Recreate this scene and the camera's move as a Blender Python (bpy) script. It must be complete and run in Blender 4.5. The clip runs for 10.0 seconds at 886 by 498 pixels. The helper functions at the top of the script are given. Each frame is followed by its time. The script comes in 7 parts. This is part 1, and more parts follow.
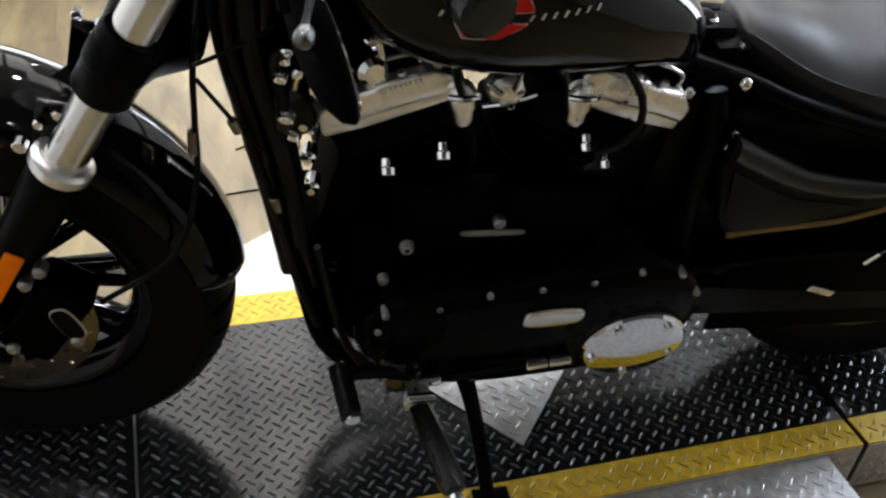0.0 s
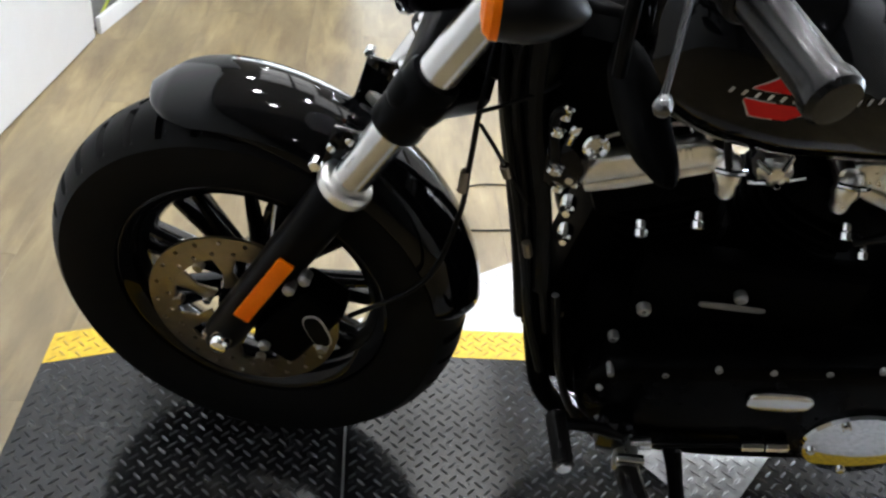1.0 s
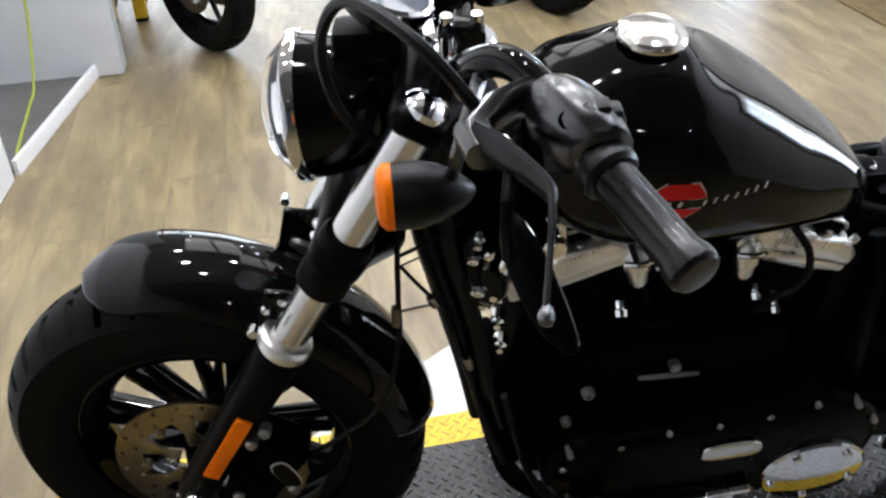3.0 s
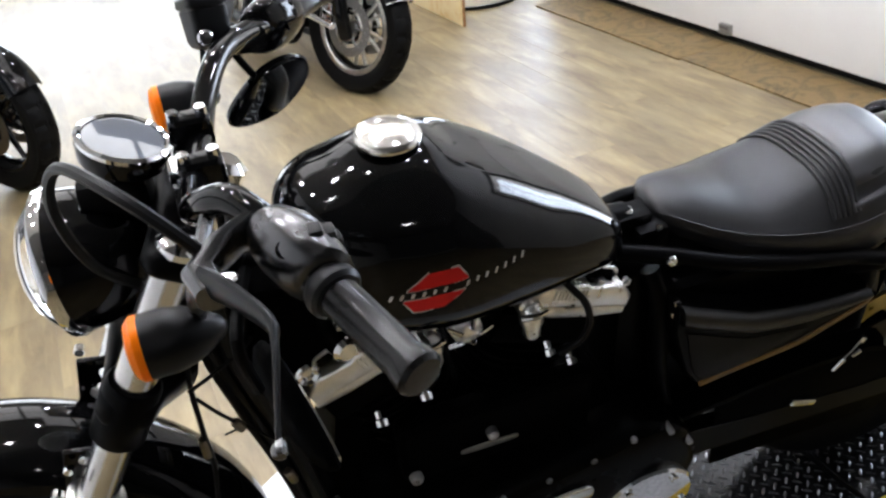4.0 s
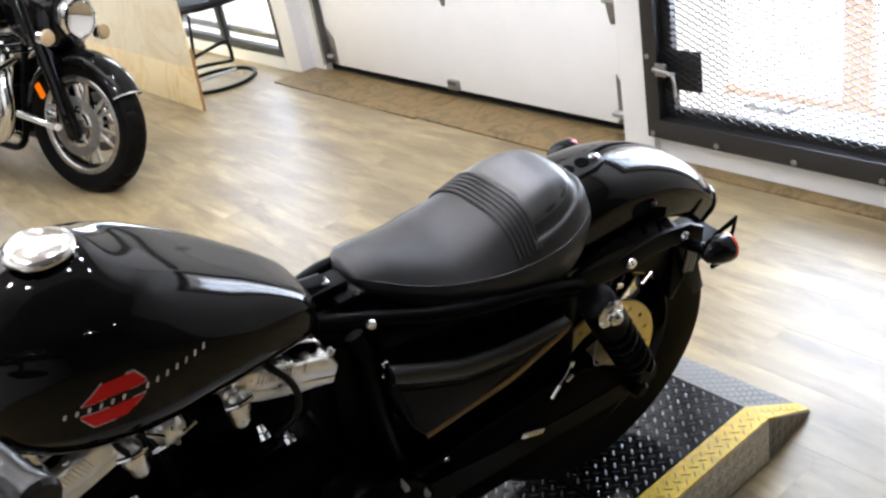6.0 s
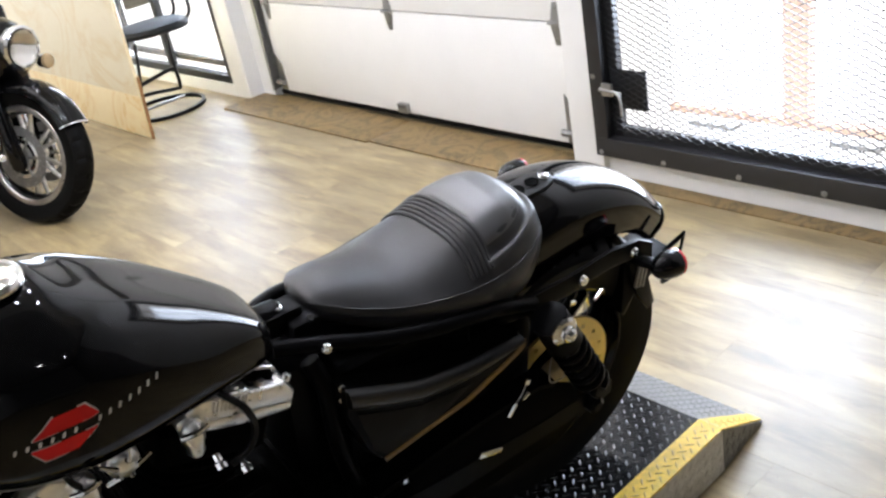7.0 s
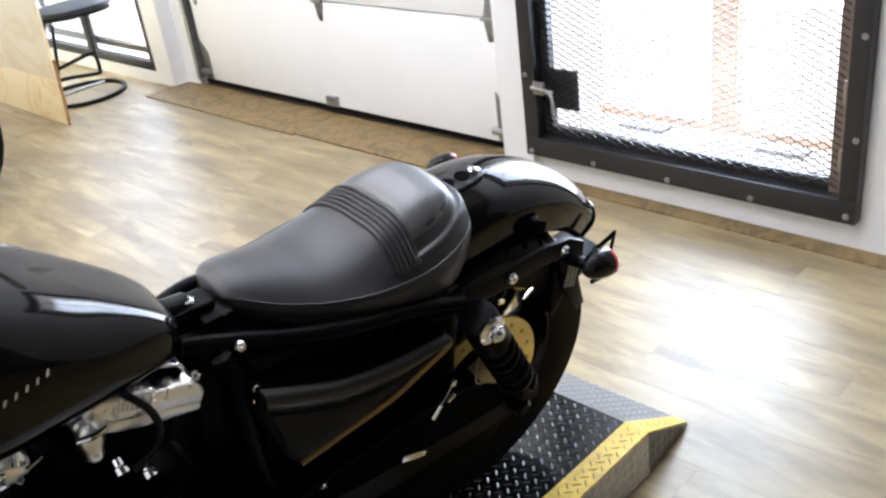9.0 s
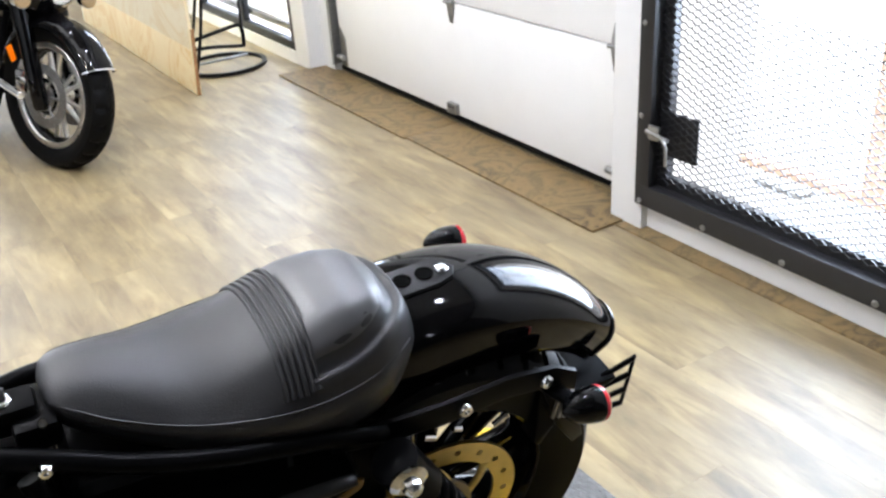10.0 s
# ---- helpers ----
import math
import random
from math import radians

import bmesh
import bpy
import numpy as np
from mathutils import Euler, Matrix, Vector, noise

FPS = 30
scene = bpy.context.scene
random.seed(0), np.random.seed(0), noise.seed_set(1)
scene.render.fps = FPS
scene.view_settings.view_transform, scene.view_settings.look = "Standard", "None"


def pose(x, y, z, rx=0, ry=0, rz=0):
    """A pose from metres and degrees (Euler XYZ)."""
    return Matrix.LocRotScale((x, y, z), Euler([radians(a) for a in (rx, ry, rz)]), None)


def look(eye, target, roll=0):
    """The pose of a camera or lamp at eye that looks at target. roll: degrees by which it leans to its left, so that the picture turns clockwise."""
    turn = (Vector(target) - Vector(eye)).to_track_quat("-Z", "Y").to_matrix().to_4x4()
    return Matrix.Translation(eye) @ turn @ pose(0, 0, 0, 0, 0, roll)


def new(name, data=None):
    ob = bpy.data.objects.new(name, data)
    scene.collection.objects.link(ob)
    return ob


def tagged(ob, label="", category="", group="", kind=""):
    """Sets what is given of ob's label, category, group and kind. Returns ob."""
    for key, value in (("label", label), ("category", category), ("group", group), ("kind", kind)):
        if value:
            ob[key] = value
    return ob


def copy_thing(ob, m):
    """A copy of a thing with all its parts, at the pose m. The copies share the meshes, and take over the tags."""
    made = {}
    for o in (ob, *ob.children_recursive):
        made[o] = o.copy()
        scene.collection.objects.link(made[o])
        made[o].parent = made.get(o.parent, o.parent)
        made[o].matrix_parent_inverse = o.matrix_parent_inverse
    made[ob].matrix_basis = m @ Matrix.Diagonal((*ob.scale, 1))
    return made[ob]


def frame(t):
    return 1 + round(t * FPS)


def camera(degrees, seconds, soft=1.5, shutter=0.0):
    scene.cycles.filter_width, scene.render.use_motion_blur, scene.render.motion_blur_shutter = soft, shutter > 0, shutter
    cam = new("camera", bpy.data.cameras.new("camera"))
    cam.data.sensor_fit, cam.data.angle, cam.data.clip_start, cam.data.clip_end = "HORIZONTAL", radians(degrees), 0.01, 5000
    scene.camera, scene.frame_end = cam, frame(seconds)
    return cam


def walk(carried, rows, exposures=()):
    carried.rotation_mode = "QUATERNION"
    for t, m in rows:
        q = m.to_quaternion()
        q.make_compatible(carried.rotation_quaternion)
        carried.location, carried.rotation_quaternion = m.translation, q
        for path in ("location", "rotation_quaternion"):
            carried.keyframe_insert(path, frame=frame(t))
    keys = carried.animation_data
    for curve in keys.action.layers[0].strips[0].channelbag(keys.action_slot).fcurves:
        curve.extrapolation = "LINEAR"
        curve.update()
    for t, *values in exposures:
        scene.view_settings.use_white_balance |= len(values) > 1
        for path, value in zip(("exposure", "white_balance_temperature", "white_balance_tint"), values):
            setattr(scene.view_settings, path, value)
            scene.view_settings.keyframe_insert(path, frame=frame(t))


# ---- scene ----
from math import cos, pi, sin, tan
cam = camera(51.2, 10.0, soft=2.5)
PATH = [
    (0, (0.515, 0.806, 1.325), (1.069, 2.317, 0.138), 6.1),
    (0.5, (0.462, 0.802, 1.332), (0.863, 2.378, 0.166), 6.9),
    (1, (0.416, 0.787, 1.339), (0.611, 2.425, 0.208), 6.8),
    (1.5, (0.384, 0.777, 1.342), (0.437, 2.428, 0.215), 6.6),
    (2, (0.366, 0.771, 1.353), (0.336, 2.42, 0.222), 6.2),
    (2.5, (0.381, 0.789, 1.406), (0.406, 2.456, 0.302), 2.3),
    (3, (0.443, 0.805, 1.482), (0.738, 2.464, 0.405), -2.7),
    (3.2, (0.466, 0.804, 1.504), (0.828, 2.479, 0.473), -4.2),
    (4.3, (0.576, 0.755, 1.522), (1.242, 2.372, 0.55), -9.7),
    (4.5, (0.59, 0.751, 1.516), (1.303, 2.343, 0.538), -9.7),
    (5, (0.627, 0.734, 1.51), (1.494, 2.262, 0.554), -9.6),
    (5.5, (0.652, 0.712, 1.516), (1.597, 2.202, 0.575), -10.5),
    (6, (0.669, 0.69, 1.518), (1.68, 2.152, 0.602), -11.1),
    (6.2, (0.673, 0.68, 1.519), (1.702, 2.134, 0.611), -11.6),
    (7.5, (0.645, 0.685, 1.521), (1.826, 2.042, 0.647), -10.0),
    (8, (0.586, 0.686, 1.516), (1.844, 1.975, 0.648), -9.2),
    (8.4, (0.557, 0.688, 1.523), (1.831, 1.965, 0.659), -8.6),
    (8.5, (0.56, 0.697, 1.518), (1.845, 1.963, 0.654), -7.5),
    (9, (0.704, 0.725, 1.484), (1.916, 2.026, 0.568), -7.7),
    (9.5, (0.967, 0.717, 1.509), (1.931, 2.172, 0.533), -4.7),
    (10, (1.178, 0.783, 1.478), (2.105, 2.305, 0.569), -3.9),
]
walk(cam, [(t, look(eye, target, roll)) for t, eye, target, roll in PATH],
     [(0.0, -0.07, 6480, 9), (1.0, -0.05, 6280, 8), (2.3, 0.0, 6120, 11), (3.0, -0.06, 6200, 10), (4.5, -0.01, 6320, 12), (7.5, 0.13, 6350, 12), (10.0, 0.18, 6150, 11)])

# world and large lights
world = bpy.data.worlds.new("world")
scene.world = world
world.use_nodes = True
wn = world.node_tree
sky = wn.nodes.new("ShaderNodeTexSky")
sky.sky_type, sky.sun_disc = "NISHITA", False
sky.sun_elevation, sky.sun_rotation = radians(40), radians(100)
wn.links.new(sky.outputs[0], wn.nodes["Background"].inputs[0])
wn.nodes["Background"].inputs[1].default_value = 0.12
scene.view_settings.exposure = 0.0


def lamp(name, m, power, size, size_y=None, shape="RECTANGLE", colour=(1, 1, 1)):
    data = bpy.data.lights.new(name, "AREA")
    data.energy, data.shape, data.size, data.color = power, shape, size, colour
    if size_y:
        data.size_y = size_y
    ob = new(name, data)
    ob.matrix_world = m
    return ob


# daylight in the openings
lamp("gate_daylight", look((3.60, 2.3, 1.2), (0.0, 2.3, 0.2)), 84, 0.7, 1.7, colour=(0.77, 0.90, 1.08))
lamp("side_window_daylight", look((3.75, 6.6, 1.1), (2.6, 6.2, 0.0)), 85, 1.1, 1.8, colour=(0.78, 0.90, 1.08))
lamp("front_window_daylight", look((0.4, 10.9, 1.45), (0.6, 5.0, 0.6)), 115, 3.6, 2.0, colour=(0.90, 0.96, 1.0))

# ---- materials ----


class Net:
    """A node material under construction."""

    def __init__(self, name, base, rough=0.5, metal=0.0, coat=0.0, spec=0.5):
        self.mat = bpy.data.materials.new(name)
        self.mat.use_nodes = True
        self.tree = self.mat.node_tree
        self.bsdf = self.tree.nodes["Principled BSDF"]
        self.bsdf.inputs["Base Color"].default_value = (*base, 1)
        self.bsdf.inputs["Roughness"].default_value = rough
        self.bsdf.inputs["Metallic"].default_value = metal
        self.bsdf.inputs["Coat Weight"].default_value = coat
        self.bsdf.inputs["Coat Roughness"].default_value = 0.03
        self.bsdf.inputs["Specular IOR Level"].default_value = spec
        self.coord = self.tree.nodes.new("ShaderNodeTexCoord")

    def link(self, a, b):
        self.tree.links.new(a, b)

    def space(self, scale=(1, 1, 1), out="Object", rot=(0, 0, 0)):
        m = self.tree.nodes.new("ShaderNodeMapping")
        m.inputs["Scale"].default_value = scale
        m.inputs["Rotation"].default_value = rot
        self.link(self.coord.outputs[out], m.inputs[0])
        return m.outputs[0]

    def noise(self, scale, vector=None, detail=4.0, rough=0.55, distort=0.0):
        n = self.tree.nodes.new("ShaderNodeTexNoise")
        n.inputs["Scale"].default_value, n.inputs["Detail"].default_value = scale, detail
        n.inputs["Roughness"].default_value, n.inputs["Distortion"].default_value = rough, distort
        self.link(vector if vector else self.coord.outputs["Object"], n.inputs["Vector"])
        return n.outputs[0]

    def ramp(self, fac, stops):
        r = self.tree.nodes.new("ShaderNodeValToRGB")
        while len(r.color_ramp.elements) < len(stops):
            r.color_ramp.elements.new(0.5)
        for e, (p, c) in zip(r.color_ramp.elements, stops):
            e.position = p
            e.color = (*c, 1) if len(c) == 3 else c
        self.link(fac, r.inputs[0])
        return r.outputs[0]

    def mix(self, fac, a, b, kind="MIX"):
        m = self.tree.nodes.new("ShaderNodeMix")
        m.data_type, m.blend_type = "RGBA", kind
        for sock, v in ((m.inputs[0], fac), (m.inputs[6], a), (m.inputs[7], b)):
            if isinstance(v, (int, float)):
                sock.default_value = v
            elif isinstance(v, tuple):
                sock.default_value = (*v, 1)
            else:
                self.link(v, sock)
        return m.outputs[2]

    def math(self, op, a, b=0.5):
        m = self.tree.nodes.new("ShaderNodeMath")
        m.operation = op
        for sock, v in zip(m.inputs, (a, b)):
            if isinstance(v, (int, float)):
                sock.default_value = v
            else:
                self.link(v, sock)
        return m.outputs[0]

    def range(self, fac, lo, hi):
        r = self.tree.nodes.new("ShaderNodeMapRange")
        r.inputs["To Min"].default_value, r.inputs["To Max"].default_value = lo, hi
        self.link(fac, r.inputs["Value"])
        return r.outputs[0]

    def colour(self, sock):
        self.link(sock, self.bsdf.inputs["Base Color"])
        return self

    def rough(self, sock):
        self.link(sock, self.bsdf.inputs["Roughness"])
        return self

    def bump(self, height, strength=0.2, distance=0.002):
        b = self.tree.nodes.new("ShaderNodeBump")
        b.inputs["Strength"].default_value, b.inputs["Distance"].default_value = strength, distance
        self.link(height, b.inputs["Height"])
        self.link(b.outputs[0], self.bsdf.inputs["Normal"])
        return self

    def random(self):
        return self.tree.nodes.new("ShaderNodeObjectInfo").outputs["Random"]


def plain(name, base, rough=0.5, metal=0.0, coat=0.0, vary=0.12, scale=40.0, bump=0.0, bscale=300.0, spec=0.5):
    """A surface with mottled colour and roughness at two scales."""
    n = Net(name, base, rough, metal, coat, spec)
    big, small = n.noise(scale * 0.12, detail=3), n.noise(scale, detail=5)
    f = n.mix(0.5, big, small)
    lo, hi = tuple(c * (1 - vary) for c in base), tuple(min(1, c * (1 + vary)) for c in base)
    n.colour(n.ramp(f, [(0.3, lo), (0.7, hi)]))
    n.rough(n.range(f, max(0.02, rough * 0.8), min(1, rough * 1.25)))
    if bump:
        n.bump(n.noise(bscale, detail=3), bump, 0.001)
    return n.mat


def glow(name, base, strength):
    n = Net(name, base)
    n.bsdf.inputs["Emission Color"].default_value = (*base, 1)
    n.bsdf.inputs["Emission Strength"].default_value = strength
    return n.mat


GLOSS = plain("gloss_black_paint", (0.002, 0.002, 0.0022), 0.06, coat=0.0, vary=0.2, scale=8, spec=0.235)
RIDGECOAT = plain("satin_ridge_coat", (0.006, 0.006, 0.0062), 0.30, vary=0.2, scale=40, bump=0.03, spec=0.34)
PANELGRAIN = plain("grained_black_panel", (0.006, 0.0055, 0.005), 0.45, vary=0.35, scale=220, bump=0.35, bscale=420, spec=0.09)
SATIN = plain("satin_black_coat", (0.0022, 0.0022, 0.0024), 0.30, vary=0.25, scale=60, bump=0.05, spec=0.04)
WRINKLE = plain("wrinkle_black_engine", (0.0011, 0.0011, 0.0011), 0.5, vary=0.3, scale=90, bump=0.3, bscale=700, spec=0.012)
RUBBER = plain("tyre_rubber", (0.0045, 0.0044, 0.0043), 0.46, vary=0.3, scale=50, bump=0.15, bscale=500, spec=0.06)
GRIPRUBBER = plain("grip_rubber", (0.008, 0.0075, 0.0072), 0.26, vary=0.1, scale=70, bump=0.03, bscale=400, spec=0.26)
CHROME = plain("chrome", (0.82, 0.83, 0.84), 0.05, metal=1.0, vary=0.03)
POLISHED = plain("polished_tube", (0.70, 0.70, 0.69), 0.2, metal=1.0, vary=0.06, scale=20)
CAST = plain("cast_aluminium", (0.84, 0.83, 0.80), 0.28, metal=1.0, vary=0.15, scale=60, bump=0.12, bscale=500)
GREYMETAL = plain("grey_housing_metal", (0.115, 0.115, 0.117), 0.27, metal=1.0, vary=0.2, scale=40)
LEVERBLACK = plain("worn_black_lever", (0.012, 0.012, 0.0125), 0.32, metal=0.2, vary=0.2, scale=40, spec=0.2)
CAPMETAL = plain("soft_chrome", (0.74, 0.715, 0.67), 0.15, metal=1.0, vary=0.06, scale=60)
LEVERGREY = plain("grey_cast_lever", (0.15, 0.15, 0.153), 0.25, metal=1.0, vary=0.2, scale=40)
STEEL = plain("brake_steel", (0.24, 0.205, 0.15), 0.3, metal=1.0, vary=0.2, scale=60)
BRASSY = plain("gold_tinted_steel", (0.62, 0.50, 0.22), 0.32, metal=1.0, vary=0.15, scale=50)
ORANGE = plain("orange_lens", (1.0, 0.19, 0.0), 0.3, vary=0.12, scale=300, spec=0.15)
REDLENS = plain("red_lens", (0.55, 0.02, 0.03), 0.15, vary=0.15, scale=200, coat=0.5)
REDPAINT = plain("red_badge_paint", (0.58, 0.011, 0.010), 0.35, vary=0.1, spec=0.2)
PALE = plain("pale_badge_paint", (0.55, 0.53, 0.48), 0.35, vary=0.1)
YELLOWPLASTIC = plain("yellow_plastic", (0.80, 0.50, 0.02), 0.4, vary=0.1)
WHITEPAINT = plain("white_wall_paint", (0.78, 0.785, 0.785), 0.6, vary=0.025, scale=12, bump=0.05, bscale=120)
CEILBEIGE = plain("beige_ceiling_paint", (0.50, 0.475, 0.445), 0.8, vary=0.1, scale=5)
# tones of unseen ceiling and walls, set dark to keep paint reflections dim
CEILDARK = plain("dim_ceiling_tone", (0.15, 0.144, 0.136), 0.8, vary=0.1, scale=5)
DARKWALL = plain("dim_wall_tone", (0.13, 0.128, 0.125), 0.7, vary=0.1, scale=5)
CEILPAINT = plain("ceiling_paint", (0.75, 0.74, 0.72), 0.8, vary=0.05, scale=5)
GREYPANEL = plain("grey_panel", (0.62, 0.63, 0.63), 0.5, vary=0.05, scale=10)
DOORWHITE = plain("door_white_steel", (0.80, 0.80, 0.785), 0.45, vary=0.03, scale=6, bump=0.06, bscale=250)
GALV = plain("galvanised_steel", (0.32, 0.32, 0.31), 0.42, metal=0.9, vary=0.2, scale=40)
DARKSTEEL = plain("dark_grey_painted_steel", (0.012, 0.012, 0.0135), 0.42, vary=0.3, scale=25, bump=0.06)
RUSTSTEEL = plain("brown_worn_steel", (0.20, 0.15, 0.115), 0.5, vary=0.3, scale=50)
BLACKPLASTIC = plain("black_plastic", (0.006, 0.006, 0.0065), 0.36, vary=0.2, spec=0.2)
VINYL = plain("chair_vinyl", (0.010, 0.010, 0.011), 0.45, vary=0.2, spec=0.15)
CABLE = plain("cable_sheath", (0.005, 0.005, 0.005), 0.4, vary=0.2, spec=0.12)
AMBERCLEAR = plain("pale_amber_lens", (0.42, 0.30, 0.16), 0.2, vary=0.15, scale=200, coat=0.4)
LADDER = plain("orange_fibreglass", (0.62, 0.13, 0.04), 0.4, vary=0.15)
OUTPOST = plain("orange_brown_post", (0.86, 0.56, 0.40), 0.6, vary=0.15)
GREENCABLE = plain("green_yellow_cord", (0.45, 0.5, 0.05), 0.5, vary=0.1)
EMBLEM = plain("worn_grey_emblem", (0.20, 0.20, 0.19), 0.4, metal=0.5, vary=0.2)
MIRROR = plain("mirror_glass", (0.75, 0.77, 0.78), 0.02, metal=1.0, vary=0.01)


def leather(name="black_seat_vinyl", grain=0.35, spec=0.45, base=0.015):
    n = Net(name, (0.03, 0.03, 0.032), 0.42, spec=spec)
    v = n.tree.nodes.new("ShaderNodeTexVoronoi")
    v.inputs["Scale"].default_value = 520
    n.link(n.coord.outputs["Object"], v.inputs["Vector"])
    n.colour(n.ramp(n.noise(9, detail=5), [(0.3, (base * 0.75, base * 0.75, base * 0.78)), (0.7, (base * 1.3, base * 1.3, base * 1.38))]))
    n.rough(n.range(n.noise(60, detail=6), 0.36, 0.46))
    n.bump(v.outputs["Distance"], grain, 0.0006)
    return n.mat


def glass(name, tint=(1, 1, 1), rough=0.0):
    n = Net(name, tint, rough)
    n.bsdf.inputs["Transmission Weight"].default_value = 1.0
    n.bsdf.inputs["IOR"].default_value = 1.45
    return n.mat


def laminate():
    """Grey-brown oak laminate, streaked along the plank."""
    n = Net("oak_laminate", (0.4, 0.3, 0.18), 0.3, spec=0.8)
    add = n.tree.nodes.new("ShaderNodeVectorMath")
    add.operation = "ADD"
    comb = n.tree.nodes.new("ShaderNodeCombineXYZ")
    r = n.random()
    for i, k in enumerate((7.0, 13.0, 5.0)):
        n.link(n.math("MULTIPLY", r, k), comb.inputs[i])
    n.link(n.coord.outputs["Object"], add.inputs[0])
    n.link(comb.outputs[0], add.inputs[1])

    def streak(sx, sy, scale, detail, distort=0.0):
        m = n.tree.nodes.new("ShaderNodeMapping")
        m.inputs["Scale"].default_value = (sx, sy, 1)
        n.link(add.outputs[0], m.inputs[0])
        return n.noise(scale, m.outputs[0], detail, 0.6, distort)

    wide, fine, blot = streak(9, 1.8, 1.5, 6, 0.35), streak(60, 3, 1.5, 4, 0.3), streak(7, 3.2, 1.0, 4)
    c = n.ramp(wide, [(0.28, (0.094, 0.067, 0.031)), (0.43, (0.204, 0.152, 0.071)), (0.57, (0.336, 0.260, 0.124)), (0.75, (0.458, 0.367, 0.192))])
    c = n.mix(n.range(fine, 0.0, 0.4), c, (0.22, 0.16, 0.09))
    c = n.mix(n.ramp(blot, [(0.42, (0, 0, 0)), (0.62, (0.65, 0.65, 0.65))]), c, (0.245, 0.194, 0.108))
    cloud = n.noise(1.3, n.space((2.2, 1.0, 1)), 5, 0.62)
    c = n.mix(n.ramp(cloud, [(0.48, (0, 0, 0)), (0.70, (0.7, 0.7, 0.7))]), c, (0.122, 0.088, 0.042))
    speck = n.noise(38, n.space((1.0, 0.6, 1)), 3, 0.7)
    c = n.mix(n.ramp(speck, [(0.66, (0, 0, 0)), (0.76, (0.6, 0.6, 0.6))]), c, (0.07, 0.05, 0.028))
    tone = n.range(r, 0.92, 1.06)
    grey = n.tree.nodes.new("ShaderNodeCombineColor")
    for i in range(3):
        n.link(tone, grey.inputs[i])
    n.colour(n.mix(1.0, c, grey.outputs[0], "MULTIPLY"))
    n.rough(n.range(n.mix(0.5, fine, n.noise(3)), 0.32, 0.53))
    n.bump(fine, 0.08, 0.0006)
    return n.mat


def plywood(name, light, dark, sx, sy, rough=0.55):
    """Rotary-cut veneer: drawn-out, wandering bands."""
    n = Net(name, light, rough)
    v = n.space((sx, sy, sy))
    warp = n.noise(1.1, v, 3, 0.5)
    big = n.noise(0.8, v, 5, 0.6, 1.6)
    bands = n.math("FRACT", n.math("MULTIPLY", big, 7.0))
    tri = n.math("ABSOLUTE", n.math("SUBTRACT", bands, 0.5))
    f = n.mix(0.5, n.math("MULTIPLY", tri, 2.0), warp)
    c = n.ramp(f, [(0.2, dark), (0.42, tuple((p * 2 + q) / 3 for p, q in zip(light, dark))), (0.7, light)])
    n.colour(n.mix(n.range(n.noise(26, v, 4), 0, 0.3), c, dark))
    n.bump(n.noise(40, v, 3), 0.08, 0.001)
    return n.mat


def plate_paint(name, base, wear, rough, metal=0.0, lo=0.55, hi=0.72, spec=0.5):
    """Painted tread plate, rubbed through in places to the metal."""
    n = Net(name, base, rough, metal, spec=spec)
    f = n.noise(5, detail=8, rough=0.65)
    g = n.noise(55, detail=4)
    mask = n.ramp(n.mix(0.35, f, g), [(lo, (0, 0, 0)), (hi, (1, 1, 1))])
    tint = n.ramp(g, [(0.3, tuple(c * 0.75 for c in base)), (0.7, tuple(min(1, c * 1.15) for c in base))])
    n.colour(n.mix(mask, tint, wear))
    n.rough(n.range(n.mix(0.5, f, g), rough * 0.7, rough * 1.5))
    n.bump(g, 0.06, 0.001)
    return n.mat


LEATHER = leather()
# base lighter than the seat vinyl, standing for reflected ceiling light
PANELVINYL = leather("sheen_panel_vinyl", 0.15, 1.0, 0.034)
GLASS = glass("clear_glass")
GAUGEGLASS = plain("dark_gauge_glass", (0.10, 0.115, 0.14), 0.04, vary=0.1, coat=1.0)
LAMINATE = laminate()
PLY = plywood("fresh_plywood", (0.95, 0.85, 0.62), (0.86, 0.70, 0.42), 3.0, 1.6)
PLYLOW = plywood("yellow_plywood", (0.92, 0.76, 0.45), (0.80, 0.55, 0.22), 2.6, 1.8)
OLDPLY = plywood("worn_plywood", (0.225, 0.150, 0.058), (0.080, 0.053, 0.020), 3.2, 3.6, 0.5)
PLYEDGE = plain("plywood_edge", (0.33, 0.17, 0.07), 0.7, vary=0.3, scale=60)
PLATEBLACK = plate_paint("dark_tread_plate", (0.014, 0.014, 0.0145), (0.024, 0.024, 0.025), 0.13, metal=0.0, spec=0.48)
PLATEBAR = plate_paint("rubbed_tread_bars", (0.075, 0.075, 0.077), (0.16, 0.16, 0.16), 0.27, metal=0.75)
YELLOWBAR = plate_paint("worn_yellow_tread_bars", (0.46, 0.30, 0.018), (0.10, 0.075, 0.02), 0.35, lo=0.50, hi=0.68)
PLATEYELLOW = plate_paint("yellow_tread_plate", (0.72, 0.475, 0.022), (0.09, 0.07, 0.02), 0.38, lo=0.64, hi=0.76)
PLATESILVER = plate_paint("bare_aluminium_tread_plate", (0.60, 0.60, 0.595), (0.44, 0.44, 0.435), 0.36, metal=0.85)
PLATEDULL = plate_paint("scuffed_aluminium_plate", (0.40, 0.40, 0.395), (0.30, 0.30, 0.295), 0.36, metal=0.85)
PLATEGREY = plate_paint("dull_tread_plate", (0.17, 0.17, 0.172), (0.24, 0.24, 0.24), 0.30, metal=0.85)
SNOW = glow("bright_outdoors", (1.0, 1.0, 1.0), 5.0)
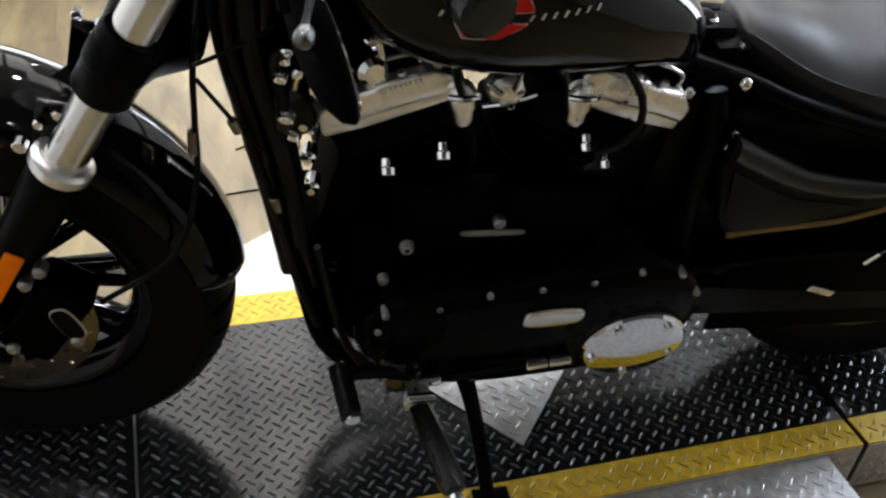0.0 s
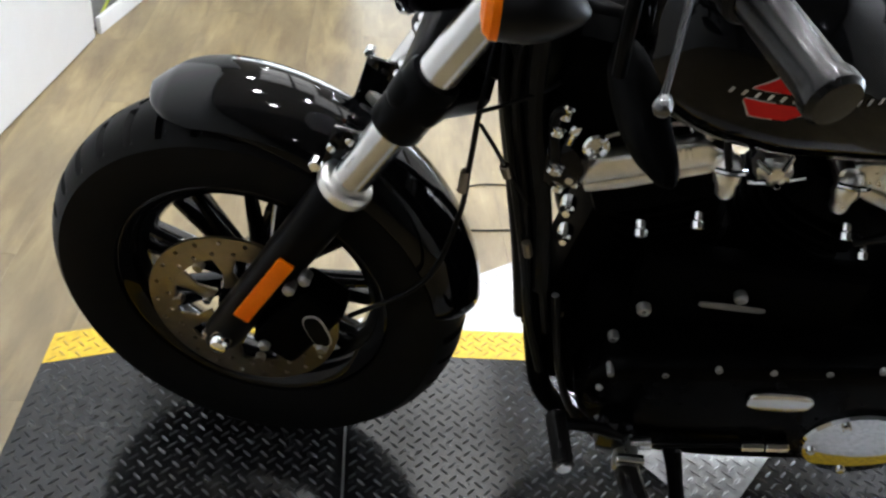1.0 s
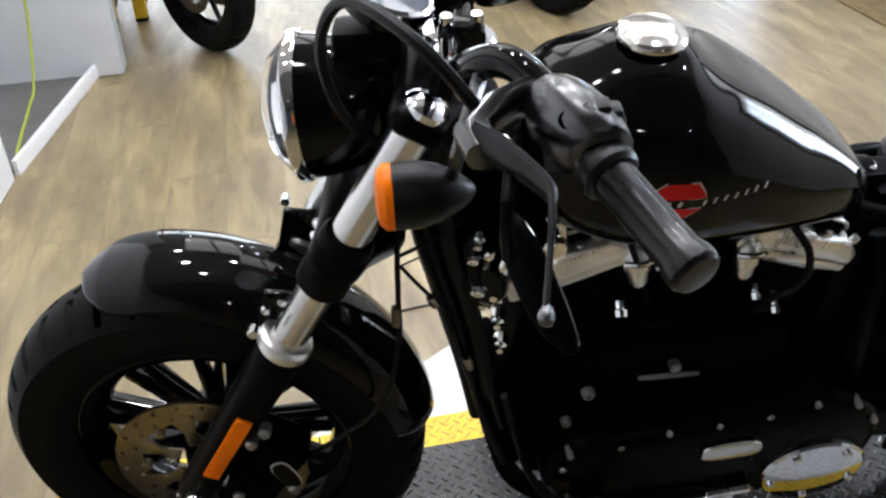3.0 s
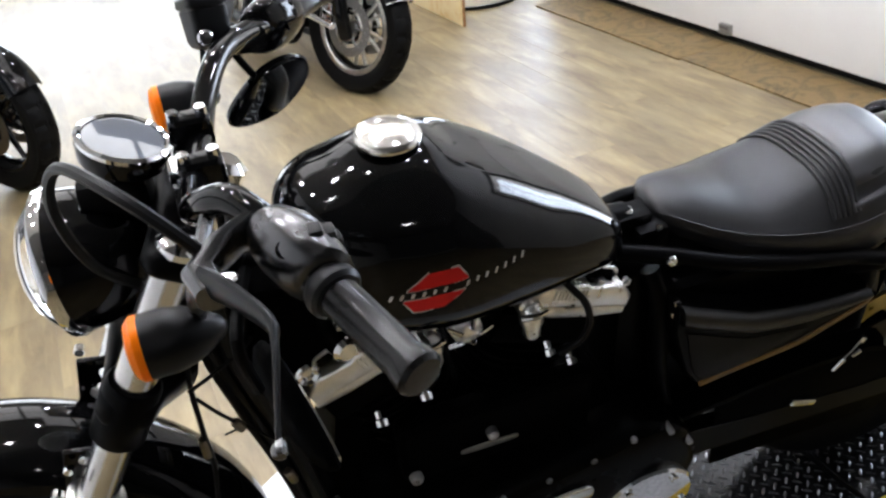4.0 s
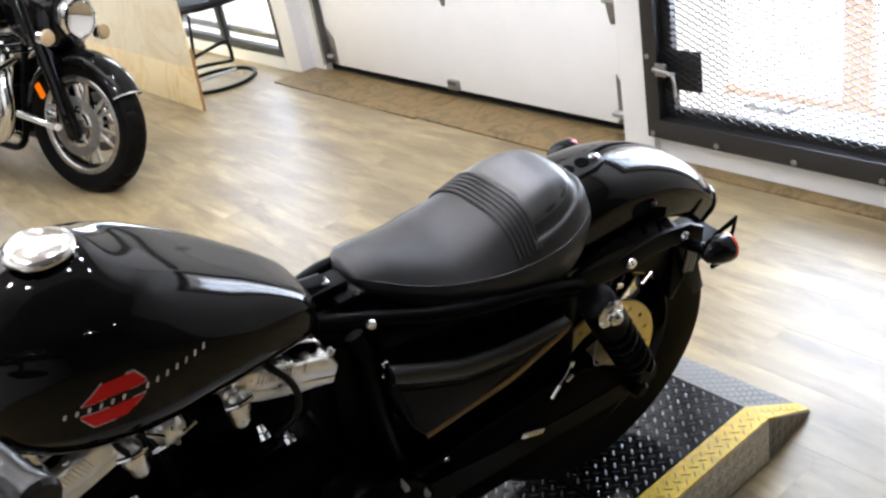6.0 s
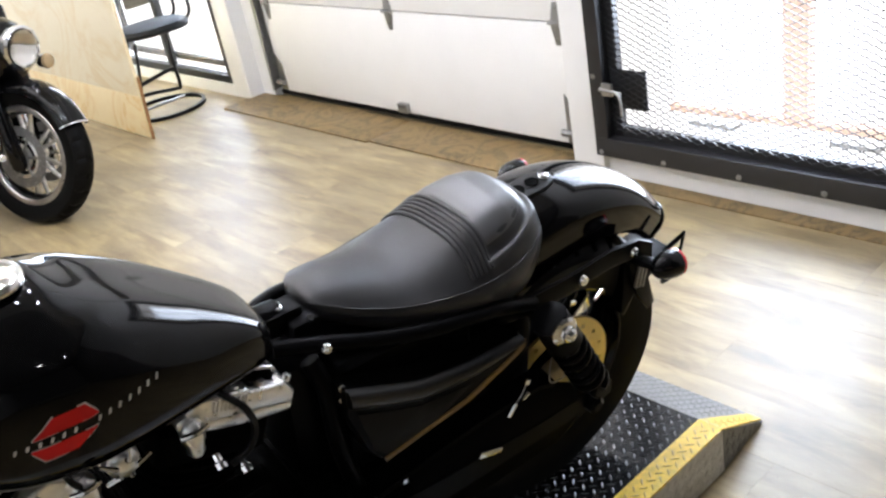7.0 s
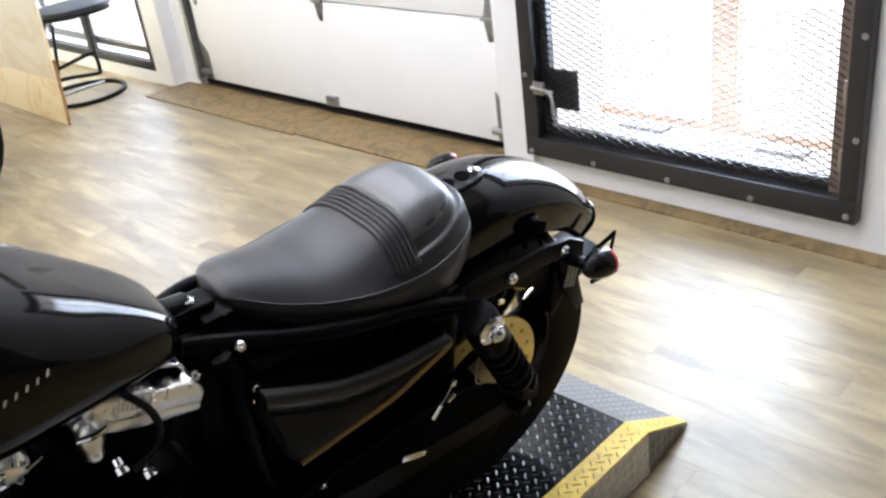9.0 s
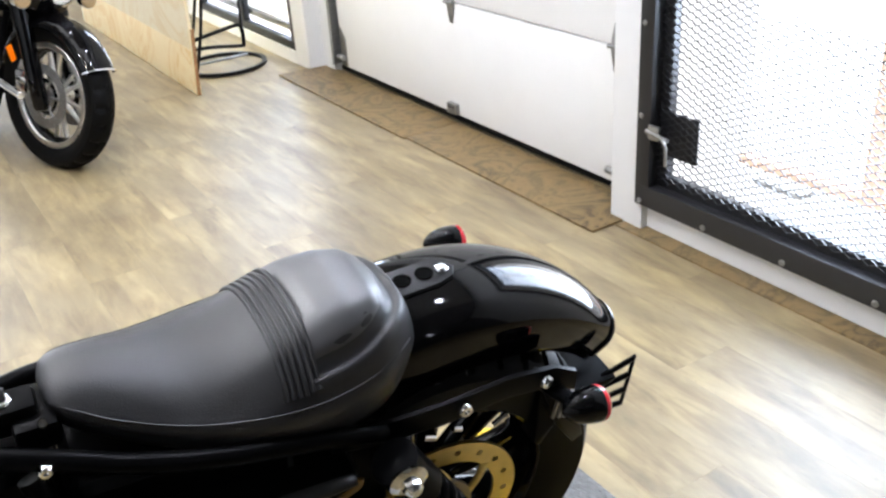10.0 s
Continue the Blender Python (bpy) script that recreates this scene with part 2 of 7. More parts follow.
# daylight on the outdoor jamb panels and paving, put in as emission
DAYGLOW = glow("white_daylight_glow", (1.0, 0.975, 0.95), 1.45)
DAYGLOW.node_tree.nodes["Principled BSDF"].inputs["Base Color"].default_value = (0.01, 0.01, 0.01, 1)
STREET = glow("bright_street", (1.0, 1.0, 1.0), 1.5)
PANELGLOW = glow("added_panel_glow", (1.0, 0.98, 0.97), 3.3)
LEDGLOW = glow("ceiling_lamp_glow", (1.0, 0.97, 0.92), 40.0)

# ---- mesh tools ----


def part(name, bm, material, parent=None, label="", smooth=35.0):
    """One mesh object out of a bmesh, under a thing or a part."""
    me = bpy.data.meshes.new(name)
    bm.normal_update()
    for f in bm.faces:
        f.smooth = smooth > 0
    if smooth:
        for e in bm.edges:
            if len(e.link_faces) == 2:
                e.smooth = e.calc_face_angle(0) < radians(smooth)
    bm.to_mesh(me)
    bm.free()
    for m in material if isinstance(material, (list, tuple)) else (material,):
        me.materials.append(m)
    ob = new(name, me)
    if parent:
        ob.parent = parent
    if label:
        ob["label"] = label
    return ob


def share(name, me, parent, m):
    ob = new(name, me)
    ob.parent = parent
    ob.matrix_basis = m
    return ob


def thing(name, label, category, m=None, group="", kind=""):
    ob = tagged(new(name), label, category, group, kind)
    if m:
        ob.matrix_world = m
    return ob


def V(*a):
    return Vector(a)


def add_box(bm, c, size, rot=None, bevel=0.0, seg=2):
    """A box, with rounded edges where bevel is given."""
    r = bmesh.ops.create_cube(bm, size=1)
    vs = r["verts"]
    m = Matrix.Translation(c) @ (rot.to_4x4() if rot else Matrix()) @ Matrix.Diagonal((*size, 1))
    bmesh.ops.transform(bm, matrix=m, verts=vs)
    if bevel:
        es = list({e for v in vs for e in v.link_edges})
        bmesh.ops.bevel(bm, geom=es, offset=bevel, segments=seg, affect="EDGES", profile=0.6)
    return bm


def box(c, size, rot=None, bevel=0.0, seg=2):
    return add_box(bmesh.new(), c, size, rot, bevel, seg)


def frame_of(d):
    d = Vector(d).normalized()
    a = d.cross(V(0, 0, 1) if abs(d.z) < 0.95 else V(1, 0, 0)).normalized()
    return a, d.cross(a).normalized(), d


def add_lathe(bm, p, d, profile, seg=24, caps=True):
    """Turn a profile of (along, radius) about the axis d through p."""
    a, b, d = frame_of(d)
    p = Vector(p)
    rings = []
    for s, r in profile:
        rings.append([bm.verts.new(p + d * s + (a * cos(t) + b * sin(t)) * r) for t in (2 * pi * i / seg for i in range(seg))])
    for r0, r1 in zip(rings, rings[1:]):
        for i in range(seg):
            bm.faces.new((r0[i], r0[(i + 1) % seg], r1[(i + 1) % seg], r1[i]))
    if caps:
        bm.faces.new(list(reversed(rings[0])))
        bm.faces.new(rings[-1])
    bmesh.ops.recalc_face_normals(bm, faces=bm.faces)
    return bm


def lathe(p, d, profile, seg=24, caps=True):
    return add_lathe(bmesh.new(), p, d, profile, seg, caps)


def rod(p, q, r, r2=None, seg=16, edge=0.15):
    """A round bar from p to q with slightly rounded ends."""
    return add_rod(bmesh.new(), p, q, r, r2, seg, edge)


def add_rod(bm, p, q, r, r2=None, seg=16, edge=0.15):
    p, q = Vector(p), Vector(q)
    n = (q - p).length
    r2 = r if r2 is None else r2
    e = min(edge * r, n * 0.2)
    return add_lathe(bm, p, q - p, [(0, r - e), (e, r), (n - e, r2), (n, r2 - e)], seg)


def smooth_path(pts, n=8):
    pts = [Vector(p) for p in pts]
    out = []
    for i in range(len(pts) - 1):
        a, b, c, d = pts[max(i - 1, 0)], pts[i], pts[i + 1], pts[min(i + 2, len(pts) - 1)]
        for k in range(n):
            t = k / n
            out.append(0.5 * ((2 * b) + (c - a) * t + (2 * a - 5 * b + 4 * c - d) * t * t + (3 * b - a - 3 * c + d) * t ** 3))
    return out + [pts[-1]]


def add_tube(bm, pts, r, seg=10, n=8, flat=1.0):
    """A pipe along a smooth path; r is a number or one radius a point."""
    path = smooth_path(pts, n)
    rs = [r] * len(path) if isinstance(r, (int, float)) else list(np.interp(np.linspace(0, len(r) - 1, len(path)), range(len(r)), r))
    a = None
    rings = []
    for i, p in enumerate(path):
        d = (path[min(i + 1, len(path) - 1)] - path[max(i - 1, 0)]).normalized()
        a = frame_of(d)[0] if a is None else (a - d * a.dot(d)).normalized()
        b = d.cross(a)
        rings.append([bm.verts.new(p + (a * cos(t) * flat + b * sin(t)) * rs[i]) for t in (2 * pi * k / seg for k in range(seg))])
    for r0, r1 in zip(rings, rings[1:]):
        for i in range(seg):
            bm.faces.new((r0[i], r0[(i + 1) % seg], r1[(i + 1) % seg], r1[i]))
    bm.faces.new(list(reversed(rings[0])))
    bm.faces.new(rings[-1])
    return bm


def tube(pts, r, seg=10, n=8, flat=1.0):
    return add_tube(bmesh.new(), pts, r, seg, n, flat)


def loft(rings, caps=True, closed=True):
    """Skin a row of rings of equal count."""
    bm = bmesh.new()
    vs = [[bm.verts.new(p) for p in ring] for ring in rings]
    n = len(vs[0])
    for r0, r1 in zip(vs, vs[1:]):
        for i in range(n if closed else n - 1):
            bm.faces.new((r0[i], r0[(i + 1) % n], r1[(i + 1) % n], r1[i]))
    if caps and closed:
        bm.faces.new(list(reversed(vs[0])))
        bm.faces.new(vs[-1])
    bmesh.ops.recalc_face_normals(bm, faces=bm.faces)
    return bm


def slab(outline, direction, depth, bevel=0.0, seg=2):
    """A flat outline drawn out along a direction, with rounded rims."""
    bm = bmesh.new()
    f = bm.faces.new([bm.verts.new(p) for p in outline])
    r = bmesh.ops.extrude_face_region(bm, geom=[f])
    vs = [g for g in r["geom"] if isinstance(g, bmesh.types.BMVert)]
    bmesh.ops.translate(bm, vec=Vector(direction).normalized() * depth, verts=vs)
    bmesh.ops.recalc_face_normals(bm, faces=bm.faces)
    if bevel:
        es = [e for e in bm.edges if len(e.link_faces) == 2 and e.calc_face_angle(0) > radians(50)]
        bmesh.ops.bevel(bm, geom=es, offset=bevel, segments=seg, affect="EDGES", profile=0.5)
    return bm


def ellipse(c, u, v, ru, rv, n=24, power=2.0):
    c, u, v = Vector(c), Vector(u), Vector(v)
    out = []
    for i in range(n):
        t = 2 * pi * i / n
        x, y = cos(t), sin(t)
        x, y = math.copysign(abs(x) ** (2 / power), x), math.copysign(abs(y) ** (2 / power), y)
        out.append(c + u * x * ru + v * y * rv)
    return out


def ring_plate(c, d, r0, r1, thick, rows, count, hole):
    """A disc ring with rows of round holes right through it."""
    a, b, d = frame_of(d)
    c = Vector(c)
    bm = bmesh.new()

    def at(r, t, s):
        return bm.verts.new(c + (a * cos(t) + b * sin(t)) * r + d * s)

    dr, dt = (r1 - r0) / rows, 2 * pi / count
    for j in range(rows):
        ra, rb = r0 + j * dr, r0 + (j + 1) * dr
        for i in range(count):
            ta, tb = i * dt, (i + 1) * dt
            rm, tm = (ra + rb) / 2, (ta + tb) / 2
            outer = [(ra, ta), (ra, tm), (ra, tb), (rm, tb), (rb, tb), (rb, tm), (rb, ta), (rm, ta)]
            skip = (i + j) % 2
            loops = []
            for s in (-thick / 2, thick / 2):
                o = [at(r, t, s) for r, t in outer]
                if skip:
                    bm.faces.new(o)
                    continue
                h = [at(rm + hole * (-cos(k * pi / 4 - pi / 4)), tm + hole * sin(k * pi / 4 - pi / 4) / rm, s) for k in range(8)]
                loops.append(h)
                for k in range(8):
                    bm.faces.new((o[k], o[(k + 1) % 8], h[(k + 1) % 8], h[k]))
            if loops:
                for k in range(8):
                    bm.faces.new((loops[0][k], loops[0][(k + 1) % 8], loops[1][(k + 1) % 8], loops[1][k]))
    for r in (r0, r1):
        n = count * 2
        lo, hi = ([at(r, i * dt / 2, s) for i in range(n)] for s in (-thick / 2, thick / 2))
        for i in range(n):
            bm.faces.new((lo[i], lo[(i + 1) % n], hi[(i + 1) % n], hi[i]))
    bmesh.ops.remove_doubles(bm, verts=bm.verts, dist=1e-5)
    bmesh.ops.recalc_face_normals(bm, faces=bm.faces)
    return bm


def bolt(parent, p, d, r=0.006, h=0.006, mat=None, name="bolt"):
    """A domed socket bolt head."""
    bm = lathe(p, d, [(0, r), (h * 0.6, r), (h, r * 0.8), (h, r * 0.42), (h * 0.45, r * 0.4)], 10)
    return part(name, bm, mat or CHROME, parent)

# ---- the room ----
WALL_X, DOOR_X, TOP = 3.31, 3.46, 3.2


def setting(name, label, category, bm, mat, smooth=35.0, kind="structure"):
    return tagged(part(name, bm, mat, smooth=smooth), label, category, kind=kind)


def block(name, label, category, lo, hi, mat, bevel=0.0):
    lo, hi = Vector(lo), Vector(hi)
    return setting(name, label, category, box((lo + hi) / 2, hi - lo, bevel=bevel), mat)


# walls, butted end to end round the showroom
block("wall_gate_low", "white painted wall strip under the security gate", "wall", (3.345, 1.70, 0), (3.45, 2.93, 0.15), WHITEPAINT)
block("wall_gate_high", "white painted wall over the security gate", "wall", (3.345, 1.70, 2.18), (3.45, 2.93, TOP), WHITEPAINT)
block("wall_gate_side", "white painted wall beside the security gate", "wall", (3.345, -0.6, 0), (3.45, 1.70, TOP), WHITEPAINT)
block("wall_post", "white painted post between garage door and gate", "wall", (WALL_X + 0.002, 2.93, 0), (3.45, 3.085, TOP), WHITEPAINT, 0.004)
block("wall_door_high", "white painted wall over the garage door", "wall", (3.34, 3.085, 2.25), (3.62, 5.68, TOP), WHITEPAINT)
block("wall_pillar", "off-white painted pillar beside the garage door", "wall", (3.34, 5.68, 0), (3.62, 5.86, TOP), WHITEPAINT, 0.006)
block("wall_window_low", "off-white wall strip under the side window", "wall", (3.34, 5.86, 0), (3.5, 7.5, 0.075), WHITEPAINT)
block("wall_window_high", "off-white wall over the side window", "wall", (3.34, 5.86, 2.1), (3.5, 7.5, TOP), WHITEPAINT)
block("wall_east_far", "off-white wall past the side window", "wall", (3.34, 7.5, 0), (3.5, 11.0, TOP), WHITEPAINT)
block("wall_north_low", "off-white wall under the front windows", "wall", (-1.75, 11.0, 0), (3.5, 11.15, 0.4), WHITEPAINT)
block("wall_north_high", "off-white wall over the front windows", "wall", (-1.75, 11.0, 2.5), (3.5, 11.15, TOP), WHITEPAINT)
block("wall_north_left", "off-white wall beside the front windows", "wall", (-1.75, 11.0, 0.4), (-1.5, 11.15, 2.5), WHITEPAINT)
block("wall_north_right", "off-white wall beside the front windows", "wall", (2.3, 11.0, 0.4), (3.5, 11.15, 2.5), WHITEPAINT)
block("wall_west_far", "unseen grey wall behind the parked motorcycles, toned dark for reflections", "wall", (-1.75, 5.0, 0), (-1.6, 11.0, TOP), DARKWALL)
block("wall_alcove_back", "grey back wall of a shallow alcove", "wall", (-1.05, 3.9, 0), (-0.95, 4.83, TOP), GREYPANEL)
block("wall_south", "unseen grey back-room wall, toned dark for reflections", "wall", (-1.5, -5.15, 0), (3.45, -5.0, TOP), DARKWALL)
block("wall_south_side", "unseen grey back-room wall, toned dark for reflections", "wall", (3.345, -5.0, 0), (3.45, -0.6, TOP), DARKWALL)
block("ceiling", "unseen ceiling over the back, toned dark for reflections", "ceiling", (-1.75, -5.15, TOP), (3.62, 1.2, TOP + 0.1), CEILDARK)
block("ceiling_front", "beige painted ceiling of the front showroom", "ceiling", (-1.75, 1.2, TOP), (3.62, 11.15, TOP + 0.1), CEILBEIGE)

# slanting white partition and its neighbour with the cord
SLANT = math.atan2(0.145, 1.35)
bm = box((0, 0, 1.6), (0.14, 9.0, 3.2), bevel=0.006)
bmesh.ops.transform(bm, matrix=pose(-0.507, 3.90, 0, 0, 0, -math.degrees(SLANT)) @ pose(-0.07, -4.5, 0.006), verts=bm.verts)
setting("wall_partition", "smooth white partition wall", "wall", bm, WHITEPAINT)
bm = box((-0.905, 4.90, 1.603), (1.38, 0.13, 3.2), bevel=0.012)
setting("wall_panel_end", "grey-white panel ending above the floor", "wall", bm, GREYPANEL)
bm = box((0, 0, 0.03), (0.018, 0.92, 0.06), bevel=0.003)
bmesh.ops.transform(bm, matrix=pose(-0.42, 4.40, 0, 0, 0, -11), verts=bm.verts)
bm2 = box((-0.262, 0, 0.008), (0.50, 0.88, 0.016), bevel=0.004)
bmesh.ops.transform(bm2, matrix=pose(-0.42, 4.40, 0, 0, 0, -11), verts=bm2.verts)
setting("floor_alcove", "dark grey bare floor of the alcove behind the kerb board", "floor", bm2, plain("dark_grey_screed", (0.13, 0.128, 0.122), 0.7, vary=0.3, scale=14))
setting("baseboard", "white kerb board along the alcove floor", "baseboard", bm, WHITEPAINT)

cord = thing("extension_cord", "thin yellow-green cord hanging in the alcove", "cord")
part("cord", tube([(-0.42, 4.815, 1.4), (-0.49, 4.815, 0.8), (-0.53, 4.80, 0.35), (-0.56, 4.70, 0.06), (-0.56, 4.55, 0.024), (-0.545, 4.30, 0.024), (-0.53, 4.08, 0.024)], 0.006, 8), GREENCABLE, cord)
part("plug", box((-0.45, 4.815, 0.62), (0.045, 0.03, 0.06), bevel=0.006), BLACKPLASTIC, cord, "black moulded plug")
plate_ob = thing("outlet_plate", "beige wall outlet plate on the grey panel", "outlet")
part("cover_plate", box((-0.38, 4.831, 0.63), (0.11, 0.008, 0.12), bevel=0.003), plain("beige_plastic", (0.5, 0.42, 0.32), 0.4), plate_ob)
for dx, dz in ((-0.04, -0.045), (0.04, -0.045)):
    bolt(plate_ob, (-0.38 + dx, 4.827, 0.63 + dz), (0, -1, 0), 0.004, 0.002, GALV, "screw")

# garage door: sections, seal, hinges, tracks
door = tagged(new("door_1"), "white sectional steel garage door, closed", "garage door", kind="structure")
for i in range(4):
    z0 = 0.045 + i * 0.533
    part("panel", box((DOOR_X + 0.02, 4.33, z0 + 0.2635), (0.04, 2.32, 0.527), bevel=0.006), DOORWHITE, door)
part("seal", box((DOOR_X + 0.015, 4.33, 0.031), (0.03, 2.36, 0.026), bevel=0.008), RUBBER, door, "black rubber bottom seal")


def hinge(y, z, flip=1):
    """A pressed leaf hinge with a pin across the joint of two sections."""
    o = [(DOOR_X, y - 0.028, z + 0.02), (DOOR_X, y - 0.012, z + 0.085), (DOOR_X, y + 0.012, z + 0.085), (DOOR_X, y + 0.028, z + 0.02),
         (DOOR_X, y + 0.03, z - 0.02), (DOOR_X, y + 0.012, z - 0.095), (DOOR_X, y - 0.012, z - 0.095), (DOOR_X, y - 0.03, z - 0.02)]
    h = part("hinge", slab(o, (-1, 0, 0), 0.004, 0.001), GALV, door, "galvanised leaf hinge")
    part("pin", rod((DOOR_X - 0.012, y - 0.035, z), (DOOR_X - 0.012, y + 0.035, z), 0.009, seg=12), GALV, h)
    for dy, dz in ((0, 0.06), (0, -0.065)):
        bolt(h, (DOOR_X - 0.004, y + dy, z + dz), (-1, 0, 0), 0.006, 0.004, GALV, "screw")
    return h


for z in (0.575, 1.108, 1.641):
    for y in (3.23, 4.32, 5.43):
        hinge(y, z)
h = part("pull_handle", tube([(DOOR_X, 4.32, 0.82), (DOOR_X - 0.035, 4.325, 0.81), (DOOR_X - 0.04, 4.33, 0.76), (DOOR_X - 0.03, 4.325, 0.71), (DOOR_X, 4.32, 0.69)], 0.006, 8), GALV, door)
for y in (4.33,):
    b = part("bottom_bracket", box((DOOR_X - 0.012, y, 0.075), (0.024, 0.075, 0.05), bevel=0.003), GALV, door, "galvanised bottom bracket")
    for dy in (-0.02, 0, 0.02):
        bolt(b, (DOOR_X - 0.024, y + dy, 0.085), (-1, 0, 0), 0.005, 0.003, DARKSTEEL, "screw")
for y, w in ((3.21, 0.05), (5.45, 0.06)):
    b = part("corner_bracket", slab([(DOOR_X, y - w / 2, 0.05), (DOOR_X, y + w / 2, 0.05), (DOOR_X, y + w / 2, 0.27), (DOOR_X, y - w / 2, 0.21)], (-1, 0, 0), 0.006, 0.001), GALV, door)
    part("roller", rod((DOOR_X - 0.02, y - 0.03, 0.10), (DOOR_X - 0.02, y + 0.04, 0.10), 0.016, seg=14), GALV, b)
for y in (3.14, 5.53):
    bm = bmesh.new()
    add_box(bm, (DOOR_X - 0.01, y, 1.15), (0.06, 0.006, 2.2))
    add_box(bm, (DOOR_X - 0.04, y - 0.0135, 1.15), (0.006, 0.027, 2.2))
    add_box(bm, (DOOR_X + 0.02, y - 0.0135, 1.15), (0.006, 0.027, 2.2))
    part("track", bm, GALV, door, "galvanised roller track")
block("door_jamb", "white painted jamb of the garage door", "door frame", (3.45, 3.085, 0), (3.62, 3.15, 2.25), WHITEPAINT)
block("door_jamb_far", "white painted jamb of the garage door", "door frame", (3.44, 5.55, 0), (3.62, 5.68, 2.25), WHITEPAINT)
# added board that keeps outdoor light from leaking round the door
block("gap_board_behind_door", "added pale board sealing the gaps behind the garage door", "wall", (3.64, 3.2, 0), (3.7, 5.8, 2.3), WHITEPAINT)

block("floor_trim", "scuffed brown floor strip along the gate wall", "floor trim", (3.268, -0.6, 0.0), (3.344, 3.01, 0.005), OLDPLY)
threshold = tagged(new("threshold"), "worn brown plywood threshold along the garage door", "threshold", kind="structure")
for y0, y1, x0 in ((3.02, 4.30, 3.165), (4.304, 5.70, 3.15)):
    part("plywood_sheet", box(((x0 + 3.455) / 2, (y0 + y1) / 2, 0.0045), (3.455 - x0, y1 - y0, 0.009), bevel=0.002), OLDPLY, threshold)

# security gate in front of the glazed opening
gate = tagged(new("window_1"), "dark steel security gate with expanded metal mesh, shut", "security gate", kind="structure")
Y0, Y1, Z0, Z1 = 1.672, 2.95, 0.105, 2.22
for nm, lo, hi in (("bottom_rail", (Y0, Z0), (Y1, Z0 + 0.075)), ("top_rail", (Y0, Z1 - 0.075), (Y1, Z1)), ("stile", (Y0, Z0 + 0.075), (Y0 + 0.055, Z1 - 0.075)), ("stile", (Y1 - 0.062, Z0 + 0.075), (Y1, Z1 - 0.075))):
    part(nm, box((WALL_X + 0.010, (lo[0] + hi[0]) / 2, (lo[1] + hi[1]) / 2), (0.046, hi[0] - lo[0], hi[1] - lo[1]), bevel=0.002), DARKSTEEL, gate)
for y in (1.70, 2.011, 2.321, 2.634, 2.925):
    bolt(gate, (WALL_X - 0.013, y, 0.122 if y > 1.75 else 0.13), (-1, 0, 0), 0.011, 0.005, GALV)
for z in (0.43, 0.74, 1.05, 1.4, 1.8):
    bolt(gate, (WALL_X - 0.013, 2.93, z), (-1, 0, 0), 0.010, 0.005, GALV)
    bolt(gate, (WALL_X - 0.013, 1.69, z - 0.05), (-1, 0, 0), 0.010, 0.005, GALV)
# inner leaf
for nm, lo, hi in (("leaf_rail", (1.78, 0.152), (2.845, 0.222)), ("leaf_stile", (1.701, 0.152), (1.778, 2.144)), ("leaf_stile", (2.847, 0.152), (2.929, 2.144))):
    part(nm, box((WALL_X + 0.048, (lo[0] + hi[0]) / 2, (lo[1] + hi[1]) / 2), (0.03, hi[0] - lo[0], hi[1] - lo[1]), bevel=0.002), RUSTSTEEL if nm == "leaf_stile" and lo[0] < 2 else DARKSTEEL, gate)
for z in (0.30, 0.52, 1.4):
    part("hinge_barrel", rod((WALL_X + 0.01, 1.735, z - 0.035), (WALL_X + 0.01, 1.735, z + 0.035), 0.011, seg=12), RUSTSTEEL, gate)
bm = bmesh.new()
CW, CH, RW = 0.054, 0.0118, 0.00135


def strand(y0, z0, y1, z1):
    """One flat bar of the mesh."""
    a, b = V(WALL_X + 0.022, y0, z0), V(WALL_X + 0.028, y1, z1)
    n = V(0, -(b.z - a.z), b.y - a.y).normalized() * RW
    e = V(0.0026, 0, 0)
    vs = [bm.verts.new(p) for p in (a - n - e, a + n - e, a + n + e, a - n + e, b - n - e, b + n - e, b + n + e, b - n + e)]
    for k in range(4):
        bm.faces.new((vs[k], vs[(k + 1) % 4], vs[4 + (k + 1) % 4], vs[4 + k]))


rows = int((2.13 - 0.2) / CH)
cols = int((2.945 - 1.752) / CW)
for j in range(rows):
    z = 0.2 + j * CH
    for i in range(cols):
        y = 1.748 + (i + (0.5 if j % 2 else 0.0)) * CW
        if y + CW > 2.955:
            continue
        strand(y, z, y + CW / 2, z + CH)
        strand(y + CW / 2, z + CH, y + CW, z)
part("expanded_mesh", bm, DARKSTEEL, gate, smooth=0)
lock = part("latch_plate", box((WALL_X + 0.034, 2.802, 0.375), (0.006, 0.165, 0.155), bevel=0.002), DARKSTEEL, gate, "dark steel latch guard plate")
part("latch_bolt", rod((WALL_X - 0.02, 2.90, 0.385), (WALL_X - 0.02, 2.80, 0.375), 0.008, seg=12), GALV, lock, "galvanised sliding bolt")
part("latch_handle", tube([(WALL_X - 0.02, 2.83, 0.38), (WALL_X - 0.04, 2.80, 0.38), (WALL_X - 0.045, 2.785, 0.36), (WALL_X - 0.045, 2.782, 0.30)], 0.006, 8), GALV, lock)
part("latch_keeper", box((WALL_X - 0.016, 2.865, 0.385), (0.012, 0.05, 0.05), bevel=0.003), GALV, lock)

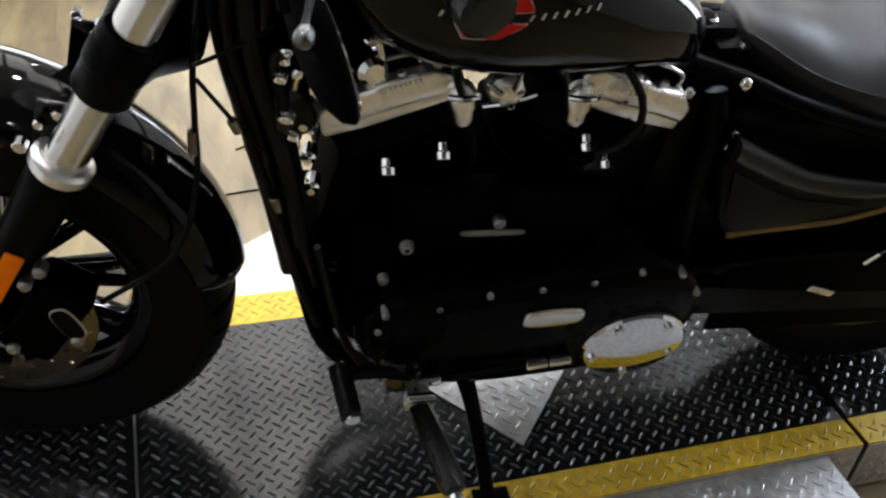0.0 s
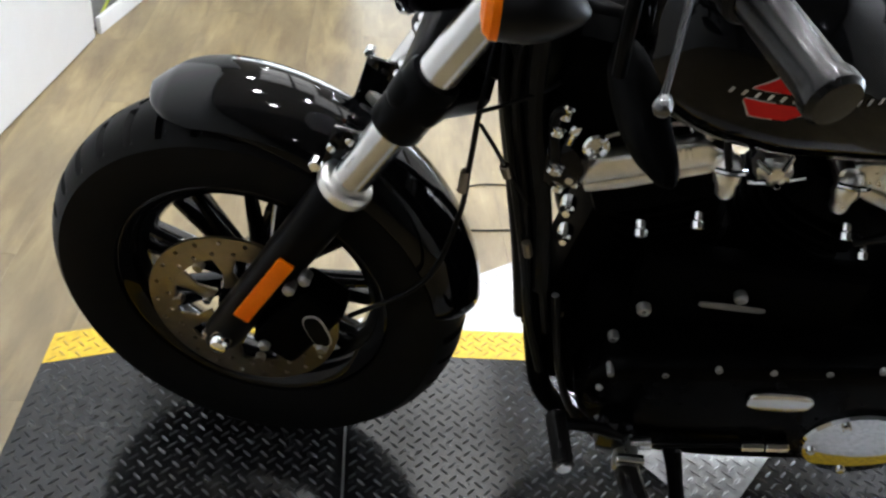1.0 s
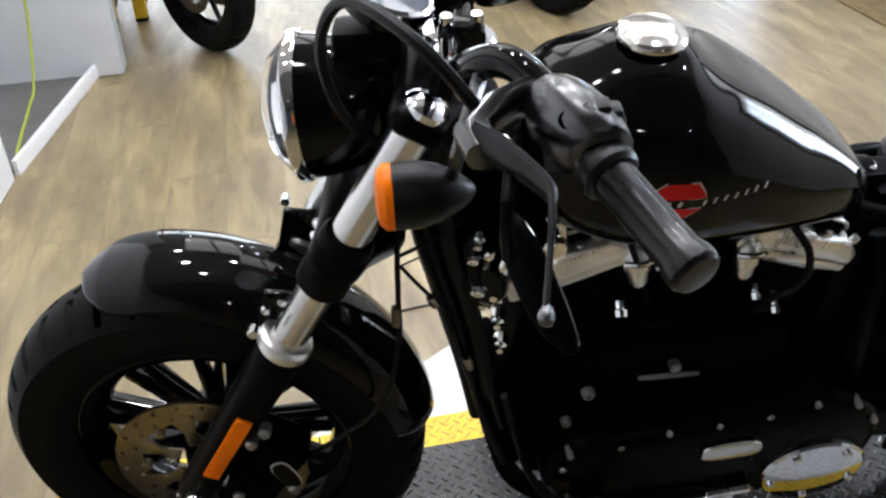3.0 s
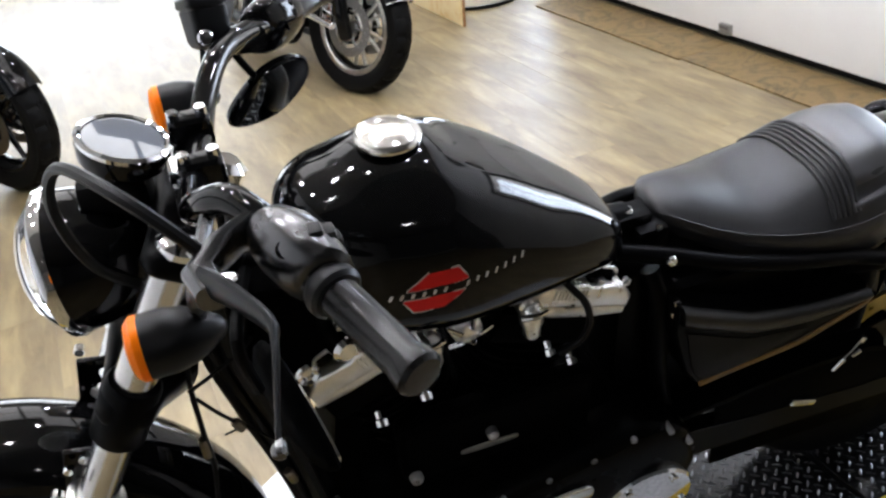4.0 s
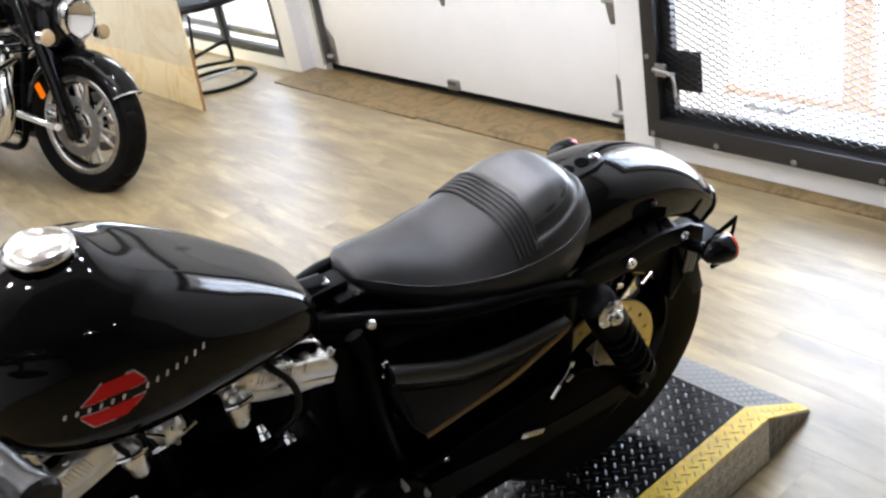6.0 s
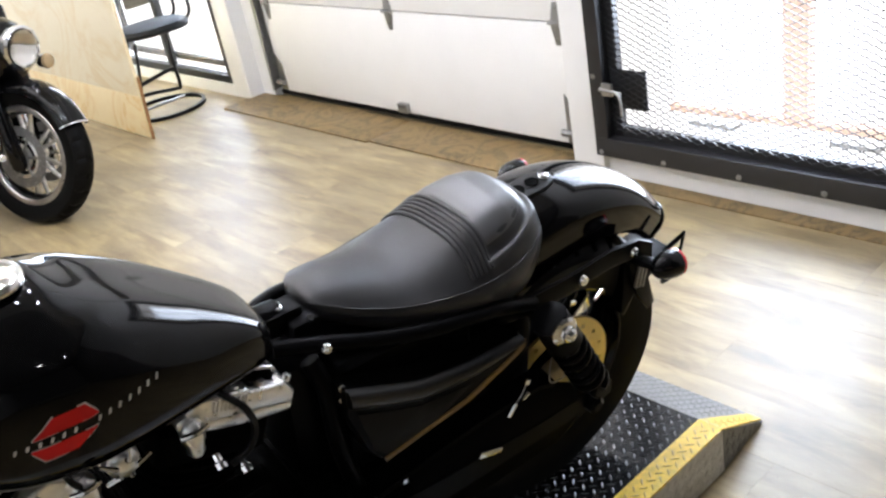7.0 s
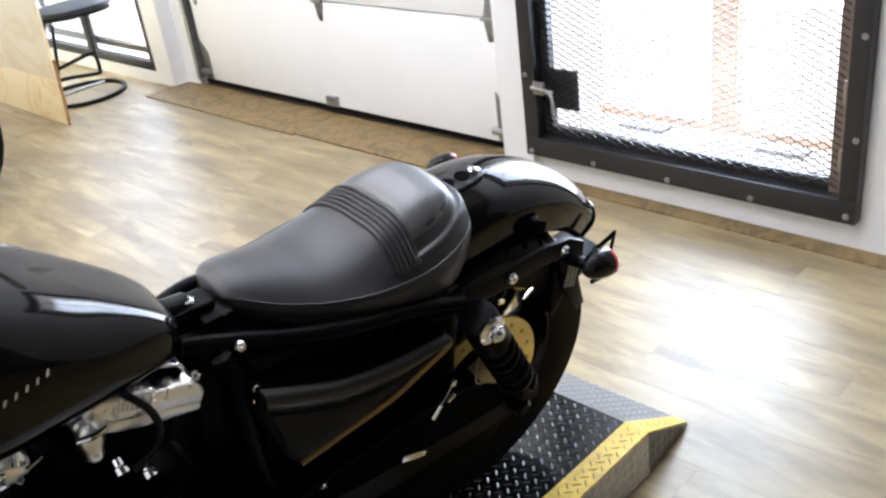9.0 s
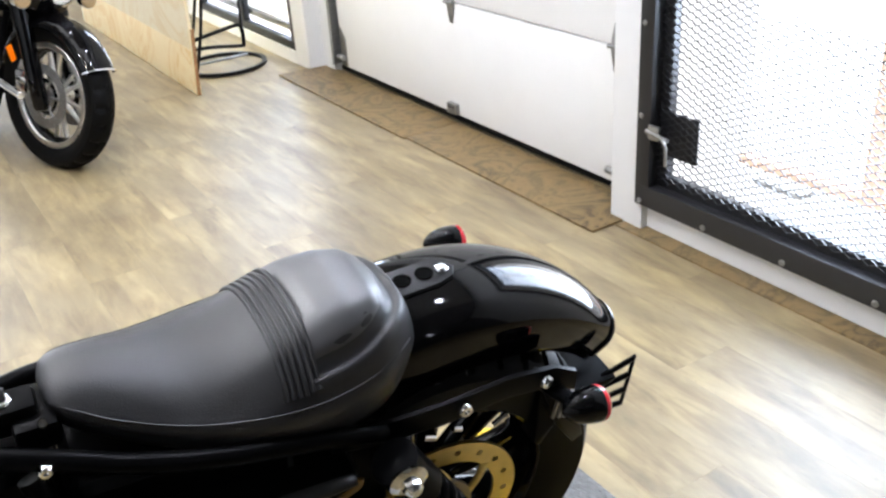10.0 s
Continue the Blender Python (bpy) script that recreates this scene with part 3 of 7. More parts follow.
# outer glazing frame and the bright outdoors
outer = tagged(new("window_frame"), "outer door frame with orange-brown post behind the gate", "door frame", kind="structure")
part("post", box((4.1, 2.532, 1.2), (0.05, 0.115, 2.4), bevel=0.004), OUTPOST, outer)
part("jamb_panel", box((4.1, 3.75, 1.3), (0.04, 1.2, 2.6), bevel=0.004), DAYGLOW, outer, "white panel beside the outer doors, daylight put in as glow")
part("jamb_panel", box((4.1, 1.45, 1.3), (0.04, 1.24, 2.6), bevel=0.004), DAYGLOW, outer, "white panel beside the outer doors, daylight put in as glow")
part("sill", box((4.1, 2.61, 0.004), (0.06, 1.08, 0.03), bevel=0.004), OUTPOST, outer)
part("mat_strip", box((3.98, 2.85, 0.0), (0.08, 0.22, 0.02), bevel=0.004), GALV, outer)
part("mat_strip", box((3.98, 2.22, 0.0), (0.08, 0.20, 0.02), bevel=0.004), GALV, outer)
setting("backdrop", "overexposed bright outdoors past the doors", "backdrop", box((6.2, 4.2, 1.4), (0.02, 12.0, 4.6)), SNOW)
setting("ground", "pale paving outside the doors, daylight put in as glow", "paving", box((4.86, 4.2, -0.03), (2.46, 12.0, 0.04)), DAYGLOW)
setting("backdrop_north", "overexposed bright street past the front windows", "backdrop", box((0.5, 12.6, 1.4), (9.0, 0.02, 4.2)), STREET)
setting("ground_north", "pale bright paving outside the front windows", "paving", box((0.5, 11.9, -0.03), (9.0, 1.45, 0.04)), plain("pale_paving_north", (0.8, 0.8, 0.8), 0.7, vary=0.05, scale=4))


def window(name, label, axis, at, lo, hi, z0, z1, bars, bar, mat):
    """A framed window in a wall of constant x or y."""
    w = tagged(new(name), label, "window", kind="structure")

    def piece(nm, a, b, c, d):
        size = (0.05, b - a, d - c) if axis == "x" else (b - a, 0.05, d - c)
        mid = (at, (a + b) / 2, (c + d) / 2) if axis == "x" else ((a + b) / 2, at, (c + d) / 2)
        part(nm, box(mid, size, bevel=0.003), mat, w)

    piece("window_sill", lo, hi, z0, z0 + bar)
    piece("window_head", lo, hi, z1 - bar, z1)
    n = bars + 1
    for k in range(n + 1):
        p = lo + (hi - lo - bar) * k / n
        piece("window_frame", p, p + bar, z0 + bar, z1 - bar)
    for k in range(n):
        a, b = lo + bar + (hi - lo - bar) * k / n, lo + (hi - lo - bar) * (k + 1) / n
        size = (0.006, b - a, z1 - z0 - 2 * bar) if axis == "x" else (b - a, 0.006, z1 - z0 - 2 * bar)
        mid = (at + 0.01, (a + b) / 2, (z0 + z1) / 2) if axis == "x" else ((a + b) / 2, at + 0.01, (z0 + z1) / 2)
        g = part("pane", box(mid, size), GLASS, w)
        g.visible_shadow = False
    return w


window("window_2", "side window with a dark frame, bright outside", "x", 3.37, 5.862, 7.498, 0.077, 2.098, 1, 0.05, DARKSTEEL)
sash = bpy.data.objects["window_2"]
for a, b, c, d in ((5.945, 7.42, 0.155, 0.195), (5.945, 5.985, 0.196, 2.02), (7.38, 7.42, 0.196, 2.02)):
    part("sash_bar", box((3.425, (a + b) / 2, (c + d) / 2), (0.03, b - a, d - c), bevel=0.003), DARKSTEEL, sash)
part("sash_latch", box((3.40, 6.02, 0.80), (0.06, 0.16, 0.16), bevel=0.012), BLACKPLASTIC, sash, "black box on the window frame")
window("window_3", "front windows with dark frames, bright outside", "y", 11.05, -1.498, 2.298, 0.402, 2.498, 2, 0.06, DARKSTEEL)

# ceiling lamps, seen as points in the paint; the two at y -1.6 are added fill
for i, (x, y) in enumerate(((0.35, 1.75), (1.5, 1.8), (2.6, 1.75), (0.1, 2.5), (1.0, 2.7), (2.5, 2.6), (0.0, 3.6), (2.0, 5.4), (2.8, 3.9), (0.2, 6.2), (1.6, 6.6), (2.4, 8.6), (0.2, 8.8), (0.5, -1.6), (2.2, -1.6))):
    if i == 0:
        can = thing("ceiling_light", "round white recessed ceiling spotlight, lit", "ceiling light", pose(x, y, TOP), "ceiling spotlights")
        part("housing", lathe((0, 0, 0), (0, 0, -1), [(0, 0.075), (0.03, 0.075), (0.034, 0.07), (0.034, 0.056), (0.012, 0.05), (0.012, 0.01)], 20), CEILPAINT, can)
        part("diffuser", lathe((0, 0, -0.014), (0, 0, -1), [(0, 0.045), (0.003, 0.044)], 16), LEDGLOW, can, "glowing round diffuser")
    else:
        copy_thing(can, pose(x, y, TOP))
    lamp("spot", look((x, y, TOP - 0.04), (x, y, 0)), 6.0 if y < 2 and x < 2 else 17.0 if x < 0.2 and y < 3.7 else 18.0 if x > 2.4 and y < 4.2 else 20.0 if (x, y) == (1.6, 6.6) else 26.0 if (x, y) == (1.0, 2.7) else 5.0 if y < 0 else 9.0, 0.12, shape="DISK", colour=(1.0, 0.983, 0.995) if x < 1.2 else (0.955, 0.98, 1.09))

# long white panel lamps over the front showroom, unseen, added to brighten deck and seat reflections
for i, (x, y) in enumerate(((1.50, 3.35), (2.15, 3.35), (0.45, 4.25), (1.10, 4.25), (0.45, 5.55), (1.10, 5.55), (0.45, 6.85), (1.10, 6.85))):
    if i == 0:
        panel = thing("ceiling_panel_light", "long white ceiling panel lamp, unseen and added, lit", "ceiling light", pose(x, y, TOP), "ceiling panel lamps")
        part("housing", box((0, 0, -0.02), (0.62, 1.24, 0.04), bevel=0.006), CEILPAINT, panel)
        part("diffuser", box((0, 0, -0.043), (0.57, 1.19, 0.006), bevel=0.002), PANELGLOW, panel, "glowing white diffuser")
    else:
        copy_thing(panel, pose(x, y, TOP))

# ---- motorcycle platform ----
TOPZ = 0.125


def inside(poly, x, y):
    n = len(poly)
    s = [(poly[(i + 1) % n][0] - poly[i][0]) * (y - poly[i][1]) - (poly[(i + 1) % n][1] - poly[i][1]) * (x - poly[i][0]) for i in range(n)]
    return all(v > 0 for v in s) or all(v < 0 for v in s)


def tread(name, poly, o, u, v, mat, parent, thick=0.004, pitch=0.0202, label="", phase=(0, 0)):
    """A tread plate: a slab with raised bars in two slants, on the plane o + a*u + b*v."""
    o, u, v = Vector(o), Vector(u).normalized(), Vector(v).normalized()
    w = u.cross(v)
    bm = slab([o + u * a + v * b for a, b in poly], -w, thick, 0.0)
    a0, a1 = min(p[0] for p in poly), max(p[0] for p in poly)
    b0, b1 = min(p[1] for p in poly), max(p[1] for p in poly)
    bars = []
    cx, cy = sum(p[0] for p in poly) / len(poly), sum(p[1] for p in poly) / len(poly)
    reach = int(((a1 - a0) + (b1 - b0)) / pitch) + 2
    for i in range(reach):
        for j in range(-reach, reach):
            # the grid lies along the bars, so that each bar's end meets its neighbour's flank
            ca = a0 + (i + phase[0] - j) * pitch * 0.7071
            cb = b0 + (i + j + phase[1]) * pitch * 0.7071
            if not (a0 <= ca <= a1 and b0 <= cb <= b1):
                continue
            if not inside(poly, ca + (ca - cx) / 1e3, cb) or not all(inside(poly, ca + s * 0.007, cb + r * 0.007) for s in (-1, 1) for r in (-1, 1)):
                continue
            ang = pi / 4 if (i + j) % 2 else -pi / 4
            du, dv = u * cos(ang) + v * sin(ang), v * cos(ang) - u * sin(ang)
            c = o + u * ca + v * cb
            L, W, H = 0.0114, 0.0023, 0.0014
            base = [bm.verts.new(c + du * x + dv * y + w * 1e-4) for x, y in ((-L, 0), (-L * 0.45, -W), (L * 0.45, -W), (L, 0), (L * 0.45, W), (-L * 0.45, W))]
            top = [bm.verts.new(c + du * x + w * H) for x in (-L * 0.62, L * 0.62)]
            first = len(bm.faces)
            bm.faces.new((base[0], base[1], top[0]))
            bm.faces.new((base[1], base[2], top[1], top[0]))
            bm.faces.new((base[2], base[3], top[1]))
            bm.faces.new((base[3], base[4], top[1]))
            bm.faces.new((base[4], base[5], top[0], top[1]))
            bm.faces.new((base[5], base[0], top[0]))
            bars.append(first)
    if bars and mat in (PLATEBLACK, PLATEYELLOW):
        bm.faces.ensure_lookup_table()
        for f in bm.faces[bars[0]:]:
            f.material_index = 1
        mat = (mat, PLATEBAR if mat is PLATEBLACK else YELLOWBAR)
    return part(name, bm, mat, parent, label, smooth=25)


lift = thing("motorcycle_platform", "low black tread-plate platform with yellow edges under the motorcycle", "platform")
YN, YF = 1.70, 2.168
SECT = ((-0.145, 0.4185), (0.4215, 1.659), (1.671, 2.10))
for x0, x1 in SECT[1:]:
    core = part("section", box(((x0 + x1) / 2, (1.642 + 2.252) / 2, 0.060), (x1 - x0 - 0.004, 0.606, 0.118), bevel=0.003), DARKSTEEL, lift)
    tread("deck_plate", [(0, 0), (x1 - x0, 0), (x1 - x0, YF - YN), (0, YF - YN)], (x0, YN, TOPZ), (1, 0, 0), (0, 1, 0), PLATEBLACK, core)
    tread("edge_strip", [(0, 0), (x1 - x0, 0), (x1 - x0, 0.062), (0, 0.062)], (x0, 1.638, TOPZ + 0.0006), (1, 0, 0), (0, 1, 0), PLATEYELLOW, core, label="yellow painted edge strip")
    tread("edge_strip", [(0, 0), (x1 - x0, 0), (x1 - x0, 0.085), (0, 0.085)], (x0, YF, TOPZ + 0.0006), (1, 0, 0), (0, 1, 0), PLATEYELLOW, core, label="yellow painted edge strip")
    tread("side_plate", [(0, 0), (x1 - x0, 0), (x1 - x0, 0.115), (0, 0.115)], (x0, 1.637, 0.005), (1, 0, 0), (0, 0, 1), PLATESILVER, core, label="bare aluminium side plate")
# front section, drawn in towards its end
x0, x1 = SECT[0]
N0, F0, BEND = 0.055, 0.062, 0.20
core = part("section", slab([(x0 + 0.002, 1.642 + N0, 0.002), (x0 + BEND, 1.642, 0.002), (x1 - 0.002, 1.642, 0.002), (x1 - 0.002, 2.25, 0.002), (x0 + BEND, 2.25, 0.002), (x0 + 0.002, 2.25 - F0, 0.002)], (0, 0, 1), 0.117, 0.003), DARKSTEEL, lift)
W = YF - YN
tread("deck_plate", [(0, N0), (BEND, 0), (x1 - x0, 0), (x1 - x0, W), (BEND, W), (0, W - F0)], (x0, YN, TOPZ), (1, 0, 0), (0, 1, 0), PLATEBLACK, core)
for y, d, a, b in ((1.638, 0.062, N0, N0), (YF, 0.085, -F0, -F0)):
    tread("edge_strip", [(BEND, 0), (x1 - x0, 0), (x1 - x0, d), (BEND, d)], (x0, y, TOPZ + 0.0006), (1, 0, 0), (0, 1, 0), PLATEYELLOW, core, label="yellow painted edge strip")
    tread("edge_strip", [(0, a), (BEND - 0.0005, 0), (BEND - 0.0005, d), (0, b + d)], (x0, y, TOPZ + 0.0006), (1, 0, 0), (0, 1, 0), PLATEYELLOW, core, label="yellow painted edge strip")
# loose triangle of bare plate on the deck
tread("loose_plate", [(0.18, 0), (0.39, 0.235), (0, 0.235)], (0.87, 1.765, TOPZ + 0.0035), (1, 0, 0), (0, 1, 0), PLATEDULL, lift, 0.002, label="triangle of bare aluminium plate")
# ramp down at the rear end
L = math.hypot(0.205, 0.117)
ramp = part("ramp", loft([[(2.102, 1.642, 0.001), (2.102, 1.642, 0.119), (2.102, 2.25, 0.119), (2.102, 2.25, 0.001)], [(2.305, 1.665, 0.001), (2.305, 1.665, 0.004), (2.305, 2.25, 0.004), (2.305, 2.25, 0.001)]]), DARKSTEEL, lift, smooth=0)
SD = V(0.205, 0, -0.117).normalized()
tread("ramp_plate", [(0, 0), (L, 0), (L, YF - YN), (0, YF - YN)], (2.101, YN, TOPZ), SD, (0, 1, 0), PLATEGREY, ramp, label="dull grey ramp plate")
tread("ramp_edge", [(0, 0), (L, 0.026), (L, 0.062), (0, 0.062)], (2.101, 1.638, TOPZ + 0.0006), SD, (0, 1, 0), PLATEYELLOW, ramp, label="yellow painted ramp edge")
tread("ramp_edge", [(0, 0), (L, 0), (L, 0.085), (0, 0.085)], (2.101, YF, TOPZ + 0.0006), SD, (0, 1, 0), PLATEYELLOW, ramp, label="yellow painted ramp edge")
tread("ramp_side", [(0, 0), (0.2, 0), (0.2, 0.001), (0, 0.115)], (2.104, 1.638, 0.005), (1, 0.1, 0), (0, 0, 1), PLATEGREY, ramp, label="dull grey ramp side")
# fold-out wings of bare plate
wing = part("wing_far", slab([(0.40, 2.254, 0.1), (0.86, 2.56, 0.1), (1.9, 2.56, 0.1), (1.9, 2.254, 0.1)], (0, 0, 1), 0.018, 0.002), GALV, lift)
tread("wing_plate", [(0, 0), (1.5, 0), (1.5, 0.306), (0.46, 0.306)], (0.40, 2.254, 0.1225), (1, 0, 0), (0, 1, 0), PLATESILVER, wing, label="bare aluminium wing plate")
wing = part("wing_near", slab([(0.3, 1.636, 0.09), (1.585, 1.636, 0.09), (1.585, 1.33, 0.09), (0.7, 1.33, 0.09)], (0, 0, 1), 0.018, 0.002), GALV, lift)
tread("wing_plate", [(0.4, 0), (1.285, 0), (1.285, 0.306), (0, 0.306)], (0.30, 1.33, 0.1125), (1, 0, 0), (0, 1, 0), PLATESILVER, wing, label="bare aluminium wing plate")
for x in (0.42, 0.9, 1.55):
    for y in (1.36, 2.53):
        if x > 0.5:
            part("foot", rod((x, y, 0.0), (x, y, 0.1 if y > 2 else 0.09), 0.02, seg=12), DARKSTEEL, lift)
seam_plate = part("seam_strip", box((0.42, 1.91, 0.1245), (0.004, 0.46, 0.004)), GALV, lift)

# ---- the motorcycle ----
BIKE = pose(1.76, 1.89, 0.125, 0, 0, -5.5) @ pose(0, 0, 0, 12.5)
bike = thing("motorcycle", "gloss black cruiser motorcycle leaning on its side stand", "motorcycle", BIKE)
LEFT = (0, -1, 0)
FORK = V(0.481, 0, 0.877).normalized()
STEER = Matrix.Translation((-1.14, 0, 0.95)) @ Matrix.Rotation(radians(-8.5), 4, FORK) @ Matrix.Translation((1.14, 0, -0.95))


def fork_at(z, y):
    return V(-1.512 + (z - 0.311) * 0.549, y, z)


def turned(name, bm, mat, parent, label="", smooth=35.0):
    """A part that turns with the handlebar."""
    bmesh.ops.transform(bm, matrix=STEER, verts=bm.verts)
    return part(name, bm, mat, parent, label, smooth)


REAR = 0.044  # the rear end stands a little to the right of the tank line


def tyre_mesh(c, r, w, seg=360, grooves=36, slant=0.5):
    """A road tyre with slanting tread grooves pressed into it."""
    prof = []
    for k in range(33):
        a = -1 + 2 * k / 32
        yy = a * w / 2
        rr = r - (w * 0.235) * abs(a) ** 2.6
        prof.append((yy, rr))
    side = [(-w * 0.49, r - w * 0.40), (-w * 0.46, r - w * 0.60), (-w * 0.37, r - w * 0.80)]
    prof = list(reversed(side)) + prof + [(-y, q) for y, q in side]
    bm = bmesh.new()
    rings = []
    for i in range(seg):
        t = 2 * pi * i / seg
        ring = []
        for y, q in prof:
            a = abs(y) / (w / 2)
            if 0.12 < a < 0.86 and q > r - w * 0.3:
                ph = (t * grooves / (2 * pi) + (slant if y > 0 else -slant + 0.5) * y / (w / 2) * 1.6) % 1.0
                if ph < 0.16:
                    q -= 0.009
            ring.append(bm.verts.new(Vector(c) + V(cos(t) * q, y, sin(t) * q)))
        rings.append(ring)
    n = len(prof)
    for i in range(seg):
        a, b = rings[i], rings[(i + 1) % seg]
        for k in range(n - 1):
            bm.faces.new((a[k], b[k], b[k + 1], a[k + 1]))
        bm.faces.new((a[n - 1], b[n - 1], b[0], a[0]))
    bmesh.ops.recalc_face_normals(bm, faces=bm.faces)
    return bm


def rim_mesh(c, r, w):
    prof = [(-w / 2, r), (-w / 2 + 0.002, r + 0.008), (-w / 2 + 0.008, r + 0.006), (-w / 2 + 0.012, r - 0.006), (-w * 0.25, r - 0.020), (0, r - 0.026),
            (w * 0.25, r - 0.020), (w / 2 - 0.012, r - 0.006), (w / 2 - 0.008, r + 0.006), (w / 2 - 0.002, r + 0.008), (w / 2, r), (w / 2 - 0.004, r - 0.012),
            (w * 0.22, r - 0.030), (0, r - 0.036), (-w * 0.22, r - 0.030), (-w / 2 + 0.004, r - 0.012), (-w / 2, r)]
    return lathe(c, (0, 1, 0), prof, 72, caps=False)


def spoke_mesh(r0, r1, w0, w1, d0, d1, skew):
    """A cast spoke that tapers outward and leans by skew."""
    rings = []
    for k in range(6):
        t = k / 5
        r = r0 + (r1 - r0) * t
        w, d = w0 + (w1 - w0) * t, d0 + (d1 - d0) * t
        x = skew * t
        rings.append([V(x + a * w / 2, b * d / 2, r) for a, b in ((-1, -0.5), (-0.5, -1), (0.5, -1), (1, -0.5), (1, 0.5), (0.5, 1), (-0.5, 1), (-1, 0.5))])
    return loft(rings)


def bake(bm, m):
    bmesh.ops.transform(bm, matrix=m, verts=bm.verts)
    return bm


# front wheel
FW = V(-1.488, 0.012, 0.331)
wheel = part("front_wheel", bake(lathe(FW, (0, 1, 0), [(-0.075, 0.02), (-0.075, 0.042), (-0.05, 0.05), (0.05, 0.05), (0.075, 0.042), (0.075, 0.02)], 28), STEER), GLOSS, bike)
turned("tyre", tyre_mesh(FW, 0.329, 0.140), RUBBER, wheel, "wide black front tyre with slanting grooves")
turned("rim", rim_mesh(FW, 0.212, 0.098), GLOSS, wheel)
sp = spoke_mesh(0.044, 0.184, 0.024, 0.013, 0.040, 0.030, 0.020)
sp2 = spoke_mesh(0.044, 0.184, 0.024, 0.013, 0.040, 0.030, -0.020)
first = [part("spoke", sp, GLOSS, wheel), part("spoke", sp2, GLOSS, wheel)]
for k in range(9):
    for j, dt in ((0, 0.05), (1, -0.05)):
        a = 2 * pi * k / 9 + dt * (-1 if j else 1)
        m = STEER @ Matrix.Translation(FW) @ Matrix.Rotation(a, 4, "Y")
        if k == 0:
            first[j].matrix_basis = m
        else:
            share("spoke", first[j].data, wheel, m)
rotor = turned("brake_disc", ring_plate(FW + V(0, -0.079, 0), (0, 1, 0), 0.108, 0.148, 0.005, 2, 44, 0.0045), STEEL, wheel, "drilled steel brake disc")
for k in range(7):
    a = 2 * pi * k / 7
    d, s = V(cos(a), 0, sin(a)), V(-sin(a), 0, cos(a))
    o = FW + V(0, -0.077, 0)
    pts = [o + d * 0.050 - s * 0.016, o + d * 0.080 - s * 0.006, o + d * 0.110 - s * 0.020, o + d * 0.110 + s * 0.020, o + d * 0.080 + s * 0.010, o + d * 0.050 + s * 0.016]
    turned("disc_carrier", slab(pts, (0, -1, 0), 0.005, 0.001), STEEL, rotor)
for k in range(7):
    a = 2 * pi * (k + 0.5) / 7
    turned("disc_button", rod(FW + V(cos(a) * 0.102, -0.074, sin(a) * 0.102), FW + V(cos(a) * 0.102, -0.088, sin(a) * 0.102), 0.008, seg=12), STEEL, rotor)
for k in range(5):
    a = 2 * pi * k / 5 + 0.3
    turned("disc_bolt", rod(FW + V(cos(a) * 0.056, -0.078, sin(a) * 0.056), FW + V(cos(a) * 0.056, -0.092, sin(a) * 0.056), 0.007, seg=8), CHROME, rotor)

# fork
for y in (-0.108, 0.108):
    leg = turned("fork_slider", lathe(fork_at(0.30, y), FORK, [(0, 0.018), (0.012, 0.024), (0.03, 0.029), (0.30, 0.032), (0.385, 0.033), (0.39, 0.030)], 24), SATIN, bike, "satin black fork slider")
    turned("collar", lathe(fork_at(0.642, y), FORK, [(0, 0.0335), (0.004, 0.0365), (0.015, 0.0365), (0.019, 0.033), (0.021, 0.027)], 24), CAST, leg, "silver ring collar")
    turned("fork_tube", rod(fork_at(0.66, y), fork_at(1.0, y), 0.0245, seg=28), POLISHED, leg, "bright polished fork tube")
    o = -1 if y < 0 else 1
    side = V(0, o, 0)
    fr = FORK
    acr = side.cross(fr).normalized()
    base = fork_at(0.402, y) + side * 0.0305
    lens = [base - acr * 0.012, base + acr * 0.012, base + acr * 0.012 + fr * 0.145, base - acr * 0.012 + fr * 0.145]
    turned("reflector", slab(lens, side, 0.006, 0.002), ORANGE, leg, "amber side reflector")
    turned("axle_nut", lathe(fork_at(0.338, y) + side * 0.024, side, [(0, 0.016), (0.012, 0.016), (0.020, 0.012), (0.022, 0.006)], 12), CHROME, leg)
    turned("pinch_bolt", rod(fork_at(0.33, y) + V(-0.03, o * 0.012, 0), fork_at(0.33, y) + V(-0.022, o * 0.012, -0.004), 0.006, seg=8), CHROME, leg)
    turned("drain_bolt", rod(fork_at(0.672, y) + acr * (-0.048 * o) + side * 0.018, fork_at(0.672, y) + acr * (-0.048 * o) + side * 0.032, 0.008, seg=10), CHROME, leg)
    turned("clamp_sleeve", lathe(fork_at(0.752, y), FORK, [(0, 0.030), (0.005, 0.0335), (0.085, 0.0335), (0.09, 0.030)], 24), SATIN, leg, "satin black clamp sleeve")
turned("axle", rod(FW + V(0, -0.13, 0), FW + V(0, 0.13, 0), 0.011, seg=14), STEEL, bike)


def triple(z, t, x0):
    o = fork_at(z, 0)
    u, v = V(0, 1, 0), FORK.cross(V(0, 1, 0)).normalized()
    pts = [o + u * a - v * b for a, b in ((-0.138, -0.026), (-0.118, -0.036), (-0.06, -0.03), (0.06, -0.03), (0.118, -0.036), (0.138, -0.026), (0.138, 0.028), (0.10, 0.042), (0.05, 0.080), (-0.05, 0.080), (-0.10, 0.042), (-0.138, 0.028))]
    return slab(pts, FORK, t, 0.013, 4)


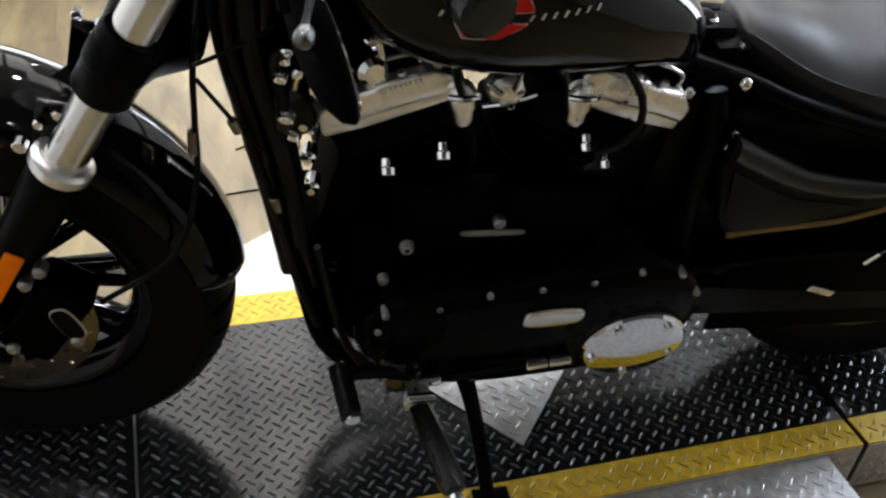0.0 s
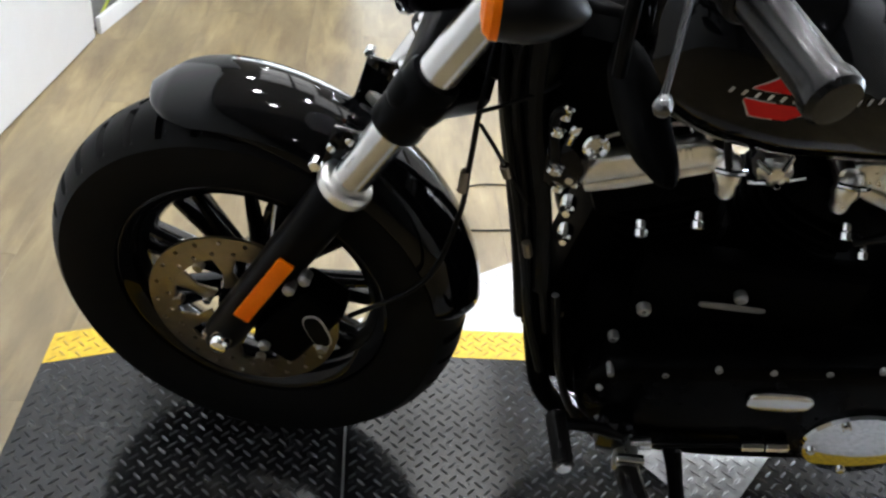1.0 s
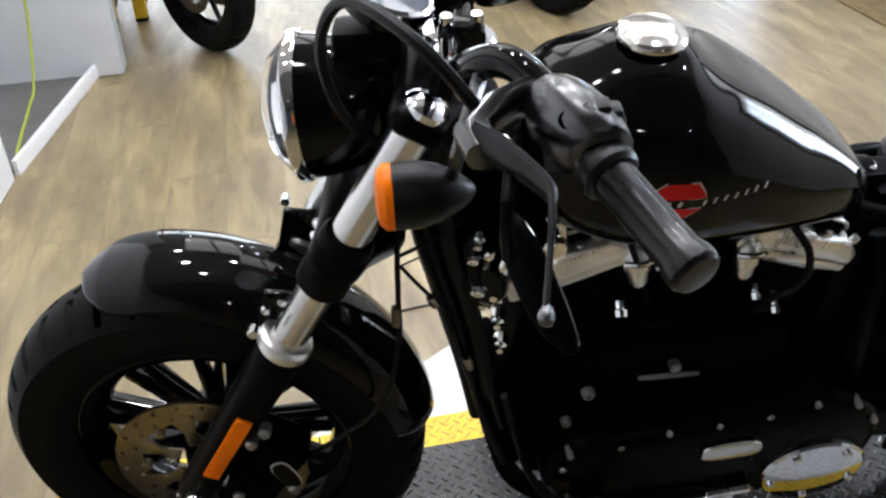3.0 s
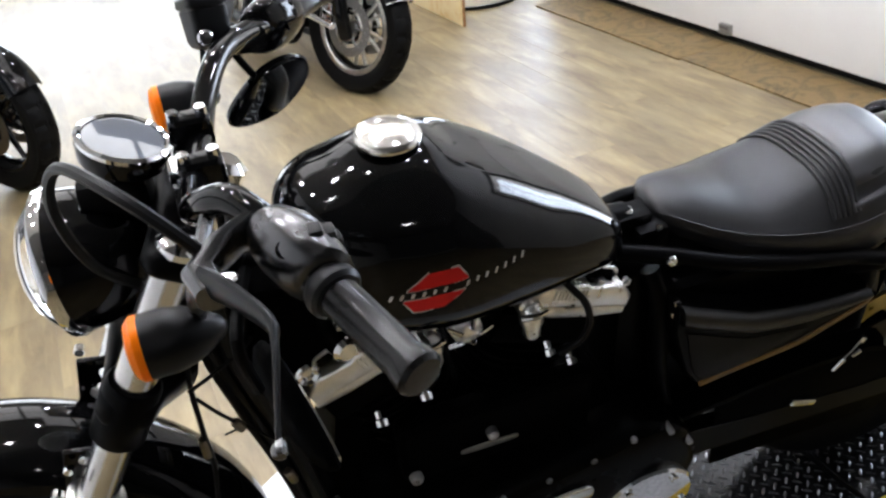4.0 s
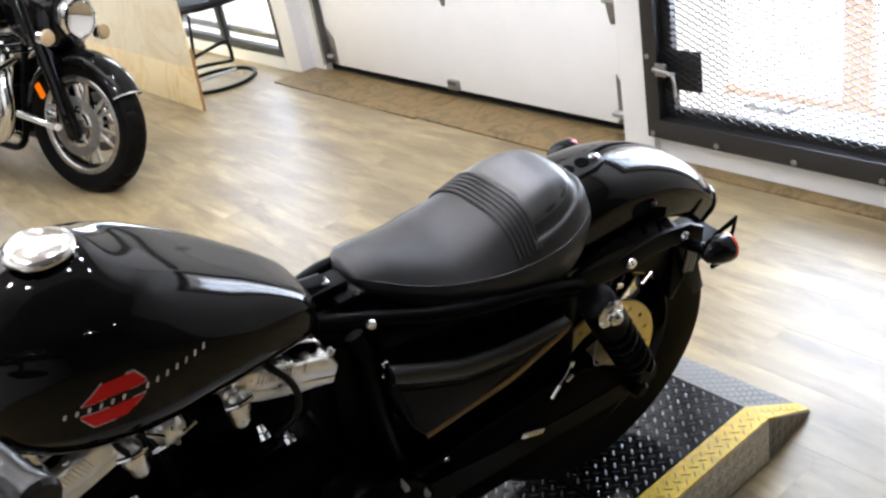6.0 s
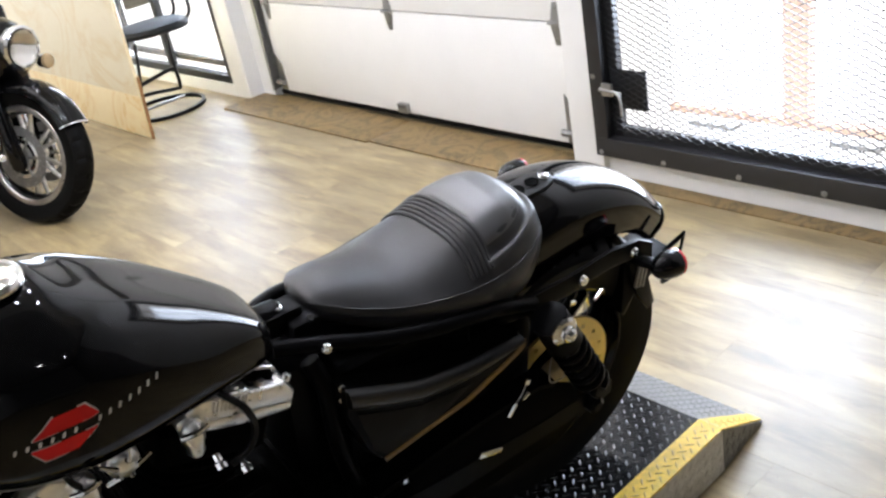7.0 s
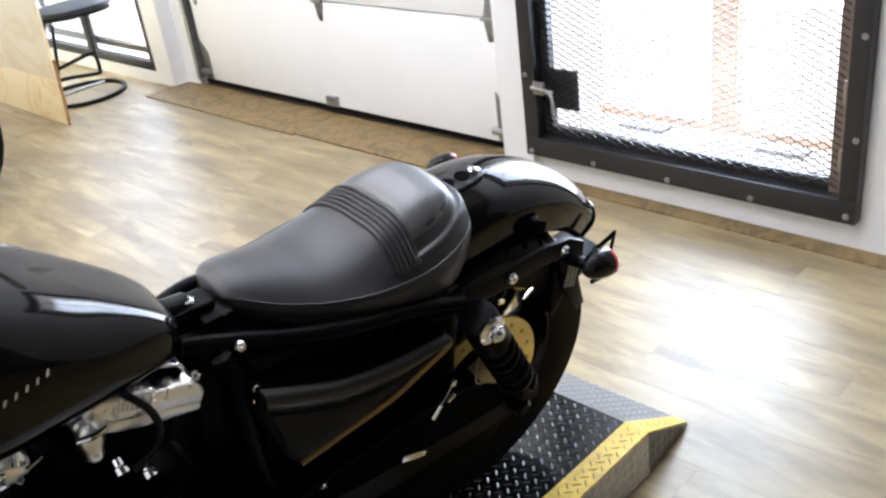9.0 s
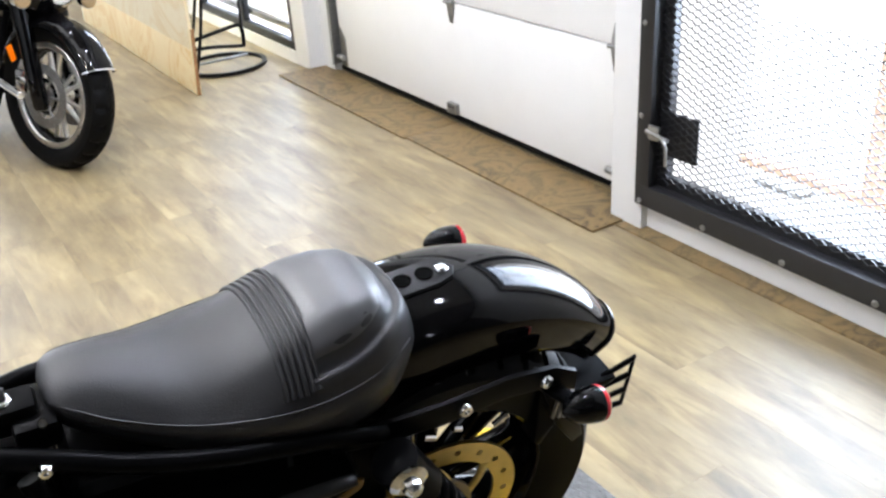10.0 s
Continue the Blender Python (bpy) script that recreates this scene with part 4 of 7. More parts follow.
low = turned("lower_clamp", triple(0.782, 0.042, 0), SATIN, bike, "satin black lower fork clamp")
for y in (-0.07, -0.045, 0.045, 0.07):
    turned("clamp_bolt", rod(fork_at(0.80, y) + V(-0.02, 0, 0), fork_at(0.80, y) + V(-0.036, 0, -0.006), 0.008, seg=10), CHROME, low)
up = turned("upper_clamp", triple(0.975, 0.03, 0), SATIN, bike, "satin black upper fork clamp")
for y in (-0.108, 0.108):
    turned("fork_cap", lathe(fork_at(1.0, y), FORK, [(0, 0.026), (0.008, 0.026), (0.014, 0.020), (0.018, 0.008)], 18), CHROME, up)
turned("stem_nut", lathe(fork_at(1.0, 0) + V(0.05, 0, 0.01), FORK, [(0, 0.024), (0.02, 0.024), (0.028, 0.014)], 8), CHROME, up)


def arc_shell(c, a0, a1, steps, section, thick):
    """A mudguard: a cross section (side, radius) carried round an arc, with thickness. section(t) gives the points."""
    rings = []
    for k in range(steps + 1):
        t = k / steps
        a = a0 + (a1 - a0) * t
        pts = section(t)
        out = [Vector(c) + V(cos(a) * r, y, sin(a) * r) for y, r in pts]
        inn = [Vector(c) + V(cos(a) * (r - thick), y * 0.965, sin(a) * (r - thick)) for y, r in reversed(pts)]
        rings.append(out + inn)
    return loft(rings)


def front_section(t):
    """Crown and flanks of the fender from its rounded nose to its tail."""
    k = max(0.0, 1 - t / 0.13)
    w = 0.082 * math.sqrt(max(0.012, 1 - k * k)) * (1 - 0.25 * max(0, (t - 0.93) / 0.07) ** 2)
    drop = float(np.interp(t, (0, 0.05, 0.13, 0.4, 1.0), (0.006, 0.026, 0.042, 0.058, 0.050)))
    r = float(np.interp(t, (0, 0.06, 0.16, 0.35, 0.62, 1.0), (0.360, 0.371, 0.377, 0.373, 0.362, 0.350)))
    return [(w * sin(b), r - drop * (1 - cos(b)) ** 0.9) for b in np.linspace(-pi / 2, pi / 2, 17)]


fend = turned("front_fender", arc_shell(FW, radians(112.5), radians(9), 120, front_section, 0.004), GLOSS, bike, "short gloss black front fender")
for o in (-1, 1):
    turned("fender_bracket", slab([fork_at(0.60, o * 0.088) + V(0.03, 0, 0.0), fork_at(0.665, o * 0.088) + V(0.01, 0, 0.05), fork_at(0.70, o * 0.088) + V(-0.05, 0, 0.02), fork_at(0.62, o * 0.088) + V(-0.03, 0, 0.0)], (0, -o, 0), 0.008, 0.003), GLOSS, fend)
    for dx, dz in ((-0.045, 0.69), (-0.03, 0.705), (0.0, 0.715)):
        turned("fender_bolt", rod(fork_at(dz, o * 0.082) + V(dx, 0, 0), fork_at(dz, o * 0.094) + V(dx, 0, 0), 0.006, seg=8), CHROME, fend)

# brake caliper behind the left fork leg
cal = turned("brake_caliper", box((-1.385, -0.105, 0.392), (0.075, 0.062, 0.145), Euler((0, radians(32), 0)).to_matrix(), 0.014, 3), WRINKLE, bike, "satin black brake caliper")
turned("caliper_badge", slab(ellipse((-1.352, -0.137, 0.403), V(0.9, 0, 0.4).normalized(), V(-0.4, 0, 0.9).normalized(), 0.016, 0.030, 20, 3), (0, -1, 0), 0.002, 0.0005), PALE, cal, "pale oval outline")
turned("caliper_badge_field", slab(ellipse((-1.352, -0.139, 0.403), V(0.9, 0, 0.4).normalized(), V(-0.4, 0, 0.9).normalized(), 0.0140, 0.0280, 20, 3), (0, -1, 0), 0.0015, 0), SATIN, cal)
for x, z in ((-1.392, 0.475), (-1.345, 0.37), (-1.43, 0.35), (-1.37, 0.50)):
    turned("caliper_bolt", lathe((x, -0.125, z), LEFT, [(0, 0.009), (0.016, 0.009), (0.02, 0.006)], 10), GALV, cal)

# rear wheel
RWC = V(-0.012, 0.020, 0.316)
rwheel = part("rear_wheel", lathe(RWC, (0, 1, 0), [(-0.065, 0.02), (-0.065, 0.045), (-0.05, 0.055), (0.05, 0.055), (0.09, 0.045), (0.09, 0.02)], 28), GLOSS, bike)
part("tyre", tyre_mesh(RWC, 0.316, 0.142), RUBBER, rwheel, "wide black rear tyre")
part("rim", rim_mesh(RWC, 0.212, 0.112), GLOSS, rwheel)
for k in range(9):
    for j, dt in ((0, 0.05), (1, -0.05)):
        a = 2 * pi * k / 9 + dt * (-1 if j else 1)
        share("spoke", first[j].data, rwheel, Matrix.Translation(RWC) @ Matrix.Rotation(a, 4, "Y"))
sprocket = part("rear_disc", ring_plate(RWC + V(0, -0.063, 0), (0, 1, 0), 0.108, 0.148, 0.006, 1, 36, 0.006), BRASSY, rwheel, "gold-tinted slotted disc")
part("disc_hub", lathe(RWC + V(0, -0.061, 0), (0, -1, 0), [(0, 0.065), (0.006, 0.065), (0.010, 0.05), (0.012, 0.03)], 24), STEEL, sprocket)
for k in range(6):
    a = 2 * pi * k / 6 + 0.2
    p, q = RWC + V(cos(a) * 0.06, -0.064, sin(a) * 0.06), RWC + V(cos(a + 0.5) * 0.112, -0.064, sin(a + 0.5) * 0.112)
    part("disc_arm", tube([p, (p + q) / 2 + V(cos(a) * 0.006, 0, sin(a) * 0.006), q], 0.009, 8, 4, 0.4), BRASSY, sprocket)


def rear_section(t):
    w = 0.098 * (1 - 0.42 * max(0.0, (t - 0.45) / 0.55) ** 1.8)
    drop = 0.118 * (1 - 0.32 * t)
    r = 0.412 + 0.004 * sin(t * pi)
    pts = []
    for b in np.linspace(-1, 1, 25):
        s = math.copysign(min(1.0, abs(b) / 0.62), b)
        if abs(b) <= 0.62:
            pts.append((w * sin(s * pi / 2), r - 0.042 * (1 - cos(s * pi / 2))))
        else:
            k = (abs(b) - 0.62) / 0.38
            pts.append((math.copysign(w * (1 + 0.02 * k), b), r - 0.042 - (drop - 0.042) * k))
    return pts


FEN = V(0, REAR, 0.322)
rfend = part("rear_fender", arc_shell(FEN, radians(122), radians(34), 40, rear_section, 0.005), GLOSS, bike, "chopped gloss black rear fender")
part("tail_lip", tube([FEN + V(cos(radians(34)) * r, y, sin(radians(34)) * r) for y, r in rear_section(1.0)[1:-1:2]], 0.005, 8, 3), GLOSS, rfend)
strip = part("seat_strap", slab([(x, y + REAR, z - 0.006) for x, y, z in ((-0.13, -0.02, 0.726), (-0.05, -0.027, 0.736), (0.01, -0.027, 0.740), (0.035, -0.018, 0.739), (0.045, 0.0, 0.738), (0.035, 0.018, 0.739), (0.01, 0.027, 0.740), (-0.05, 0.027, 0.736), (-0.13, 0.02, 0.726))], (0.05, 0, 1), 0.009, 0.002), LEVERBLACK, rfend, "black perforated seat bracket")
for x, z in ((-0.036, 0.7402), (-0.002, 0.7424)):
    part("slot", lathe((x, REAR, z), (-0.08, 0, 1), [(0, 0.0135), (0.0012, 0.0135), (0.0014, 0.0125), (0.0007, 0.0120), (0.0006, 0.002)], 24), WRINKLE, strip, "dark hole through the bracket")
part("strap_knob", lathe((0.024, REAR - 0.003, 0.738), (0.05, 0, 1), [(0, 0.008), (0.005, 0.0095), (0.008, 0.0095), (0.011, 0.007), (0.012, 0.003)], 18), CHROME, strip, "chrome thumb screw")

# struts, signals and plate holder at the tail
for o in (-1, 1):
    st = part("fender_strut", loft([[V(x, REAR + o * ((0.104 if o > 0 else 0.128) + d), z + h - 0.006) for d, h in ((0, -0.020), (0.007, -0.020), (0.009, -0.014), (0.007, 0.019), (0, 0.020))] for x, z in ((-0.20, 0.628), (-0.12, 0.612), (-0.03, 0.606), (0.07, 0.612), (0.15, 0.600), (0.19, 0.575))]), SATIN, bike, "satin black fender strut")
    for x, z in ((0.005, 0.607), (0.140, 0.602)):
        bolt(st, (x - 0.008, REAR + o * (0.113 if o > 0 else 0.137), z - 0.006), (0, o, 0), 0.011, 0.008)
    c, d = V(0.134 if o < 0 else 0.118, 0.061 + o * 0.205, 0.580 if o < 0 else 0.598), V(0.985, 0, -0.17).normalized()
    sig = part("rear_signal", lathe(c, d, [(-0.004, 0.003), (0.002, 0.011), (0.014, 0.020), (0.03, 0.0255), (0.052, 0.028), (0.058, 0.0275)], 24), GLOSS, bike, "bullet-shaped black turn signal")
    part("lens", lathe(c + d * 0.057, d, [(0, 0.0278), (0.006, 0.0275), (0.012, 0.022), (0.014, 0.009)], 24), REDLENS, sig, "red lens")
    part("stalk", tube([(0.135, REAR + o * 0.095, 0.572), (0.15, REAR + o * 0.13, 0.566), (0.168, REAR + o * 0.19, 0.572)], 0.010, 10, 5, 1.4), SATIN, sig)
holder = part("plate_holder", box((0.215, REAR - 0.01, 0.50), (0.012, 0.15, 0.05), Euler((0, radians(-35), 0)).to_matrix(), 0.003), SATIN, bike, "black number plate bracket")
br = part("bracket_arm", slab([(0.14, -0.072, 0.575), (0.185, -0.072, 0.562), (0.215, -0.072, 0.48), (0.245, -0.072, 0.40), (0.225, -0.072, 0.39), (0.185, -0.072, 0.45), (0.155, -0.072, 0.53)], (0, 1, 0), 0.006, 0.002), SATIN, holder)
for k in range(3):
    part("slot_bar", rod((0.172 + k * 0.011, -0.075, 0.478 - k * 0.004), (0.180 + k * 0.011, -0.075, 0.535 - k * 0.004), 0.0032, seg=8), GALV, br)
part("plate_arm", slab([(0.150, -0.062, 0.545), (0.235, -0.062, 0.497), (0.30, -0.062, 0.503), (0.30, -0.062, 0.494), (0.24, -0.062, 0.470), (0.19, -0.062, 0.44), (0.165, -0.062, 0.40), (0.155, -0.062, 0.41)], (0, 1, 0), 0.10, 0.003), SATIN, holder)
part("plate_edge", rod((0.342, -0.05, 0.520), (0.335, -0.05, 0.408), 0.0035, seg=8), SATIN, holder)
for p, q in (((0.28, -0.05, 0.497), (0.341, -0.05, 0.514)), ((0.27, -0.05, 0.470), (0.338, -0.05, 0.478)), ((0.28, -0.05, 0.440), (0.337, -0.05, 0.444)), ((0.29, -0.05, 0.414), (0.335, -0.05, 0.412))):
    part("plate_finger", rod(p, q, 0.005, seg=8), SATIN, holder)
tb = part("tail_block", box((0.150, REAR - 0.015, 0.535), (0.07, 0.12, 0.09), Euler((0, radians(-20), 0)).to_matrix(), 0.015), SATIN, holder)
for p, q in (((-0.055, -0.072, 0.543), (-0.036, -0.072, 0.534)), ((-0.002, -0.064, 0.527), (0.012, -0.064, 0.522)), ((0.075, -0.055, 0.488), (0.10, -0.055, 0.503))):
    part("line_clip", rod(p, q, 0.0055, seg=10), CHROME, rfend)

# shocks
for o in (-1, 1):
    top, bot = V(-0.132, o * 0.150, 0.612), V(-0.012, o * 0.150, 0.388)
    d = (bot - top).normalized()
    n = (bot - top).length
    sh = part("shock_absorber", rod(top + d * 0.02, bot - d * 0.02, 0.014, seg=14), SATIN, bike, "black coil-over shock absorber")
    part("upper_cover", lathe(top - d * 0.02, d, [(0, 0.020), (0.006, 0.033), (0.085, 0.034), (0.09, 0.030)], 24), SATIN, sh)
    coil = [top + d * (0.065 + (n - 0.085) * k / 96) + (frame_of(d)[0] * cos(k * pi / 8) + frame_of(d)[1] * sin(k * pi / 8)) * 0.0285 for k in range(97)]
    part("spring", tube(coil, 0.0066, 8, 1), SATIN, sh)
    part("lower_eye", rod(bot + V(0, -0.02, 0), bot + V(0, 0.02, 0), 0.021, seg=18), SATIN, sh)
    part("mount_washer", lathe(top + V(0, o * 0.026, 0), (0, o, 0), [(0, 0.026), (0.004, 0.027), (0.007, 0.022), (0.009, 0.018)], 20), CHROME, sh)
    part("mount_nut", lathe(top + V(0, o * 0.034, 0), (0, o, 0), [(0, 0.014), (0.010, 0.014), (0.016, 0.009), (0.018, 0.004)], 8), CHROME, sh, "chrome cap nut")

# swingarm, belt and guards
for o in (-1, 1):
    arm = part("swingarm", loft([[V(x, o * (0.118 + a * 0.014), z + b * h) for a, b in ((-1, -1), (1, -1), (1, 1), (-1, 1))] for x, z, h in ((-0.50, 0.36, 0.035), (-0.35, 0.345, 0.028), (-0.15, 0.33, 0.022), (0.03, 0.322, 0.024), (0.06, 0.322, 0.015))]), SATIN, bike, "satin black swingarm")
    part("axle_nut", lathe((0, o * 0.134, 0.322), (0, o, 0), [(0, 0.02), (0.016, 0.02), (0.022, 0.012)], 6), SATIN, arm)
belt = part("belt_guard", loft([[V(x, y, z + b) for y, b in ((-0.132, -0.004), (-0.134, 0.010), (-0.095, 0.016), (-0.093, 0.0))] for x, z in ((-0.50, 0.43), (-0.36, 0.447), (-0.24, 0.452), (-0.14, 0.445), (-0.10, 0.43))]), WRINKLE, bike, "black belt guard")
part("pulley_guard", slab([(-0.42, -0.122, 0.27), (-0.43, -0.122, 0.43), (-0.30, -0.122, 0.462), (-0.13, -0.122, 0.452), (-0.05, -0.122, 0.40), (-0.01, -0.122, 0.31), (-0.08, -0.122, 0.26)], (0, -1, 0), 0.008, 0.003), WRINKLE, bike, "black pulley guard plate")
part("drive_belt", tube([(-0.52, -0.11, 0.40), (-0.3, -0.11, 0.43), (-0.12, -0.11, 0.435)], 0.012, 6, 4, 0.25), RUBBER, bike)
peg = part("peg_mount", box((-0.26, -0.135, 0.372), (0.055, 0.012, 0.014), Euler((0, radians(22), 0)).to_matrix(), 0.003), CHROME, bike, "small bright mounting bar")
lk = part("wiring_clip", tube([(-0.180, -0.140, 0.488), (-0.192, -0.142, 0.474), (-0.215, -0.142, 0.450)], 0.0011, 8, 5), GALV, bike, "thin bright cable")
part("cable_loop", tube([(-0.11, -0.13, 0.50), (-0.075, -0.14, 0.52), (-0.06, -0.14, 0.49), (-0.08, -0.14, 0.45), (-0.115, -0.135, 0.45), (-0.11, -0.13, 0.50)], 0.0015, 8, 5), GALV, bike)
for p, q in (((-0.205, -0.142, 0.462), (-0.222, -0.142, 0.440)), ((-0.175, -0.142, 0.470), (-0.190, -0.142, 0.462)), ((-0.180, -0.142, 0.492), (-0.176, -0.142, 0.502))):
    part("cable_end", rod(p, q, 0.005, seg=10), CHROME, bike)
# added black block that darkens the see-through gap ahead of the shock
part("gap_block", box((-0.235, 0.0, 0.46), (0.25, 0.17, 0.25), bevel=0.03), SATIN, bike, "black filler block closing the gap behind the side cover")

# exhaust on the right side
for z0, z1 in ((0.30, 0.25), (0.40, 0.36)):
    part("muffler", lathe((-0.62, 0.19, z0), V(0.86, 0.02, z1 - z0), [(0, 0.022), (0.03, 0.040), (0.10, 0.047), (0.70, 0.047), (0.78, 0.044), (0.80, 0.030)], 24), SATIN, bike, "black muffler")
part("exhaust_pipe", tube([(-0.97, 0.12, 0.62), (-1.02, 0.17, 0.52), (-0.98, 0.19, 0.36), (-0.80, 0.19, 0.31), (-0.60, 0.19, 0.30)], 0.022, 14, 8), SATIN, bike, "black exhaust pipe")
part("exhaust_pipe", tube([(-0.68, 0.12, 0.60), (-0.66, 0.18, 0.54), (-0.65, 0.19, 0.45), (-0.60, 0.19, 0.40)], 0.022, 14, 8), SATIN, bike, "black exhaust pipe")

# tank
TY = -0.035


def tank_power(x, side):
    """Full shoulders, tighter towards the tail; the near side stays round for longer."""
    if side > 0:
        k = min(1.0, max(0.0, (x + 0.90) / 0.18))
        return 0.80 - 0.40 * k, 0.86 - 0.28 * k
    k = min(1.0, max(0.0, (x + 0.71) / 0.10))
    k = k * k * (3 - 2 * k)
    return 0.80 - 0.36 * k, 0.86 - 0.26 * k


def tank_ring(x, w, zt, zb, n=80):
    """Rounded top, full flanks low down, flat belly."""
    out = []
    for i in range(n):
        t = 2 * pi * i / n
        c, s = cos(t), sin(t)
        zm = zb + (zt - zb) * 0.40
        if s >= 0:
            p, q = tank_power(x, c)
            y, z = math.copysign(abs(c) ** p, c) * w, zm + (zt - zm) * abs(s) ** q
        else:
            y, z = math.copysign(abs(c) ** 0.55, c) * w * (1 - 0.22 * abs(s) ** 2), zm - (zm - zb) * abs(s) ** 0.75
        if s > 0:
            r = math.hypot(x + 0.893, y)
            z += 0.007 * math.exp(-(r / 0.066) ** 4) - 0.003 * math.exp(-((r - 0.092) / 0.028) ** 2)
        out.append(V(x, TY + y, z))
    return out


TANK = ((-1.040, 0.012, 0.9445, 0.905), (-1.036, 0.045, 0.973, 0.875), (-1.022, 0.078, 0.994, 0.842), (-0.995, 0.104, 1.010, 0.818), (-0.955, 0.122, 1.018, 0.800),
        (-0.91, 0.133, 1.0230, 0.790), (-0.86, 0.138, 1.0205, 0.785), (-0.81, 0.131, 0.9985, 0.783), (-0.76, 0.119, 0.9658, 0.783), (-0.71, 0.105, 0.9295, 0.783),
        (-0.670, 0.090, 0.8995, 0.779), (-0.635, 0.075, 0.8719, 0.774), (-0.612, 0.062, 0.8507, 0.772), (-0.600, 0.049, 0.8351, 0.775), (-0.594, 0.032, 0.8206, 0.782))


def tank_at(x):
    cols = list(zip(*TANK))
    return [float(np.interp(x, cols[0], c)) for c in cols[1:]]


fine = smooth_path([V(*a[:3]) for a in TANK], 8)
fine_b = smooth_path([V(a[0], a[3], 0) for a in TANK], 8)
tank = part("fuel_tank", loft([tank_ring(p.x, max(p.y, 0.006), p.z, q.y) for p, q in zip(fine, fine_b)]), GLOSS, bike, "gloss black peanut-shaped fuel tank", smooth=60)
cap = part("filler_cap", lathe((-0.893, TY - 0.002, 1.021), (0.06, 0, 1), [(-0.004, 0.035), (0.010, 0.035), (0.012, 0.032)], 40), GLOSS, tank)
part("cap_top", lathe((-0.8927, TY - 0.002, 1.0315), (0.06, 0, 1), [(0, 0.034), (0.001, 0.0395), (0.005, 0.040), (0.008, 0.0385), (0.011, 0.033), (0.0135, 0.024), (0.015, 0.012), (0.0154, 0.004)], 40), CAPMETAL, cap, "chrome domed filler cap")


def on_tank(x, z, lift=0.0012):
    """The left flank of the tank at (x, z)."""
    w, zt, zb = tank_at(x)
    zm = zb + (zt - zb) * 0.40
    if z >= zm:
        p, q = tank_power(x, -1)
        s = min(1.0, ((z - zm) / (zt - zm)) ** (1 / q))
        y = math.sqrt(max(0, 1 - s * s)) ** p * w
    else:
        s = min(1.0, ((zm - z) / (zm - zb)) ** (1 / 0.75))
        y = math.sqrt(max(0, 1 - s * s)) ** 0.55 * w * (1 - 0.22 * s * s)
    return V(x, TY - y - lift, z)


SHEAR = 0.42  # the badge leans like an italic


def decal(name, outline, mat, lift, label="", steps=10):
    """A thin painted patch that lies on the flank: rows between two edges, upper and lower."""
    bm = bmesh.new()
    rows = []
    for k in range(steps + 1):
        x, z0, z1 = outline(k / steps)
        rows.append([bm.verts.new(on_tank(x + SHEAR * (z0 + (z1 - z0) * j / 4 - BZ), z0 + (z1 - z0) * j / 4, lift)) for j in range(5)])
    for a, b in zip(rows, rows[1:]):
        for j in range(4):
            bm.faces.new((a[j], b[j], b[j + 1], a[j + 1]))
    return part(name, bm, mat, tank, label)


BX, BZ, SL = -0.889, 0.904, 0.02  # badge centre and the slope of its lettering line


def half_hex(sign, grow):
    def f(t):
        u = -0.035 - grow + (0.070 + 2 * grow) * t
        h = 0.0255 + grow
        zi = BZ + sign * (0.0065 - grow * 0.6)
        a = abs(u) / (0.035 + grow)
        zo = BZ + sign * (h if a < 0.5 else h - (a - 0.5) * 2 * (h - 0.0085))
        return BX + u, zi + SL * u, zo + SL * u
    return f


for s in (1, -1):
    decal("badge_border", half_hex(s, 0.0016), PALE, 0.0008, "pale outline of the badge", 16)
    decal("badge_half", half_hex(s, 0.0), REDPAINT, 0.0014, "red half of a split badge", 16)
for k in range(14):
    if k == 6:
        continue
    u0 = -0.054 + k * 0.0125 + (0.002 if k > 6 else 0)

    def bar(t, u=u0):
        x = BX + u + 0.0034 * t
        return x, BZ - 0.0032 + SL * u, BZ + 0.0034 + SL * u
    decal("lettering_bar", bar, PALE, 0.0018, "", 2)

# seat
SY = 0.018
SEAT = ((-0.513, 0.018, 0.780, 0.775, 0.762), (-0.506, 0.038, 0.789, 0.781, 0.752), (-0.488, 0.055, 0.794, 0.778, 0.742), (-0.45, 0.075, 0.791, 0.762, 0.724), (-0.41, 0.090, 0.780, 0.747, 0.704),
        (-0.37, 0.104, 0.769, 0.737, 0.685), (-0.33, 0.116, 0.765, 0.731, 0.670), (-0.28, 0.127, 0.771, 0.725, 0.656), (-0.23, 0.132, 0.787, 0.722, 0.648), (-0.19, 0.131, 0.802, 0.722, 0.646),
        (-0.15, 0.124, 0.808, 0.725, 0.649), (-0.115, 0.112, 0.804, 0.730, 0.657), (-0.09, 0.096, 0.789, 0.732, 0.669), (-0.07, 0.078, 0.768, 0.730, 0.685), (-0.055, 0.056, 0.748, 0.724, 0.70), (-0.05, 0.03, 0.732, 0.720, 0.710))


def seat_mid(x):
    """The seat's middle line, a little off the frame's."""
    return SY + float(np.interp(x, (-0.5, -0.34, -0.2, -0.1), (-0.004, 0.0, 0.006, 0.004)))


